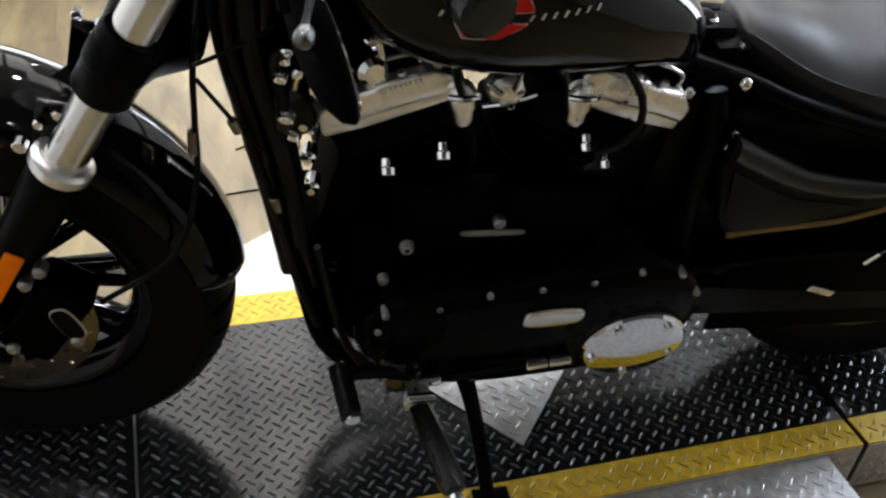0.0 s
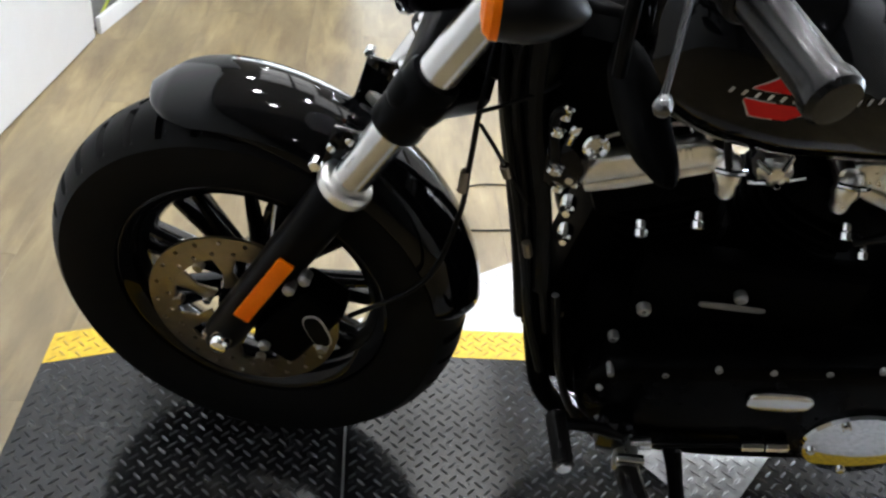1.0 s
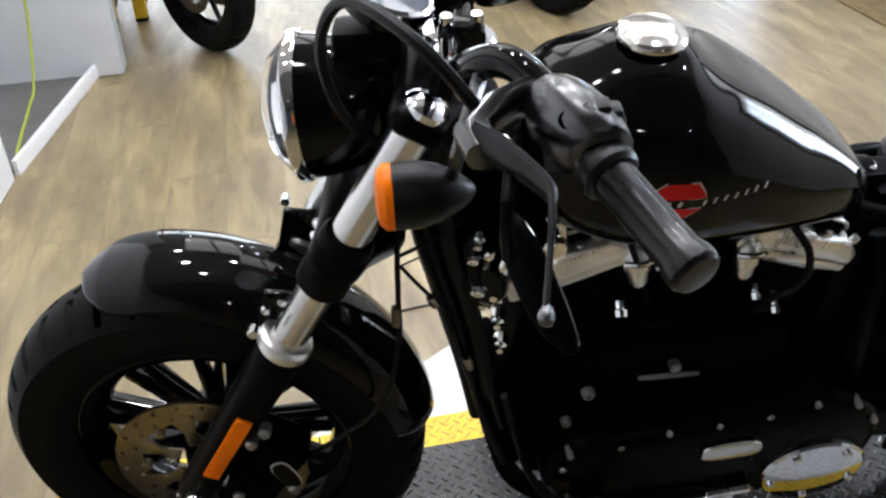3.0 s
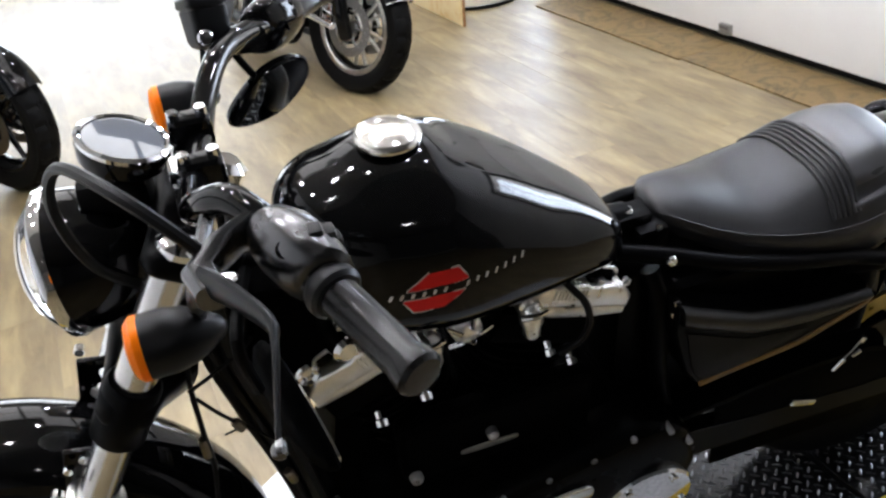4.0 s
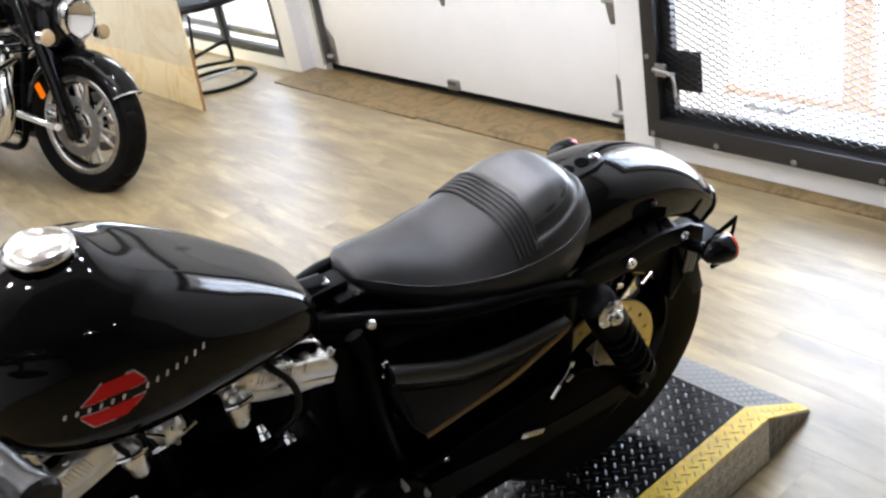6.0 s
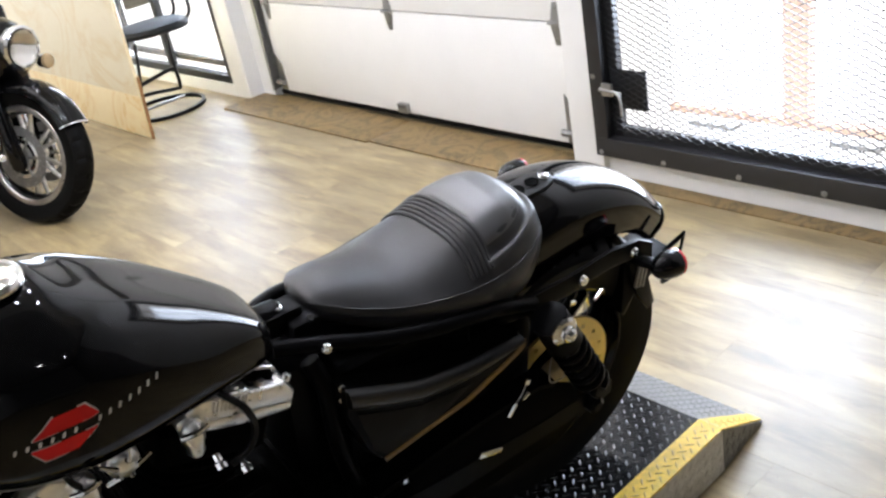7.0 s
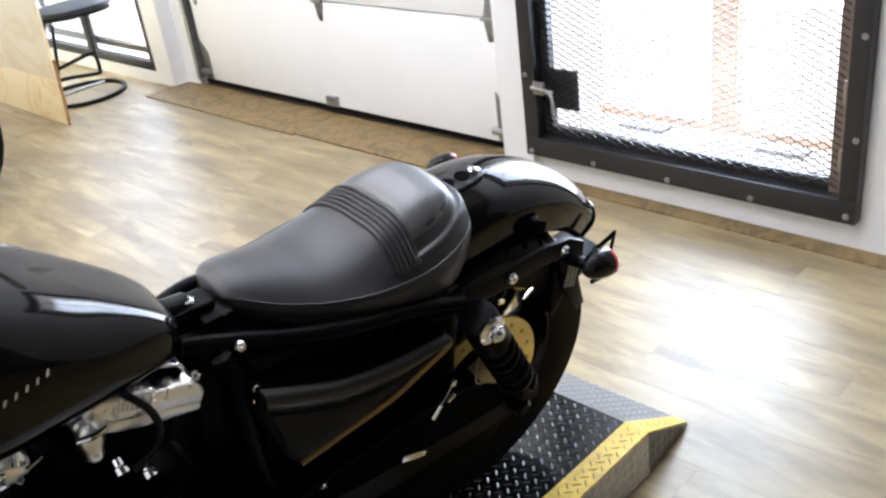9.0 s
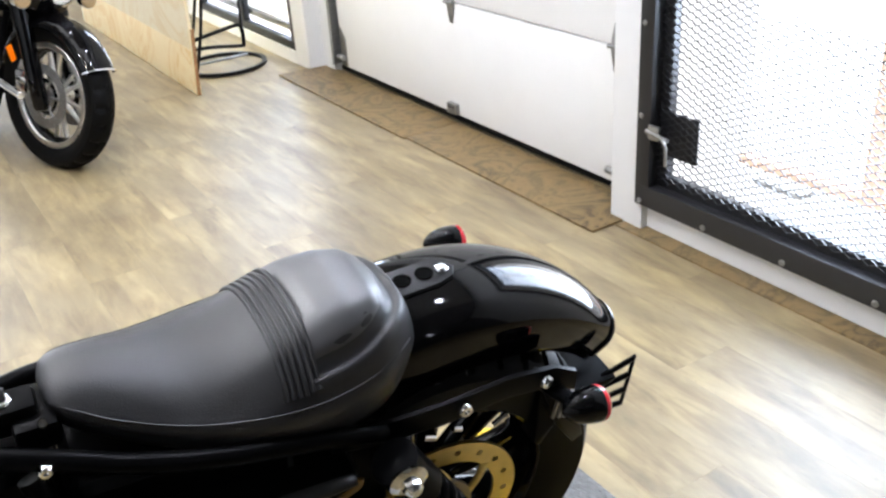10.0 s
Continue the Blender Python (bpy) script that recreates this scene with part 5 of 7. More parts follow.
def seat_top(x, y, w, zc, ze):
    """The padded top: a panel behind the ribs, sunk inside a bolster that follows the rim."""
    b = min(1.0, abs(y) / (w * 0.94))
    z = ze + (zc - ze) * (1 - b ** (2.3 + 1.5 * min(1.0, max(0.0, (x + 0.35) / 0.13))))
    if x > -0.222:
        rho = ((abs(y) / 0.121) ** 2.4 + ((x + 0.222) / 0.168) ** 2.4) ** (1 / 2.4)
        d = (rho - 0.86) * 0.12
        rim = min(1.0, max(0.0, (1.03 - rho) / 0.08))
        z += 0.0085 * rim / (1 + math.exp(-(d - 0.007) / 0.002)) - 0.0105 * math.exp(-(d / 0.0065) ** 2) * min(1.0, (x + 0.222) / 0.012)
    return z


def seat_ring(x, w, zc, ze, zb):
    pts, mid = [], seat_mid(x)
    for b in np.linspace(-1, 1, 61):
        pts.append(V(x, mid + w * b * 0.94, seat_top(x, w * b * 0.94, w, zc, ze)))
    pts.append(V(x, mid + w * 0.965, ze - 0.004))
    pts.append(V(x, mid + w * 1.0, ze - 0.012))
    for k in range(1, 5):
        t = k / 4
        pts.append(V(x, mid + w * (1.0 - 0.10 * t * t), ze - 0.012 + (zb - ze + 0.012) * t))
    pts.append(V(x, mid, zb - 0.002))
    for k in range(4, 0, -1):
        t = k / 4
        pts.append(V(x, mid - w * (1.0 - 0.10 * t * t), ze - 0.012 + (zb - ze + 0.012) * t))
    pts.append(V(x, mid - w * 1.0, ze - 0.012))
    pts.append(V(x, mid - w * 0.965, ze - 0.004))
    return pts


cols = list(zip(*SEAT))


def seat_at(x):
    return [float(np.interp(x, cols[0], c)) for c in cols[1:]]


sp3 = [smooth_path([V(a[0], a[k], a[k + 1]) for a in SEAT], 11) for k in (1, 3)]
sp4 = smooth_path([V(a[0], a[2], a[4]) for a in SEAT], 11)
seat = part("seat", loft([seat_ring(p.x, p.y, c.y, q.y, q.z) for p, q, c in zip(sp3[0], sp3[1], sp4)]), LEATHER, bike, "black vinyl solo seat with ribbed band", smooth=70)


def on_seat(x, y, lift=0.0):
    w, zc, ze, zb = seat_at(x)
    return V(x, seat_mid(x) + y, seat_top(x, y, w, zc, ze) + lift)


# the smoother panel behind the ribs, its ceiling sheen put into a paler base
rows = []
for i in range(19):
    x = -0.221 + 0.1315 * i / 18
    w = 0.121 * max(0.0, 0.79 ** 2.4 - ((x + 0.222) / 0.168) ** 2.4) ** (1 / 2.4)
    rows.append([on_seat(x + (0.006 * (2 - (y / 0.12) ** 2) - 0.05 * y) * (1 - i / 18), y, lift) for y in np.linspace(-w, w, 25) for lift in (0.0018,)]
                + [on_seat(x + (0.006 * (2 - (y / 0.12) ** 2) - 0.05 * y) * (1 - i / 18), y, -0.004) for y in np.linspace(w, -w, 25)])
part("seat_panel", loft(rows), PANELVINYL, seat, "smooth black vinyl panel behind the ribs, toned paler for sheen", smooth=70)
for k in range(6):
    x = -0.266 + k * 0.0082
    w = seat_at(x)[0] * 0.90
    part("rib", tube([on_seat(x + 0.006 * (2 - (y / w) ** 2) - 0.05 * y, y, 0.0012) for y in np.linspace(-w, w, 15)], 0.0034, 8, 3), LEATHER, seat)
for o in (-1, 1):
    part("piping", tube([on_seat(a[0], o * a[1] * 0.952, -0.001) for a in SEAT[1:-2]], 0.0014, 6, 4), LEATHER, seat)

# frame: backbone, rails, down tubes
fr = part("frame", tube([(-1.13, 0, 0.88), (-0.95, 0, 0.83), (-0.75, 0, 0.79), (-0.55, 0, 0.765)], 0.028, 14, 6), SATIN, bike, "satin black tubular frame")
part("head_tube", rod(fork_at(0.79, 0) + V(0.07, 0, 0), fork_at(0.97, 0) + V(0.07, 0, 0), 0.036, seg=20), SATIN, fr)
for o in (-1, 1):
    part("down_tube", tube([(-1.13, o * 0.04, 0.84), (-1.125, o * 0.055, 0.74), (-1.085, o * 0.075, 0.54), (-1.055, o * 0.085, 0.36), (-1.02, o * 0.09, 0.24), (-0.93, o * 0.095, 0.17), (-0.75, o * 0.10, 0.155), (-0.5, o * 0.10, 0.19)], 0.017, 12, 6), WRINKLE, fr)
    part("seat_rail", tube([(-0.585, o * 0.045, 0.752), (-0.52, o * 0.072, 0.744), (-0.44, o * 0.094, 0.720), (-0.34, o * 0.108, 0.694), (-0.22, o * 0.110, 0.664), (-0.13, o * 0.100, 0.622)], 0.013, 12, 6), SATIN, fr)
    part("rear_post", tube([(-0.545, o * 0.07, 0.725), (-0.535, o * 0.09, 0.67), (-0.53, o * 0.095, 0.55), (-0.50, o * 0.10, 0.36), (-0.5, o * 0.10, 0.19)], 0.015, 12, 6), SATIN, fr)
bolt(fr, (-0.527, -0.094, 0.755), (0, -1, 0), 0.008, 0.006)
part("tank_mount", box((-0.553, -0.005, 0.772), (0.07, 0.040, 0.030), bevel=0.008), SATIN, fr, "black tank mounting bracket")
bolt(fr, (-0.553, -0.005, 0.786), (0, -0.1, 1), 0.011, 0.005)
part("seat_tongue", box((-0.525, -0.008, 0.752), (0.05, 0.075, 0.040), bevel=0.010), SATIN, fr)
bolt(fr, (-0.518, -0.040, 0.769), (0, -0.6, 1), 0.006, 0.006)

reg = part("voltage_regulator", box((-1.038, 0.0, 0.36), (0.030, 0.14, 0.22), Euler((0, radians(-11), 0)).to_matrix(), 0.008), WRINKLE, bike, "finned black regulator between the down tubes")
for k in range(7):
    part("fin", box((-1.032 - 0.0045 * k, 0.0, 0.28 + 0.027 * k), (0.034, 0.13, 0.006), Euler((0, radians(-11), 0)).to_matrix(), 0.001), WRINKLE, reg)

# oil tank, battery box, gearbox and inner guard fill the middle
part("oil_tank", box((-0.38, 0.0, 0.57), (0.27, 0.17, 0.24), bevel=0.03, seg=3), SATIN, bike, "black oil tank and battery box")
# added dark mass that hides bright floor between tank and rockers
part("tank_gap_block", box((-0.85, 0.005, 0.772), (0.43, 0.09, 0.050), bevel=0.014), SATIN, bike, "black filler block under the tank")
part("gearbox", box((-0.53, 0.0, 0.33), (0.26, 0.17, 0.28), bevel=0.04, seg=3), WRINKLE, bike, "black gearbox case")
part("inner_guard", box((-0.555, 0.0, 0.60), (0.07, 0.14, 0.24), bevel=0.02), SATIN, bike)
part("inner_fender", arc_shell(FEN, radians(120), radians(205), 16, lambda t: [(0.085 * sin(q), 0.352 - 0.03 * (1 - cos(q))) for q in np.linspace(-pi / 2, pi / 2, 9)], 0.004), SATIN, bike, "black inner fender")

# side cover
CO = [(-0.531, 0.645), (-0.526, 0.692), (-0.46, 0.662), (-0.395, 0.632), (-0.34, 0.617), (-0.288, 0.608), (-0.184, 0.603), (-0.176, 0.590), (-0.182, 0.572), (-0.24, 0.551), (-0.303, 0.530), (-0.40, 0.519), (-0.477, 0.509), (-0.500, 0.540)]
rings = []
mx, mz = -0.40, 0.578
for k, y in ((1.0, -0.088), (1.0, -0.120), (0.985, -0.126), (0.96, -0.129), (0.80, -0.131), (0.5, -0.132), (0.2, -0.132)):
    rings.append([V(mx + (x - mx) * k, y, mz + (z - mz) * k) for x, z in CO])
cover = part("side_cover", loft(rings), SATIN, bike, "satin black triangular side cover")
ridge = []
for x, zt, zl in ((-0.524, 0.697, 0.660), (-0.50, 0.684, 0.645), (-0.46, 0.664, 0.624), (-0.40, 0.634, 0.596), (-0.34, 0.619, 0.585), (-0.29, 0.610, 0.580), (-0.23, 0.606, 0.584), (-0.186, 0.603, 0.590)):
    zm, h = (zt + zl) / 2, (zt - zl) / 2
    ridge.append([V(x, -0.128 - 0.016 * math.cos(q) ** 0.7, zm + h * math.sin(q)) for q in np.linspace(-pi / 2 + 0.001, pi / 2 - 0.001, 9)])
part("cover_ridge", loft(ridge), RIDGECOAT, cover, "rounded satin moulding along the cover", smooth=70)
part("cover_panel", slab([(-0.512, -0.1325, 0.640), (-0.46, -0.1325, 0.612), (-0.40, -0.1325, 0.583), (-0.33, -0.1325, 0.570), (-0.29, -0.1325, 0.562), (-0.37, -0.1325, 0.529), (-0.468, -0.1325, 0.519), (-0.490, -0.1325, 0.545)], (0, -1, 0), 0.0015, 0.0006), PANELGRAIN, cover, "grained black inset panel")
part("cover_edge", tube([(-0.178, -0.129, 0.585), (-0.184, -0.130, 0.571), (-0.24, -0.130, 0.549), (-0.303, -0.130, 0.528), (-0.40, -0.130, 0.517), (-0.472, -0.130, 0.508)], 0.0055, 8, 4, 0.6), plain("brown_edge_trim", (0.16, 0.085, 0.012), 0.33, vary=0.35, scale=90), cover, "worn brown edge")
for p, r in (((-0.522, -0.112, 0.688), 0.0065), ((-0.526, -0.112, 0.667), 0.005)):
    bolt(cover, p, (-0.2, -1, 0.2), r, 0.007)


# engine
CR = V(-0.835, 0, 0.40)
case = part("engine", box((-0.80, 0.0, 0.375), (0.42, 0.21, 0.27), bevel=0.05, seg=4), WRINKLE, bike, "black finned V-twin engine")
for lean in (-22.5, 22.5):
    a = radians(lean)
    ax = V(sin(a), 0, cos(a))
    cx = V(cos(a), 0, -sin(a))
    for k in range(9):
        c = CR + ax * (0.135 + k * 0.0165)
        r = 0.077 + 0.004 * (k % 2)
        part("fin", slab(ellipse(c, cx, V(0, 1, 0), r, r + 0.008, 20, 3.2), ax, 0.005, 0.0), WRINKLE, case, smooth=20)
    part("barrel", rod(CR + ax * 0.09, CR + ax * 0.29, 0.066, seg=24), WRINKLE, case)
    hd = part("cylinder_head", box(CR + ax * 0.315, (0.165, 0.185, 0.055), Euler((0, a, 0)).to_matrix(), 0.012, 2), WRINKLE, case)
    rot = Euler((0, a * 0.9, 0)).to_matrix()
    s = 1 if lean < 0 else -1
    rc = V(-0.976, 0, 0.738) if lean < 0 else V(-0.664, 0, 0.738)
    out = [(-0.084, -0.018), (-0.084, 0.003), (-0.066, 0.021), (0.004, 0.023), (0.010, 0.017), (0.060, 0.021), (0.082, 0.004), (0.082, -0.018)]
    rk = part("rocker_cover", slab([rc + rot @ V(u * -s, -0.098, v) for u, v in out], (0, 1, 0), 0.19, 0.006, 3), CAST, case, "silver cast rocker cover")
    part("rocker_base", slab([rc + rot @ V(u * -s, -0.092, v) for u, v in ((-0.086, -0.034), (-0.086, -0.020), (0.085, -0.020), (0.085, -0.034), (0.03, -0.040), (-0.03, -0.040))], (0, 1, 0), 0.18, 0.004), CAST, rk)
    part("rocker_top", slab([rc + rot @ V(u * -s, -0.080, v) for u, v in ((-0.055, 0.018), (-0.046, 0.040), (0.046, 0.040), (0.056, 0.018))], (0, 1, 0), 0.155, 0.006, 3), WRINKLE, rk, "black upper rocker box")
    part("top_rim", tube([rc + rot @ V(u * -s, -0.079, v) for u, v in ((-0.052, 0.026), (-0.045, 0.039), (0.0, 0.042), (0.045, 0.039), (0.053, 0.026))], 0.0025, 8, 5), CAST, rk)
    for k in range(9):
        part("rocker_rib", box(rc + rot @ V((-0.046 + k * 0.006) * -s, -0.099, 0.008), (0.0028, 0.006, 0.018), rot, 0.001), CAST, rk)
    part("end_boss", lathe(rc + rot @ V(-0.083 * -s, -0.094, -0.012), V(0, -1, 0), [(-0.02, 0.012), (0.004, 0.012), (0.007, 0.008)], 14), CAST, rk)
    for dx in (-0.070, -0.012, 0.028, 0.070):
        b = rc + rot @ V(dx, -0.086, 0.016)
        part("cover_bolt", rod(b, b + rot @ V(0, 0, 0.010), 0.006, seg=10), CAST, rk)
    sp_b = V(-0.887, -0.098, 0.748) if lean < 0 else V(-0.741, -0.098, 0.745)
    part("spark_plug_cap", lathe(sp_b, V(0.12 * s, -0.35, -1), [(-0.014, 0.011), (-0.004, 0.017), (0.016, 0.0165), (0.022, 0.013), (0.034, 0.012), (0.040, 0.007)], 16), CAST, rk, "pale plug boot cover")
    part("boot_clip", tube([sp_b + V(-0.018, -0.012, 0.004), sp_b + V(0, -0.020, 0.008), sp_b + V(0.018, -0.012, 0.004)], 0.004, 8, 4), CHROME, rk)
    if lean > 0:
        part("plug_wire", tube([(-0.705, -0.095, 0.800), (-0.690, -0.112, 0.782), (-0.672, -0.121, 0.755), (-0.664, -0.122, 0.715), (-0.676, -0.118, 0.680), (-0.705, -0.112, 0.660)], 0.0052, 8, 6), CABLE, case)
    else:
        part("plug_wire", tube([(-0.905, -0.10, 0.80), (-0.898, -0.112, 0.775), (-0.890, -0.108, 0.755)], 0.0045, 8, 6), CABLE, case)
# intake between the cylinders
part("intake_cover", lathe((-0.835, -0.085, 0.752), (0, -1, 0.15), [(0, 0.024), (0.02, 0.022), (0.026, 0.016), (0.028, 0.008)], 8), CAST, case, "star-shaped cast intake bracket")
for k in range(5):
    a = 2 * pi * k / 5
    part("bracket_arm", rod((-0.835 + cos(a) * 0.012, -0.118, 0.755 + sin(a) * 0.012), (-0.835 + cos(a) * 0.034, -0.110, 0.755 + sin(a) * 0.030), 0.0042, 0.003, 8), CHROME, case)
part("coil_cap", lathe((-1.005, -0.07, 0.785), (0.25, -1, 0.1), [(0, 0.017), (0.02, 0.019), (0.04, 0.018), (0.046, 0.012)], 18), CHROME, case, "bright round coil cap")
part("regulator", box((-1.005, 0.0, 0.55), (0.06, 0.12, 0.30), Euler((0, radians(10), 0)).to_matrix(), 0.015), WRINKLE, case, "black finned regulator")
for p in ((-1.06, -0.09, 0.66), (-1.065, -0.085, 0.71), (-1.055, -0.09, 0.61)):
    part("sensor", lathe(p, (-0.2, -1, 0.1), [(0, 0.010), (0.02, 0.0095), (0.024, 0.006), (0.030, 0.005)], 10), CHROME, case, "bright oil line fitting")
part("coil_cover", box((-1.055, 0.0, 0.80), (0.11, 0.15, 0.16), Euler((0, radians(10), 0)).to_matrix(), 0.02, 3), WRINKLE, case, "black coil cover")
part("horn", lathe((-1.075, -0.075, 0.72), (-0.4, -1, 0.2), [(0, 0.03), (0.02, 0.034), (0.03, 0.030), (0.033, 0.012)], 20), GLOSS, case)
part("push_cover", box((-0.80, -0.10, 0.545), (0.30, 0.045, 0.12), bevel=0.02, seg=3), WRINKLE, case)
for p in ((-0.904, -0.118, 0.673), (-0.969, -0.118, 0.649), (-0.689, -0.116, 0.648), (-0.721, -0.113, 0.676)):
    b = lathe(V(*p), (0.0, -0.75, -0.6), [(-0.012, 0.006), (-0.002, 0.0065), (0.0, 0.0095), (0.009, 0.009), (0.011, 0.005)], 10)
    part("head_bolt", b, CHROME, case, "bright hexagon head bolt")

# primary cover on the left flank
PC = []
for i in range(40):
    t = 2 * pi * i / 40
    c, s = cos(t), sin(t)
    k = 0.5 + 0.5 * c
    cx, cz, r = (-0.900, 0.352, 0.096) if c < 0 else (-0.602, 0.374, 0.124)
    PC.append((cx + c * r, cz + s * r))
rings = []
mx, mz = -0.755, 0.368
for k, y in ((1.0, -0.10), (1.0, -0.150), (0.985, -0.160), (0.95, -0.168), (0.90, -0.173), (0.7, -0.177), (0.3, -0.179)):
    rings.append([V(mx + (x - mx) * k, y, mz + (z - mz) * (k if k > 0.89 else k * 0.9)) for x, z in PC])
prim = part("primary_cover", loft(rings), plain("semi_gloss_black", (0.0014, 0.0014, 0.0014), 0.26, vary=0.2, spec=0.03), case, "semi-gloss black primary cover")
for x, z in ((-0.886, 0.430), (-0.818, 0.452), (-0.745, 0.460), (-0.672, 0.470), (-0.606, 0.486), (-0.542, 0.475), (-0.505, 0.431), (-0.960, 0.420), (-0.968, 0.385), (-0.955, 0.312), (-0.90, 0.272), (-0.675, 0.283), (-0.497, 0.33)):
    part("cover_bolt", lathe((x, -0.155, z), LEFT, [(0, 0.0052), (0.019, 0.0052), (0.0205, 0.0042), (0.0205, 0.0024), (0.016, 0.002)], 10), GALV, prim)
part("inspection_cover", slab(ellipse((-0.720, -0.176, 0.407), (0.99, 0, 0.06), (0, 0, 1), 0.046, 0.019, 28, 3.2), (0, -1, 0), 0.010, 0.004), POLISHED, prim, "polished oval inspection cover")
DN = V(0, -1, -0.05).normalized()
DU = V(0, -0.05, 1).normalized()
derby = part("derby_cover", lathe((-0.574, -0.1735, 0.320), DN, [(0, 0.081), (0.006, 0.081), (0.010, 0.077), (0.013, 0.060), (0.0155, 0.040), (0.0165, 0.015)], 56), CHROME, prim, "mirror-bright round derby cover")
for k in range(5):
    a = 2 * pi * k / 5 + 0.95
    part("derby_screw", lathe(V(-0.574, -0.1735, 0.320) + DN * 0.010 + V(1, 0, 0) * (cos(a) * 0.066) + DU * (sin(a) * 0.066), DN, [(0, 0.007), (0.006, 0.007), (0.008, 0.004)], 10), CHROME, derby)
emb = part("emblem_bar", slab(ellipse((-0.82, -0.128, 0.535), (1, 0, -0.02), (0, 0, 1), 0.045, 0.0055, 20, 4), (0, -1, 0), 0.003, 0.001), EMBLEM, case, "worn grey emblem bar")
part("emblem_bolt", lathe((-0.815, -0.122, 0.556), (0, -1, 0), [(0, 0.009), (0.012, 0.009), (0.015, 0.006)], 10), GALV, emb)
bolt(case, (-0.935, -0.130, 0.520), (0, -1, 0), 0.010, 0.012, GALV)
bolt(case, (-0.962, -0.130, 0.456), (0, -1, 0), 0.008, 0.012, GALV)
part("oil_filter", rod((-1.0, 0, 0.36), (-1.075, 0, 0.355), 0.04, seg=24), GLOSS, case)

# foot controls and stand
fc = part("footpeg", lathe((-0.905, -0.215, 0.255), (0.22, -1, 0.0), [(0, 0.014), (0.01, 0.019), (0.13, 0.020), (0.145, 0.017), (0.15, 0.006)], 18), GRIPRUBBER, bike, "black rubber footpeg")
part("clevis", box((-0.905, -0.20, 0.262), (0.034, 0.05, 0.036), Euler((0, 0, radians(-12))).to_matrix(), 0.009, 2), CAST, fc, "bright peg clevis")
part("clevis_pin", rod((-0.925, -0.222, 0.285), (-0.885, -0.222, 0.285), 0.008, seg=12), CHROME, fc)
part("peg_tip", rod((-0.875, -0.362, 0.255), (-0.873, -0.372, 0.255), 0.010, seg=12), CHROME, fc)
part("control_bracket", box((-0.93, -0.155, 0.30), (0.05, 0.09, 0.075), bevel=0.014), GLOSS, fc)
lev = part("shift_lever", tube([(-0.92, -0.195, 0.305), (-0.96, -0.20, 0.325), (-1.02, -0.205, 0.332)], 0.009, 10, 6), SATIN, bike, "black shift lever")
part("shift_peg", rod((-1.022, -0.19, 0.333), (-1.012, -0.275, 0.333), 0.0155, seg=16), GRIPRUBBER, lev, "rubber shift peg")
part("peg_cap", rod((-1.012, -0.274, 0.333), (-1.0115, -0.279, 0.333), 0.011, seg=14), CHROME, lev)
rd = part("shift_rod", rod((-0.90, -0.19, 0.275), (-0.70, -0.185, 0.305), 0.0055, seg=10), SATIN, bike, "thin black shift rod")
for x, z in ((-0.725, 0.301), (-0.690, 0.306), (-0.885, 0.277)):
    part("rod_end", rod((x - 0.016, -0.188, z - 0.003), (x + 0.016, -0.188, z + 0.002), 0.0095, seg=10), CHROME, rd)
stand = part("side_stand", tube([(-0.82, -0.11, 0.20), (-0.80, -0.16, 0.16), (-0.785, -0.23, 0.10), (-0.78, -0.275, 0.064)], 0.012, 10, 6), SATIN, bike, "black side stand")
part("stand_foot", box((-0.775, -0.285, 0.066), (0.06, 0.035, 0.008), Euler((radians(-12.5), 0, 0)).to_matrix(), 0.003), SATIN, stand)
part("stand_spring", tube([(-0.80, -0.14, 0.19), (-0.79, -0.17, 0.15), (-0.785, -0.20, 0.13)], 0.007, 8, 4), SATIN, stand)

# headlight
hd = turned("headlight", lathe((-1.20, 0, 0.945), (-1, 0, -0.08), [(-0.035, 0.02), (-0.03, 0.04), (-0.01, 0.062), (0.02, 0.076), (0.05, 0.083), (0.075, 0.086)], 36), GLOSS, bike, "round headlight in a black bowl")
turned("bezel", lathe((-1.275, 0, 0.939), (-1, 0, -0.08), [(0, 0.087), (0.006, 0.090), (0.014, 0.089), (0.018, 0.082), (0.016, 0.078)], 40, caps=False), CHROME, hd, "chrome headlight ring")
turned("lens", lathe((-1.288, 0, 0.938), (-1, 0, -0.08), [(0, 0.081), (0.012, 0.076), (0.026, 0.062), (0.036, 0.040), (0.041, 0.018), (0.042, 0.004)], 36), GLASS, hd, "clear glass lens")
turned("reflector_bowl", lathe((-1.286, 0, 0.938), (1, 0, 0.08), [(0, 0.079), (0.02, 0.065), (0.035, 0.035), (0.038, 0.01)], 32), CHROME, hd)
turned("headlight_bracket", box((-1.20, 0, 1.02), (0.08, 0.05, 0.05), bevel=0.012), SATIN, hd)

# handlebar, risers, gauge
bar_pts = [(-1.028, -0.345, 1.122), (-1.056, -0.285, 1.138), (-1.082, -0.240, 1.148), (-1.106, -0.206, 1.130), (-1.120, -0.15, 1.085), (-1.112, -0.05, 1.052), (-1.092, 0.05, 1.044), (-1.075, 0.11, 1.056), (-1.045, 0.17, 1.072), (-1.0, 0.235, 1.062), (-0.945, 0.305, 1.032)]
hb = part("handlebar", tube(bar_pts, 0.0148, 16, 8), GLOSS, bike, "gloss black handlebar")
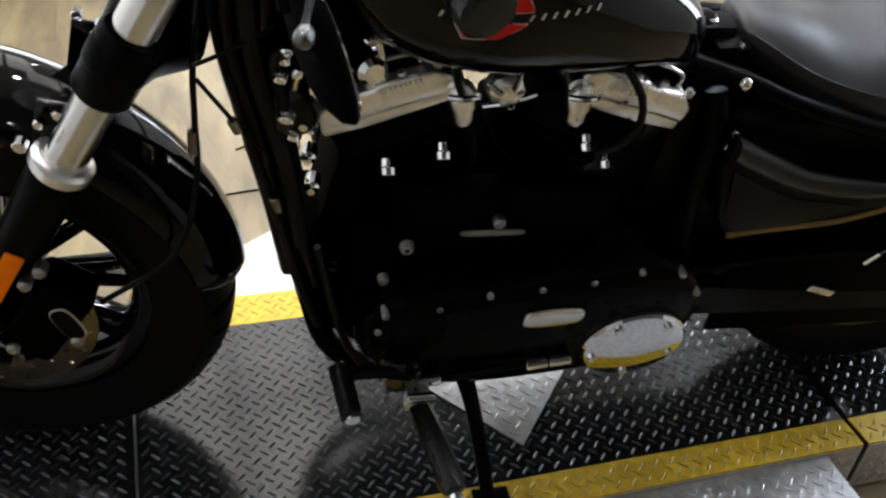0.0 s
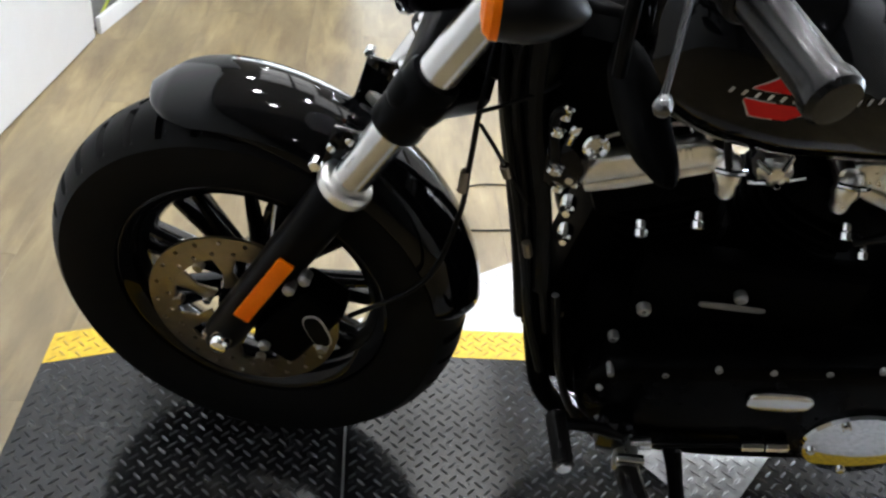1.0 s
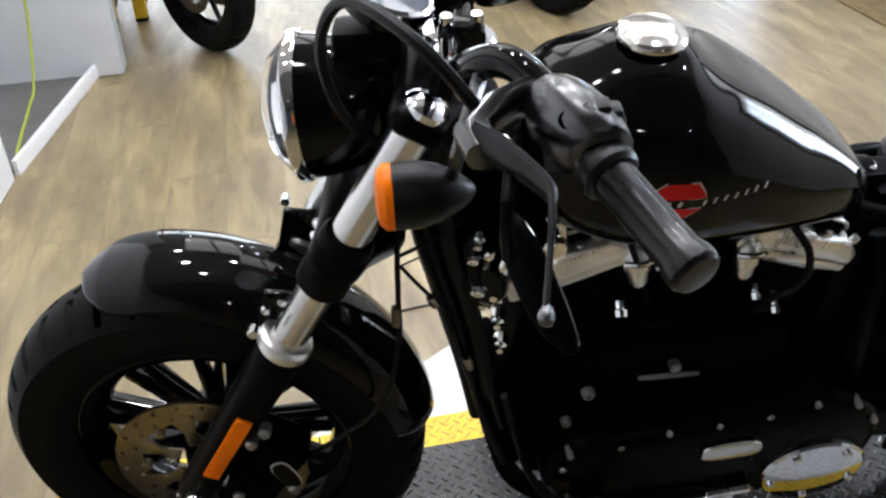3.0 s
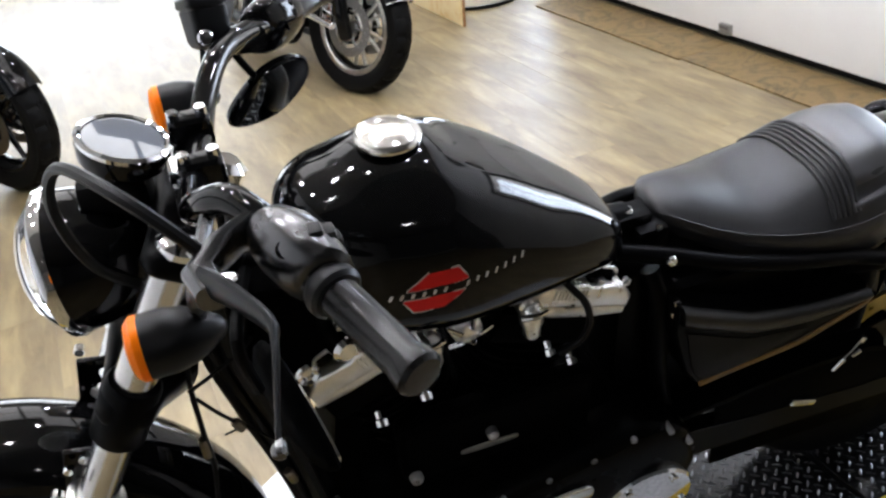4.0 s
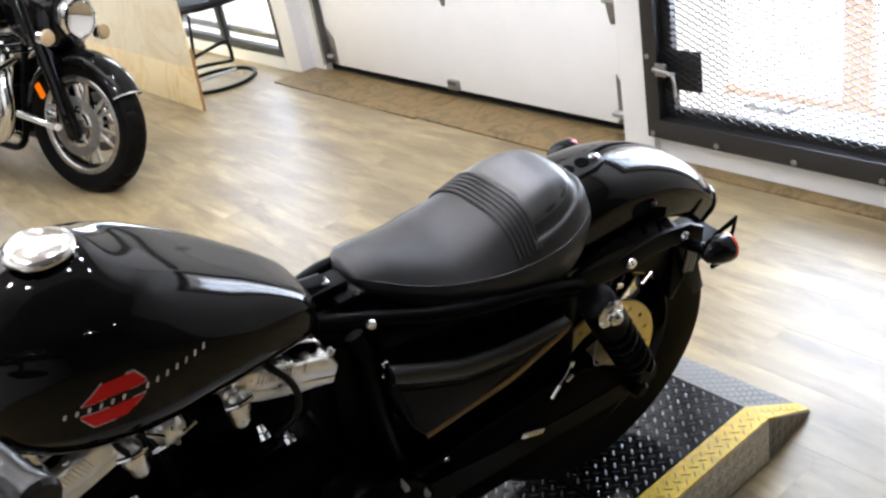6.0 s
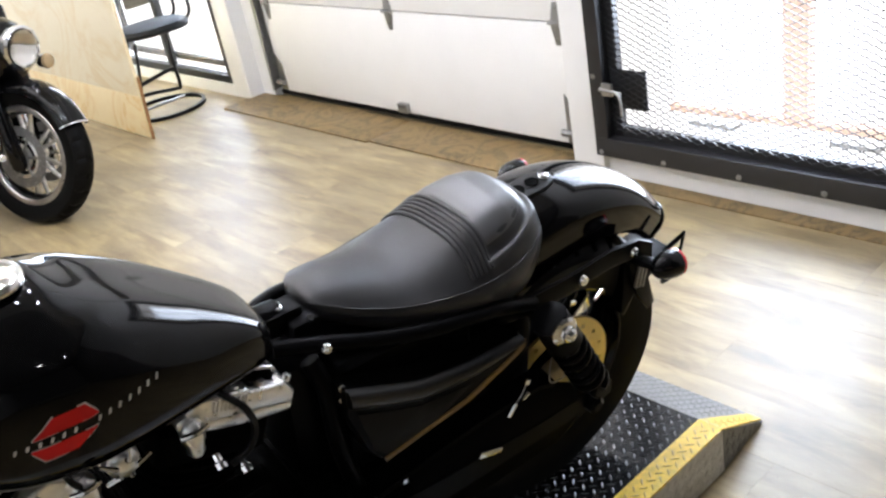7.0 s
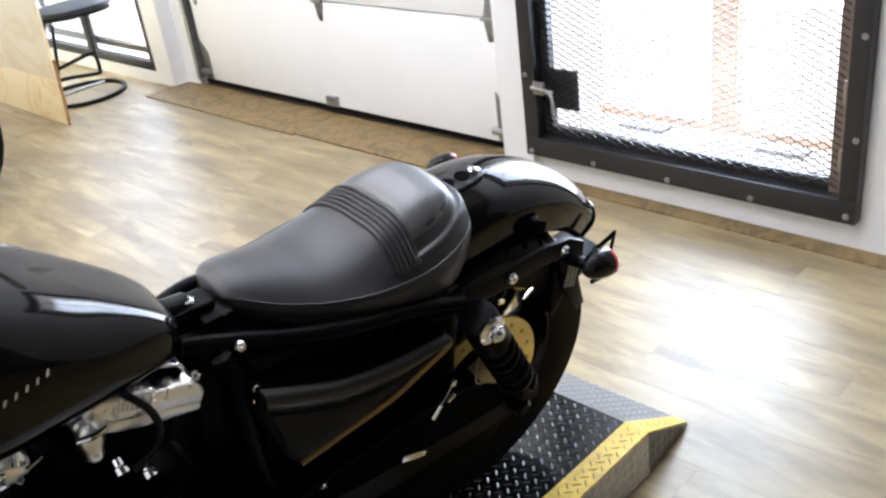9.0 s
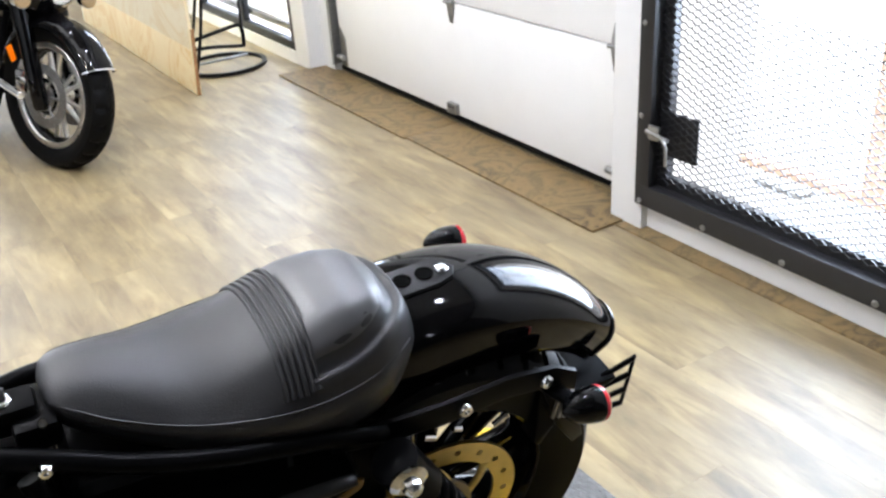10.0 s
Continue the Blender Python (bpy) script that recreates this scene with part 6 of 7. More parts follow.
for y in (-0.045, 0.045):
    rs = part("riser", lathe((-1.115, y, 0.98), (0.08, 0, 1), [(0, 0.024), (0.05, 0.021), (0.060, 0.021)], 20), CHROME, hb)
    part("riser_cap", box((-1.102, y, 1.052), (0.05, 0.032, 0.045), bevel=0.012, seg=3), GLOSS, rs)
    for dx in (-0.016, 0.016):
        part("riser_bolt", rod((-1.102 + dx, y, 1.068), (-1.102 + dx, y, 1.082), 0.007, seg=10), CHROME, rs)
part("clamp_block", box((-1.115, 0, 1.012), (0.05, 0.06, 0.05), bevel=0.008), CHROME, hb, "bright ribbed clamp block")
ga = part("speedometer", lathe((-1.185, 0.0, 1.055), (0.35, 0, 0.94), [(0, 0.03), (0.012, 0.046), (0.028, 0.050), (0.034, 0.049)], 32), GLOSS, bike, "round speedometer with dark glass")
part("gauge_ring", lathe(V(-1.185, 0, 1.055) + V(0.35, 0, 0.94).normalized() * 0.033, (0.35, 0, 0.94), [(0, 0.050), (0.005, 0.051), (0.008, 0.047), (0.006, 0.044)], 36, caps=False), CHROME, ga, "chrome gauge ring")
part("gauge_glass", lathe(V(-1.185, 0, 1.055) + V(0.35, 0, 0.94).normalized() * 0.035, (0.35, 0, 0.94), [(0, 0.045), (0.003, 0.043), (0.005, 0.02)], 32), GAUGEGLASS, ga)

GD = V(0.045, -0.124, -0.010).normalized()
for o in (-1, 1):
    f = lambda p: V(p[0], p[1] * -o, p[2])
    g0 = V(-1.036, -0.336, 1.126)
    d = V(GD.x, GD.y * -o, GD.z)
    p0 = f(g0)
    if o > 0:
        p0, d = V(-0.945, 0.305, 1.032), V(0.10, 0.12, -0.02).normalized()
        f = lambda p: V(p[0] + 0.085, p[1] * -1 - 0.035, p[2] - 0.09)
    grip = part("grip", lathe(p0, d, [(0, 0.0165), (0.004, 0.020), (0.012, 0.020), (0.016, 0.0175), (0.118, 0.0180), (0.124, 0.0205), (0.134, 0.0205), (0.138, 0.017), (0.1385, 0.010)], 24), GRIPRUBBER, hb, "smooth dark rubber grip")
    sw = part("switch_housing", loft([[p0 - d * s + V(u[0], 0, u[1]) for u in (((0.030 if o < 0 else 0.034) * k * cos(t), 0.006 + (0.033 if o < 0 else 0.039) * k * sin(t)) for t in (2 * pi * i / 16 for i in range(16)))] for s, k in ((-0.016, 0.62), (-0.010, 0.90), (0.002, 1.02), (0.025, 1.07), (0.045, 1.02), (0.060, 0.84), (0.068, 0.5))]), GREYMETAL if o < 0 else GLOSS, hb, "rounded switch housing")
    part("switch_collar", lathe(p0 + d * 0.014, d, [(0, 0.022), (0.006, 0.0245), (0.014, 0.0245), (0.018, 0.021)], 20), BLACKPLASTIC, sw)
    part("switch_hole", lathe(p0 - d * 0.012 + V(-0.016, -0.006, 0.029) if o < 0 else p0 - d * 0.040 + V(0.0305, 0, 0.002), (-0.35, -0.5, 0.8) if o < 0 else (1, 0, 0.1), [(0, 0.0078), (0.0012, 0.0078), (0.0010, 0.003)], 14), WRINKLE, sw)
    for k, (dx, dz) in enumerate(((0.010, 0.036), (0.022, 0.028), (0.028, 0.016))):
        part("switch_button", box(p0 - d * (0.010 + 0.004 * k) + V(dx, 0, dz), (0.013, 0.016, 0.011), bevel=0.004), BLACKPLASTIC, sw)
    perch = part("lever_perch", loft([ellipse(p, (1, 0, 0), (0, 0, 1), 0.0155, h * 1.1, 20, 2.8) for p, h in ((f((-1.075, -0.272, 1.138)), 0.018), (f((-1.10, -0.280, 1.135)), 0.016), (f((-1.125, -0.300, 1.128)), 0.013), (f((-1.118, -0.325, 1.122)), 0.012))]), LEVERGREY, hb, "grey metal lever perch")
    lv = part("lever", tube([f((-1.122, -0.31, 1.128)), f((-1.105, -0.345, 1.138)), f((-1.084, -0.395, 1.146)), f((-1.084, -0.415, 1.145)), f((-1.092, -0.45, 1.134)), f((-1.102, -0.490, 1.120))], [0.016, 0.015, 0.011, 0.0062, 0.0050, 0.0046], 12, 8, 0.5), LEVERBLACK, perch, "dark grey hand lever")
    part("lever_ball", lathe(f((-1.100, -0.486, 1.121)), V(-0.25, -0.9 * -o, -0.1), [(0, 0.0045), (0.004, 0.0058), (0.008, 0.0064), (0.012, 0.0052), (0.014, 0.002)], 14), LEVERGREY, lv)
    part("pivot_screw", lathe(f((-1.105, -0.318, 1.128)), (0.1, 0, 1), [(0, 0.009), (0.006, 0.009), (0.008, 0.005)], 12), CHROME, perch)
    if o > 0:
        ru, rv, up = (Euler((radians(-24), radians(8), radians(14))).to_matrix() @ V(*a) for a in ((1, 0, 0), (0, 1, 0), (0, 0, 1)))
        base = V(-1.048, 0.235, 1.062)
        res = part("reservoir", loft([ellipse(base + up * h, ru, rv, 0.027 * k, 0.031 * k, 32, 5.0) for h, k in ((-0.012, 0.45), (-0.006, 0.80), (0.002, 0.92), (0.040, 0.97), (0.0405, 0.92), (0.043, 0.92))]), BLACKPLASTIC, hb, "black brake fluid reservoir")
        part("reservoir_lid", loft([ellipse(base + up * h, ru, rv, 0.0285 * k, 0.0325 * k, 32, 5.0) for h, k in ((0.043, 0.97), (0.045, 1.0), (0.052, 1.0), (0.055, 0.96), (0.056, 0.80), (0.0545, 0.76))]), BLACKPLASTIC, res)
        part("sight_glass", lathe(base + up * 0.004 - ru * 0.014 - rv * 0.024, -rv - ru * 0.15, [(0, 0.010), (0.006, 0.0105), (0.008, 0.008), (0.007, 0.002)], 18), CHROME, res, "bright round sight glass")
    # mirror slung under the bar
    mc = V(-1.0755, -0.374, 1.026) if o < 0 else V(-0.985, 0.25, 0.955)
    stem = part("mirror_stem", tube([f((-1.09, -0.30, 1.12)), mc + V(-0.035, -0.01 * -o, 0.10 if o < 0 else 0.07), mc + (V(-0.03, 0, 0.03) if o < 0 else V(-0.012, 0.012, 0.02))], 0.0055, 10, 6), SATIN, hb, "black mirror stem")
    mn = V(0.93, -0.30 * -o, 0.10).normalized()
    mu = V(0.12, 1.0, 0.05 * o)
    if o < 0:
        mn, mu = V(0.97, 0.23, -0.01).normalized(), V(0.033, -0.140, -0.022)
    if o > 0:
        mn, mu = V(0.42, -0.86, -0.28).normalized(), V(0.55, 0.5, 0.25)
    mu = (mu - mn * mu.dot(mn)).normalized()
    mv = mn.cross(mu)
    taper = lambda ring: [p - mv * (p - mc).dot(mv) * 0.32 * max(0.0, (p - mc).dot(mu) * -o / 0.073) for p in ring]
    body = part("mirror", loft([taper(ellipse(mc - mn * s, mu, mv, 0.073 * k, (0.029 if o < 0 else 0.050) * k, 36, 2.1)) for s, k in ((0.0, 0.97), (0.003, 1.0), (0.010, 0.96), (0.018, 0.75), (0.022, 0.35))]), GLOSS if o > 0 else WRINKLE, hb, "oval under-slung mirror")
    part("mirror_glass", slab(taper(ellipse(mc + mn * 0.0005, mu, mv, 0.067, 0.024 if o < 0 else 0.044, 36, 2.1)), mn, 0.002), MIRROR, body, "mirror glass")
    # front turn signal
    c = f((-1.193, -0.266, 1.036)) if o < 0 else V(-1.13, 0.20, 1.0)
    sg = part("front_signal", lathe(c, (1, 0, 0.0), [(0, 0.0305), (0.024, 0.031), (0.042, 0.027), (0.06, 0.018), (0.072, 0.009), (0.076, 0.003)], 28), BLACKPLASTIC, bike, "bullet-shaped black front turn signal")
    part("lens", lathe(c + V(0.001, 0, 0), (-1, 0, 0), [(0, 0.031), (0.007, 0.0305), (0.013, 0.025), (0.016, 0.011)], 28), ORANGE, sg, "amber lens")
    part("stalk", tube([c + V(0.055, 0, 0.02), c + V(0.06, 0.02 * o, 0.07), V(-1.10, o * 0.20, 1.13)] if o < 0 else [c + V(0.05, 0, 0.015), c + V(0.06, -0.02, 0.035), V(-1.055, 0.155, 1.066)], 0.007, 8, 6), GREYMETAL, sg)

# fittings and lines in front of the cylinders
fit = part("fuel_line", tube([(-1.091, -0.100, 0.808), (-1.101, -0.100, 0.791), (-1.089, -0.100, 0.725), (-1.081, -0.100, 0.697)], 0.007, 10, 6), CABLE, bike, "black line in front of the cylinders")
for c, r, h in (((-1.091, -0.100, 0.808), 0.0085, 0.024), ((-1.080, -0.100, 0.777), 0.007, 0.034), ((-1.096, -0.100, 0.780), 0.0095, 0.014), ((-1.089, -0.100, 0.725), 0.012, 0.016), ((-1.081, -0.100, 0.697), 0.010, 0.018), ((-1.063, -0.100, 0.705), 0.009, 0.014)):
    part("hose_fitting", lathe(Vector(c) - V(0, 0, h / 2), (0.15, -0.2, 1), [(0, r * 0.8), (h * 0.12, r), (h * 0.5, r * 0.85), (h * 0.62, r), (h * 0.9, r), (h, r * 0.7)], 12), CHROME, fit, "bright hose fitting")
eye = part("engine_mount_eye", lathe((-1.049, -0.100, 0.762), (0.1, -1, 0.25), [(0, 0.015), (0.008, 0.016), (0.011, 0.013), (0.008, 0.008), (0.003, 0.006)], 20), CHROME, bike, "polished mount eye")
part("dipstick_tube", tube([(-1.001, -0.100, 0.823), Vector((-1.001, -0.100, 0.823)) + V(0.012, 0, -0.004), (-0.983, -0.100, 0.771)], 0.0055, 10, 6), CHROME, bike, "bright bent tube over the rocker cover")

# cables
for nm, pts, r in (("clutch_cable", [(-1.115, -0.29, 1.135), (-1.165, -0.26, 1.19), (-1.219, -0.165, 1.175), (-1.247, -0.11, 1.095), (-1.233, -0.09, 1.0), (-1.18, -0.05, 0.90), (-1.135, -0.07, 0.80), (-1.09, -0.095, 0.60), (-1.05, -0.11, 0.42)], 0.006),
                   ("brake_hose", [(-1.06, 0.225, 1.06), (-1.075, 0.20, 1.0), (-1.10, 0.13, 0.95), (-1.16, 0.03, 0.88), (-1.185, -0.08, 0.80), (-1.19, -0.10, 0.72), (-1.195, -0.10, 0.62), (-1.23, -0.11, 0.50), (-1.33, -0.12, 0.42)], 0.0038),
                   ("wiring_loom", [(-1.11, -0.05, 1.06), (-1.13, -0.07, 0.95), (-1.125, -0.085, 0.80), (-1.09, -0.095, 0.64), (-1.07, -0.10, 0.50)], 0.012),
                   ("signal_wire", [(-1.19, -0.10, 0.79), (-1.16, -0.10, 0.805), (-1.12, -0.09, 0.82), (-1.10, -0.08, 0.83)], 0.0026),
                   ("horn_wire", [(-1.185, -0.095, 0.77), (-1.165, -0.11, 0.75), (-1.14, -0.10, 0.70), (-1.11, -0.10, 0.655)], 0.0026),
                   ("clutch_cable", [(-1.14, -0.06, 0.93), (-1.150, -0.075, 0.82), (-1.122, -0.088, 0.68), (-1.100, -0.094, 0.56), (-1.078, -0.10, 0.44), (-1.045, -0.12, 0.34)], 0.007),
                   ("wiring_loom", [(-1.15, -0.02, 0.92), (-1.158, -0.04, 0.80), (-1.130, -0.06, 0.66), (-1.105, -0.07, 0.54), (-1.085, -0.08, 0.42)], 0.011),
                   ("throttle_cable", [(-1.15, 0.03, 0.95), (-1.165, -0.055, 0.84), (-1.142, -0.085, 0.72), (-1.112, -0.10, 0.60), (-1.09, -0.10, 0.50)], 0.0055),
                   ("lower_cable", [(-1.05, -0.11, 0.50), (-1.02, -0.13, 0.36), (-0.985, -0.15, 0.28), (-0.93, -0.16, 0.23)], 0.006)):
    part(nm, tube(pts, r, 8, 8), CABLE, bike)
for p, q in (((-1.195, -0.10, 0.665), (-1.194, -0.10, 0.70)), ((-1.15, -0.105, 0.72), (-1.143, -0.103, 0.70)), ((-1.105, -0.112, 0.60), (-1.098, -0.112, 0.575))):
    part("hose_ferrule", rod(p, q, 0.0065, seg=10), STEEL, bike)

# ---- plywood sheets, stool and the parked motorcycles ----
sheet = thing("plywood_sheet", "tall fresh pale plywood sheet standing on edge", "plywood")
part("sheet", box((2.695, 6.95, 0.95), (0.018, 2.53, 1.9), Euler((0, radians(1.5), 0)).to_matrix(), 0.0015), PLY, sheet)
low_sheet = thing("plywood_offcut", "low pale plywood offcut leaning against a taller sheet", "plywood")
part("sheet", box((2.672, 6.9, 0.182), (0.018, 2.46, 0.36), Euler((0, radians(4.0), 0)).to_matrix(), 0.0015), PLYLOW, low_sheet)
part("edge_face", box((2.672, 5.668, 0.182), (0.0185, 0.003, 0.36), Euler((0, radians(4.0), 0)).to_matrix()), PLYEDGE, low_sheet, "brown layered edge")

stool = thing("stool", "black counter stool with a round hoop base", "stool")
SX, SYY = 2.995, 6.15
hoop = [[V(SX + (0.24 + dr) * cos(t), SYY + (0.24 + dr) * sin(t), z) for dr, z in ((-0.011, 0.002), (0.011, 0.002), (0.012, 0.022), (-0.011, 0.022))] for t in np.linspace(0, 2 * pi, 49)]
part("base_ring", loft(hoop, caps=False), BLACKPLASTIC, stool)
part("cross_bar", rod((SX - 0.20, SYY + 0.10, 0.012), (SX + 0.20, SYY + 0.12, 0.012), 0.008, seg=10), GALV, stool, "thin grey bar across the hoop")
for a in (2.4, 3.6):
    part("leg", tube([(SX + 0.235 * cos(a), SYY + 0.235 * sin(a), 0.02), (SX + 0.16 * cos(a), SYY + 0.18 * sin(a), 0.22), (SX + 0.10 * cos(a), SYY + 0.12 * sin(a), 0.455)], 0.010, 10, 4), BLACKPLASTIC, stool)
part("leg", tube([(3.165, 6.2, 0.465), (3.160, 6.2, 0.33), (3.152, 6.2, 0.19)], 0.010, 10, 4), BLACKPLASTIC, stool)
part("footrest", tube([(2.80, 6.20, 0.165), (2.96, 6.2, 0.192), (3.12, 6.2, 0.215), (3.152, 6.2, 0.19), (3.152, 6.2, 0.10), (3.13, 6.2, 0.088), (2.96, 6.2, 0.112), (2.80, 6.2, 0.12)], 0.012, 10, 5), BLACKPLASTIC, stool)
part("seat", loft([ellipse((3.08, 6.2, z), (1, 0, 0), (0, 1, 0), r * 1.15, r, 28, 2.6) for z, r in ((0.462, 0.15), (0.470, 0.19), (0.495, 0.20), (0.516, 0.185), (0.524, 0.14))]), VINYL, stool, "black padded seat")
part("backrest", loft([ellipse((3.285, 6.2, z), (1, 0, 0), (0, 1, 0), 0.024, r, 20, 3) for z, r in ((0.655, 0.12), (0.67, 0.15), (0.83, 0.17), (0.90, 0.16), (0.92, 0.12))]), VINYL, stool, "black padded backrest")
for y in (-0.10, 0.10):
    part("back_post", tube([(3.16, 6.2 + y, 0.485), (3.27, 6.2 + y, 0.50), (3.315, 6.2 + y, 0.56), (3.30, 6.2 + y, 0.70)], 0.011, 8, 5), BLACKPLASTIC, stool)

lad = thing("ladder", "orange fibreglass stepladder with yellow feet", "ladder")
for x in (-0.33, -0.18):
    part("rail", box((x, 5.66, 0.85), (0.03, 0.07, 1.62), Euler((radians(6), 0, 0)).to_matrix(), 0.005), LADDER if x > -0.3 else GALV, lad)
    part("foot", box((x - 0.01, 5.585, 0.09), (0.065, 0.05, 0.15), bevel=0.010), YELLOWPLASTIC, lad, "yellow plastic ladder foot")
    part("foot_pad", box((x - 0.01, 5.585, 0.012), (0.06, 0.045, 0.024), bevel=0.004), RUBBER, lad)
for z in (0.3, 0.6, 0.9, 1.2):
    part("step", box((-0.255, 5.63 - z * 0.1 + 0.09, z), (0.13, 0.06, 0.02), bevel=0.004), GALV, lad)


def parked(name, label, m, chrome, r=0.33, w=0.12, steer=0.0):
    """A parked cruiser, built at its front contact point with the nose to +x."""
    b = thing(name, label, "motorcycle", m, "parked motorcycles")
    met = CHROME if chrome else SATIN
    rim_m = CAST if chrome else GLOSS
    for x, nm in ((0.0, "front_wheel"), (-1.55, "rear_wheel")):
        c = V(x, 0, r)
        wh = part(nm, lathe(c, (0, 1, 0), [(-0.06, 0.015), (-0.06, 0.035), (-0.03, 0.045), (0.03, 0.045), (0.06, 0.035), (0.06, 0.015)], 20), rim_m, b)
        part("tyre", tyre_mesh(c, r, w if x == 0 else w * 1.3, 120, 24), RUBBER, wh, "black tyre")
        part("rim", rim_mesh(c, r - 0.105, 0.085), GLOSS, wh)
        if chrome:
            for o in (-1, 1):
                part("rim_edge", lathe(c + V(0, o * 0.041, 0), (0, o, 0), [(0, r - 0.122), (0.004, r - 0.118), (0.005, r - 0.098), (0.0, r - 0.093), (-0.008, r - 0.098), (-0.008, r - 0.118), (0, r - 0.122)], 72, caps=False), CAST, wh, "bright machined rim edge")
        n = 12 if chrome else 7
        sm = part("spoke", spoke_mesh(0.038, r - 0.135, 0.020 if chrome else 0.034, 0.011 if chrome else 0.020, 0.026, 0.02, 0.016 if chrome else 0.0), rim_m, wh)
        sm.matrix_basis = Matrix.Translation(c)
        for k in range(1, n):
            share("spoke", sm.data, wh, Matrix.Translation(c) @ Matrix.Rotation(2 * pi * k / n + (0.16 if k % 2 and chrome else 0), 4, "Y"))
        for o in (-1, 1):
            part("brake_disc", ring_plate(c + V(0, o * 0.068, 0), (0, 1, 0), 0.098, 0.142, 0.004, 2, 32, 0.004), GALV if chrome else STEEL, wh, "drilled brake disc")
            part("disc_carrier", lathe(c + V(0, o * 0.066, 0), (0, 1, 0), [(-0.003, 0.064), (-0.003, 0.082), (0.003, 0.082), (0.003, 0.064), (-0.003, 0.064)], 24, caps=False), CHROME if chrome else STEEL, wh)
            for k in range(6):
                a = 2 * pi * k / 6
                part("disc_tab", rod(c + V(cos(a) * 0.04, o * 0.066, sin(a) * 0.04), c + V(cos(a) * 0.104, o * 0.066, sin(a) * 0.104), 0.007, seg=8), GALV, wh)
    fd = V(-0.5, 0, 0.866) if not chrome else V(-0.30, 0, 0.954)
    for o in (-1, 1):
        lg = part("fork_leg", lathe(V(0.015, o * 0.095, r - 0.06), fd, [(0, 0.024), (0.02, 0.036), (0.34, 0.037), (0.36, 0.042), (0.75, 0.042), (0.78, 0.026)], 18), GLOSS, b, "black fork leg")
        part("reflector", box(V(-0.135 if chrome else -0.075, o * 0.131, r + 0.17), (0.034, 0.008, 0.07), Euler((0, radians(-30), 0)).to_matrix(), 0.002), ORANGE, lg, "amber reflector")
        part("caliper", box(V(-0.115, o * 0.085, r + 0.05), (0.07, 0.05, 0.10), bevel=0.012), met if chrome else SATIN, lg)
        sg = part("turn_signal", lathe(V(-0.26 if not chrome else -0.06, o * (0.22 if not chrome else 0.165), 0.80 if not chrome else 0.745), (1, 0, 0), [(0, 0.012), (0.02, 0.032), (0.06, 0.038)], 16), met, b)
        part("lens", lathe(V(-0.20 if not chrome else 0.0, o * (0.22 if not chrome else 0.165), 0.80 if not chrome else 0.745), (1, 0, 0), [(0, 0.037), (0.012, 0.033), (0.018, 0.015)], 16), AMBERCLEAR if chrome else ORANGE, sg)
        part("handlebar", tube([(-0.52, 0, 1.02), (-0.55, o * 0.12, 1.07), (-0.64, o * 0.30, 1.10), (-0.78, o * 0.40, 1.04)], 0.0135, 10, 6), met, b)
        part("grip", rod((-0.72, o * 0.37, 1.065), (-0.82, o * 0.42, 1.025), 0.019, seg=14), GRIPRUBBER, b)
        part("mirror", loft([ellipse((-0.62 - s, o * 0.36, 1.22), (0, 1, 0), (0, 0, 1), 0.07 * k, 0.045 * k, 18, 2.6) for s, k in ((0, 1), (-0.01, 0.95), (-0.025, 0.5))]), met, b)
        part("footpeg", rod((-0.60, o * 0.16, 0.30), (-0.60, o * 0.33, 0.30), 0.018, seg=14), met if chrome else GRIPRUBBER, b)
    if chrome:
        part("highway_peg", rod((-0.24, -0.19, 0.385), (0.11, -0.165, 0.355), 0.017, seg=16), CHROME, b, "chrome highway peg")
        part("highway_peg", rod((-0.22, 0.16, 0.40), (-0.10, 0.30, 0.34), 0.020, seg=16), CHROME, b, "chrome highway peg")
    fs = lambda t: [((w / 2 + 0.022) * sin(q), r + 0.024 - 0.055 * (1 - cos(q))) for q in np.linspace(-pi / 2, pi / 2, 13)]
    ff = part("front_fender", arc_shell((0, 0, r), radians(28), radians(165), 24, fs, 0.004), GLOSS, b, "black front fender")
    if chrome:
        part("fender_tip", arc_shell((0, 0, r), radians(27.6), radians(28.6), 2, lambda t: [(a * 1.02, q + 0.003) for a, q in fs(t)], 0.006), CHROME, ff, "chrome fender tip")
    hx = 0.28 if chrome else 0.0
    hz = -0.06 if chrome else 0.0
    hl = part("headlight", lathe((-0.30 + hx, 0, 0.88 + hz), (1, 0, -0.08), [(-0.09, 0.03), (-0.05, 0.075), (0.0, 0.095), (0.04, 0.10)], 28), met, b)
    part("bezel", lathe((-0.26 + hx, 0, 0.877 + hz), (1, 0, -0.08), [(0, 0.101), (0.012, 0.102), (0.018, 0.09)], 28, caps=False), CHROME, hl)
    part("lens", lathe((-0.25 + hx, 0, 0.876 + hz), (1, 0, -0.08), [(0, 0.09), (0.012, 0.08), (0.022, 0.04), (0.024, 0.01)], 28), GLASS, hl)
    if chrome:
        part("nacelle", loft([ellipse((x, 0, z), (0, 1, 0), (0, 0, 1), a, h, 24, 2.4) for x, z, a, h in ((-0.02, 0.80, 0.10, 0.11), (-0.06, 0.80, 0.13, 0.14), (-0.20, 0.82, 0.13, 0.17), (-0.34, 0.84, 0.09, 0.12))]), GLOSS, hl, "black headlight nacelle", smooth=60)
    part("reflector_bowl", lathe((-0.252 + hx, 0, 0.876 + hz), (-1, 0, 0.08), [(0, 0.089), (0.03, 0.06), (0.04, 0.01)], 24), CHROME, hl)
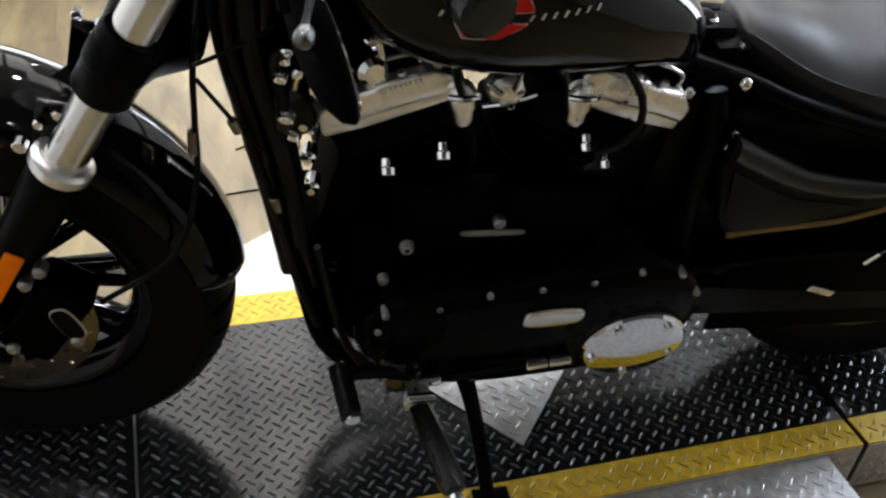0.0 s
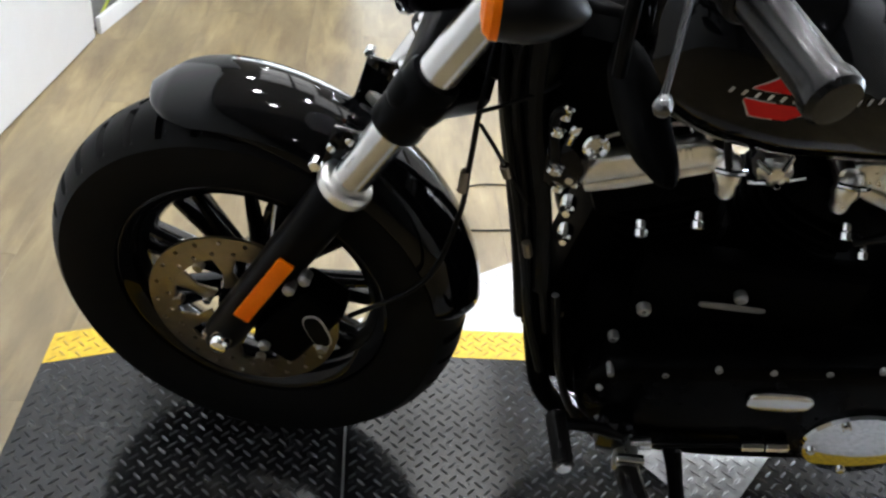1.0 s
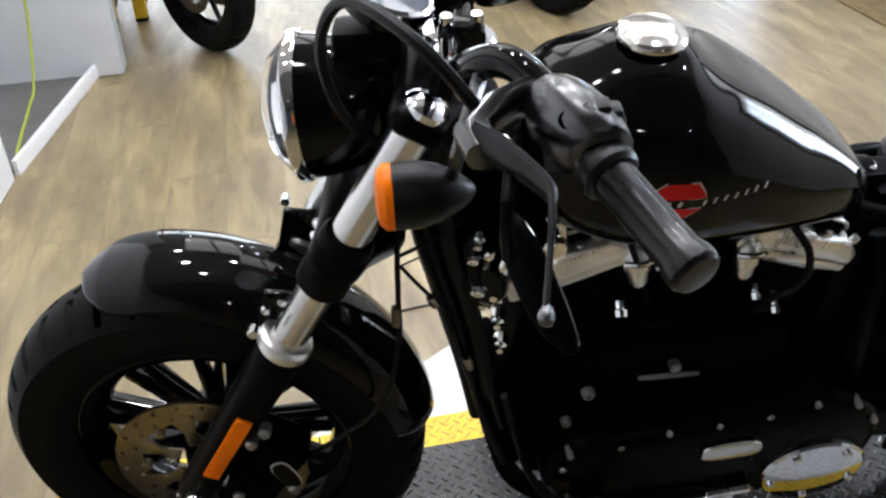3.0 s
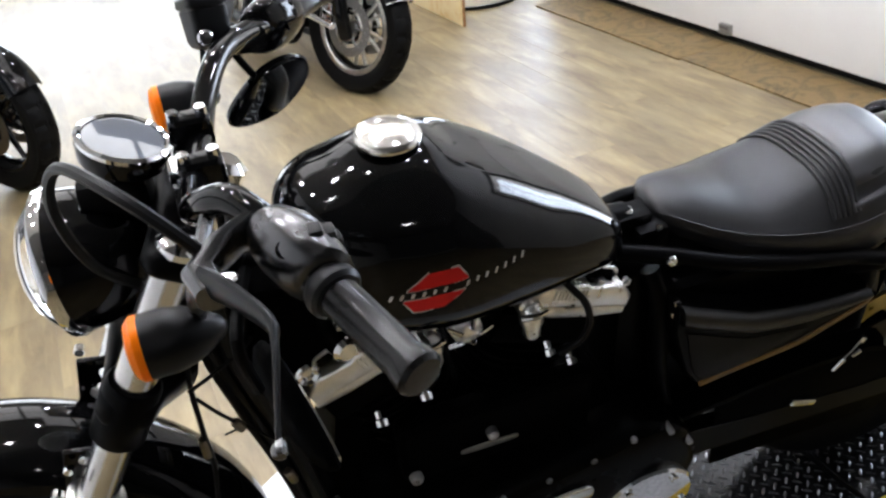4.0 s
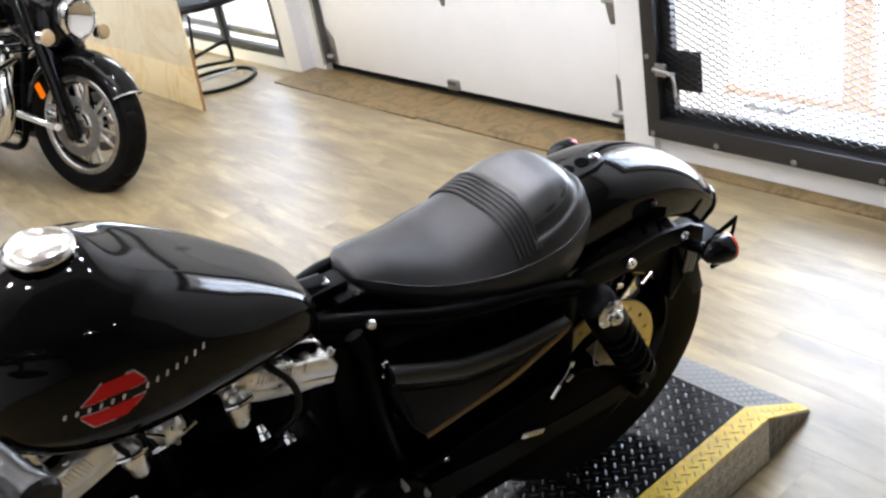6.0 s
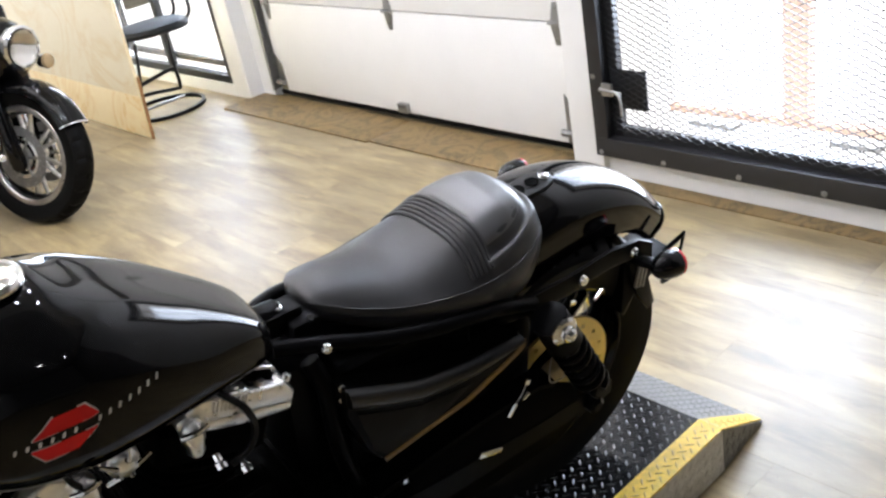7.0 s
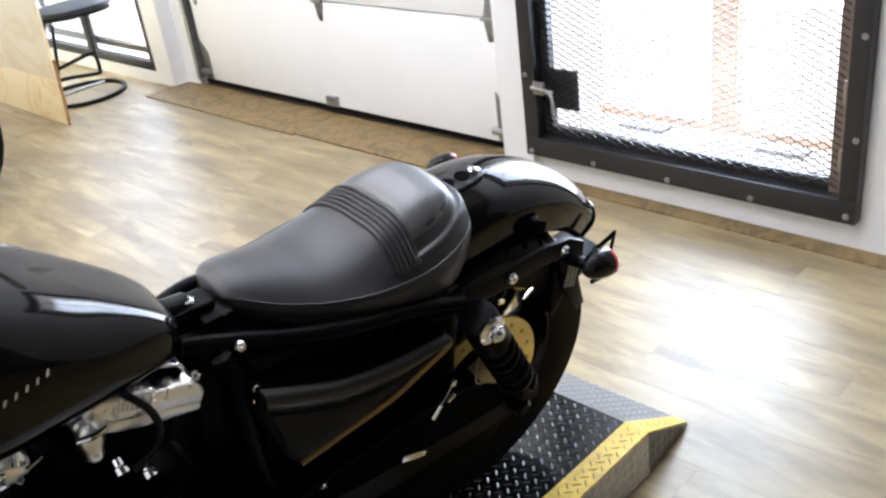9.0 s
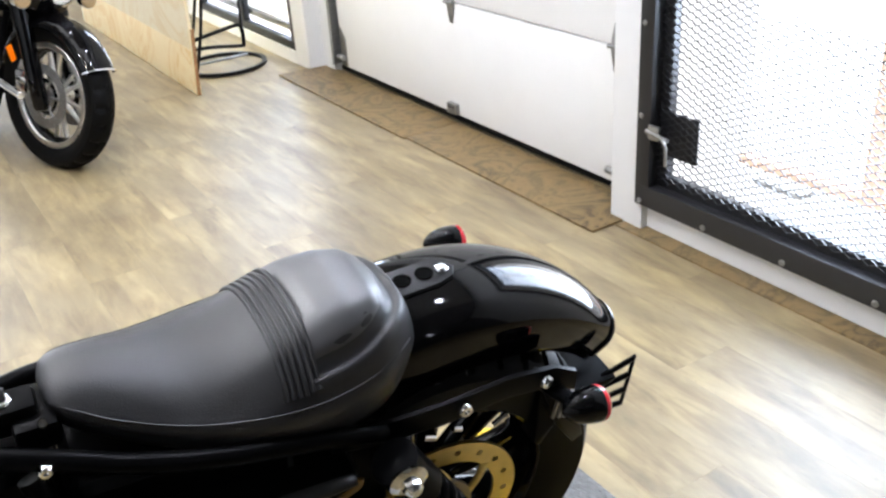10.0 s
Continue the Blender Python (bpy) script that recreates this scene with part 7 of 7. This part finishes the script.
    tank2 = part("fuel_tank", loft([ellipse((x, 0, z), (0, 1, 0), (0, 0, 1), a, h, 24, 2.5) for x, z, a, h in ((-0.42, 0.86, 0.06, 0.05), (-0.45, 0.865, 0.11, 0.09), (-0.58, 0.87, 0.155, 0.12), (-0.75, 0.85, 0.145, 0.11), (-0.90, 0.80, 0.10, 0.07), (-0.97, 0.77, 0.04, 0.03))]), GLOSS, b, "black fuel tank", smooth=60)
    part("seat", loft([ellipse((x, 0, z), (0, 1, 0), (0, 0, 1), a, h, 22, 2.6) for x, z, a, h in ((-0.92, 0.73, 0.06, 0.03), (-0.98, 0.72, 0.11, 0.05), (-1.18, 0.68, 0.16, 0.06), (-1.34, 0.72, 0.15, 0.08), (-1.45, 0.76, 0.09, 0.05), (-1.70, 0.80, 0.07, 0.04))]), LEATHER, b, "black vinyl seat", smooth=60)
    part("rear_fender", arc_shell((-1.55, 0, r), radians(10), radians(150), 24, lambda t: [((w * 0.65 + 0.02) * sin(q), r + 0.045 - 0.09 * (1 - cos(q))) for q in np.linspace(-pi / 2, pi / 2, 13)], 0.004), GLOSS, b, "black rear fender")
    en = part("engine", box((-0.70, 0, 0.36), (0.42, 0.24, 0.24), bevel=0.05, seg=3), SATIN, b, "V-twin engine")
    for lean in (25, -25):
        a = radians(lean)
        ax, cx = V(sin(a), 0, cos(a)), V(cos(a), 0, -sin(a))
        for k in range(7):
            part("fin", slab(ellipse(V(-0.70, 0, 0.40) + ax * (0.09 + k * 0.024), cx, (0, 1, 0), 0.085, 0.10, 16, 3), ax, 0.009, 0.0), SATIN, en, smooth=20)
        part("cylinder_head", box(V(-0.70, 0, 0.40) + ax * 0.285, (0.16, 0.19, 0.07), Euler((0, a, 0)).to_matrix(), 0.02, 3), CHROME if chrome else CAST, en)
    for o in (-1, 1):
        if chrome or o > 0:
            part("exhaust_pipe", tube([(-0.52, o * 0.08, 0.60), (-0.44, o * 0.15, 0.50), (-0.46, o * 0.17, 0.34), (-0.56, o * 0.17, 0.24), (-0.85, o * 0.18, 0.20), (-1.7, o * 0.20, 0.24)], [0.023, 0.024, 0.025, 0.03, 0.035, 0.045], 16, 8), SATIN, b, "black exhaust pipe")
        part("air_cleaner", lathe((-0.70, o * 0.13, 0.62), (0, o, 0), [(0, 0.08), (0.04, 0.085), (0.055, 0.07), (0.06, 0.03)], 24), CHROME if chrome else GLOSS, en)
    for o in (-1, 1):
        part("frame_tube", tube([(-0.36, o * 0.03, 0.82), (-0.40, o * 0.07, 0.55), (-0.44, o * 0.10, 0.22), (-0.7, o * 0.11, 0.17), (-1.1, o * 0.11, 0.22), (-1.2, o * 0.10, 0.55)], 0.018, 10, 6), SATIN, b)
    if chrome:
        part("lower_fairing", loft([ellipse((x, -0.27, 0.72), (0, 1, 0), (0, 0, 1), 0.05 * k, 0.20 * k, 20, 3) for x, k in ((-0.40, 0.5), (-0.42, 0.9), (-0.50, 1.0), (-0.62, 0.95), (-0.66, 0.5))]), GLOSS, b, "black lower leg fairing")
        part("crash_bar", tube([(-0.42, -0.08, 0.62), (-0.40, -0.22, 0.56), (-0.40, -0.25, 0.42), (-0.44, -0.20, 0.30), (-0.46, -0.10, 0.24)], 0.019, 12, 6), CHROME, b, "chrome engine guard")
        for o in (-1, 1):
            part("chrome_header", tube([(-0.50, o * 0.10, 0.62), (-0.40, o * 0.17, 0.52), (-0.38, o * 0.185, 0.38), (-0.46, o * 0.18, 0.27), (-0.62, o * 0.18, 0.22)], 0.036, 14, 7), CHROME, b, "chrome header pipe shield")
            part("rocker_box", loft([ellipse((-0.60 + dx, o * 0.115, 0.68), (1, 0, 0.3), (0, 0, 1), 0.055 * k, 0.042 * k, 18, 3) for dx, k in ((0, 1.0), (0.0, 1.02))] + [ellipse((-0.60, o * 0.145, 0.68), (1, 0, 0.3), (0, 0, 1), 0.045, 0.034, 18, 3)]), CHROME, b, "chrome rocker box")
            for x, z in ((-0.56, 0.50), (-0.66, 0.46), (-0.74, 0.52), (-0.60, 0.40)):
                part("engine_bolt_cover", lathe((x, o * 0.12, z), (0, o, 0.1), [(0, 0.022), (0.02, 0.022), (0.028, 0.014), (0.03, 0.004)], 14), CHROME, b)
            part("pushrod_tube", rod((-0.66, o * 0.125, 0.42), (-0.60, o * 0.12, 0.64), 0.013, seg=12), CHROME, b)
            part("pushrod_tube", rod((-0.72, o * 0.125, 0.42), (-0.80, o * 0.12, 0.62), 0.013, seg=12), CHROME, b)
        for k in range(4):
            part("grille_bar", rod((-0.34, -0.30, 0.66 + k * 0.03), (-0.34, -0.04, 0.66 + k * 0.03), 0.008, seg=10), CHROME, b, "chrome cooler bar")
    turn = pose(-0.10, 0, 0) @ pose(0, 0, 0, 0, 0, steer) @ pose(0.10, 0, 0)
    for ob in b.children:
        if ob.name.split(".")[0] in ("front_wheel", "fork_leg", "front_fender", "headlight", "turn_signal", "handlebar", "grip", "mirror"):
            ob.matrix_basis = turn @ ob.matrix_basis
    part("side_stand", tube([(-0.8, 0.12, 0.18), (-0.78, 0.20, 0.12), (-0.77, 0.27, 0.075 if chrome else 0.008)], 0.012, 8, 4), SATIN, b)
    return b


parked("parked_cruiser", "black and chrome cruiser motorcycle with silver spoked wheels", pose(1.757, 5.09, 0, 0, 0, -82) @ pose(0, 0, 0, -13), True, steer=17.0)
parked("parked_bobber", "all-black motorcycle with black cast wheels", pose(0.17, 5.05, 0, 0, 0, -54), False)

# thin wires lying on the floor behind the platform
for pts in ([(0.60, 2.795, 0.003), (0.70, 2.812, 0.003), (0.78, 2.82, 0.003), (0.90, 2.835, 0.003)], [(0.70, 3.02, 0.003), (0.77, 3.055, 0.003), (0.85, 3.06, 0.003), (0.875, 3.04, 0.003), (0.87, 3.00, 0.003)]):
    tagged(part("floor_wire", tube(pts, 0.0025, 6, 6), CABLE), "thin dark wire lying on the laminate floor", "wire")

# ---- floor ----
floor = setting("floor", "grey-brown oak laminate floor with streaky planks", "floor", box((0.9, 4.0, -0.012), (5.4, 14.4, 0.016)), LAMINATE, smooth=0)
PW, PL = 0.197, 1.30
plank_me = {}


def plank_mesh(n):
    if n not in plank_me:
        bm = box((0, 0, 0), (PW - 0.0002, n - 0.0002, 0.004), bevel=0.0003, seg=1)
        me = bpy.data.meshes.new("plank")
        bm.to_mesh(me)
        bm.free()
        me.materials.append(LAMINATE)
        plank_me[n] = me
    return plank_me[n]


for i in range(27):
    x = -1.75 + PW * (i + 0.5)
    y = -1.0 - PL * ((i * 0.37) % 1.0)
    while y < 11.0:
        if x < 3.36 and y + PL > -0.5:
            share("plank", plank_mesh(PL), floor, pose(x, y + PL / 2, -0.002))
        y += PL
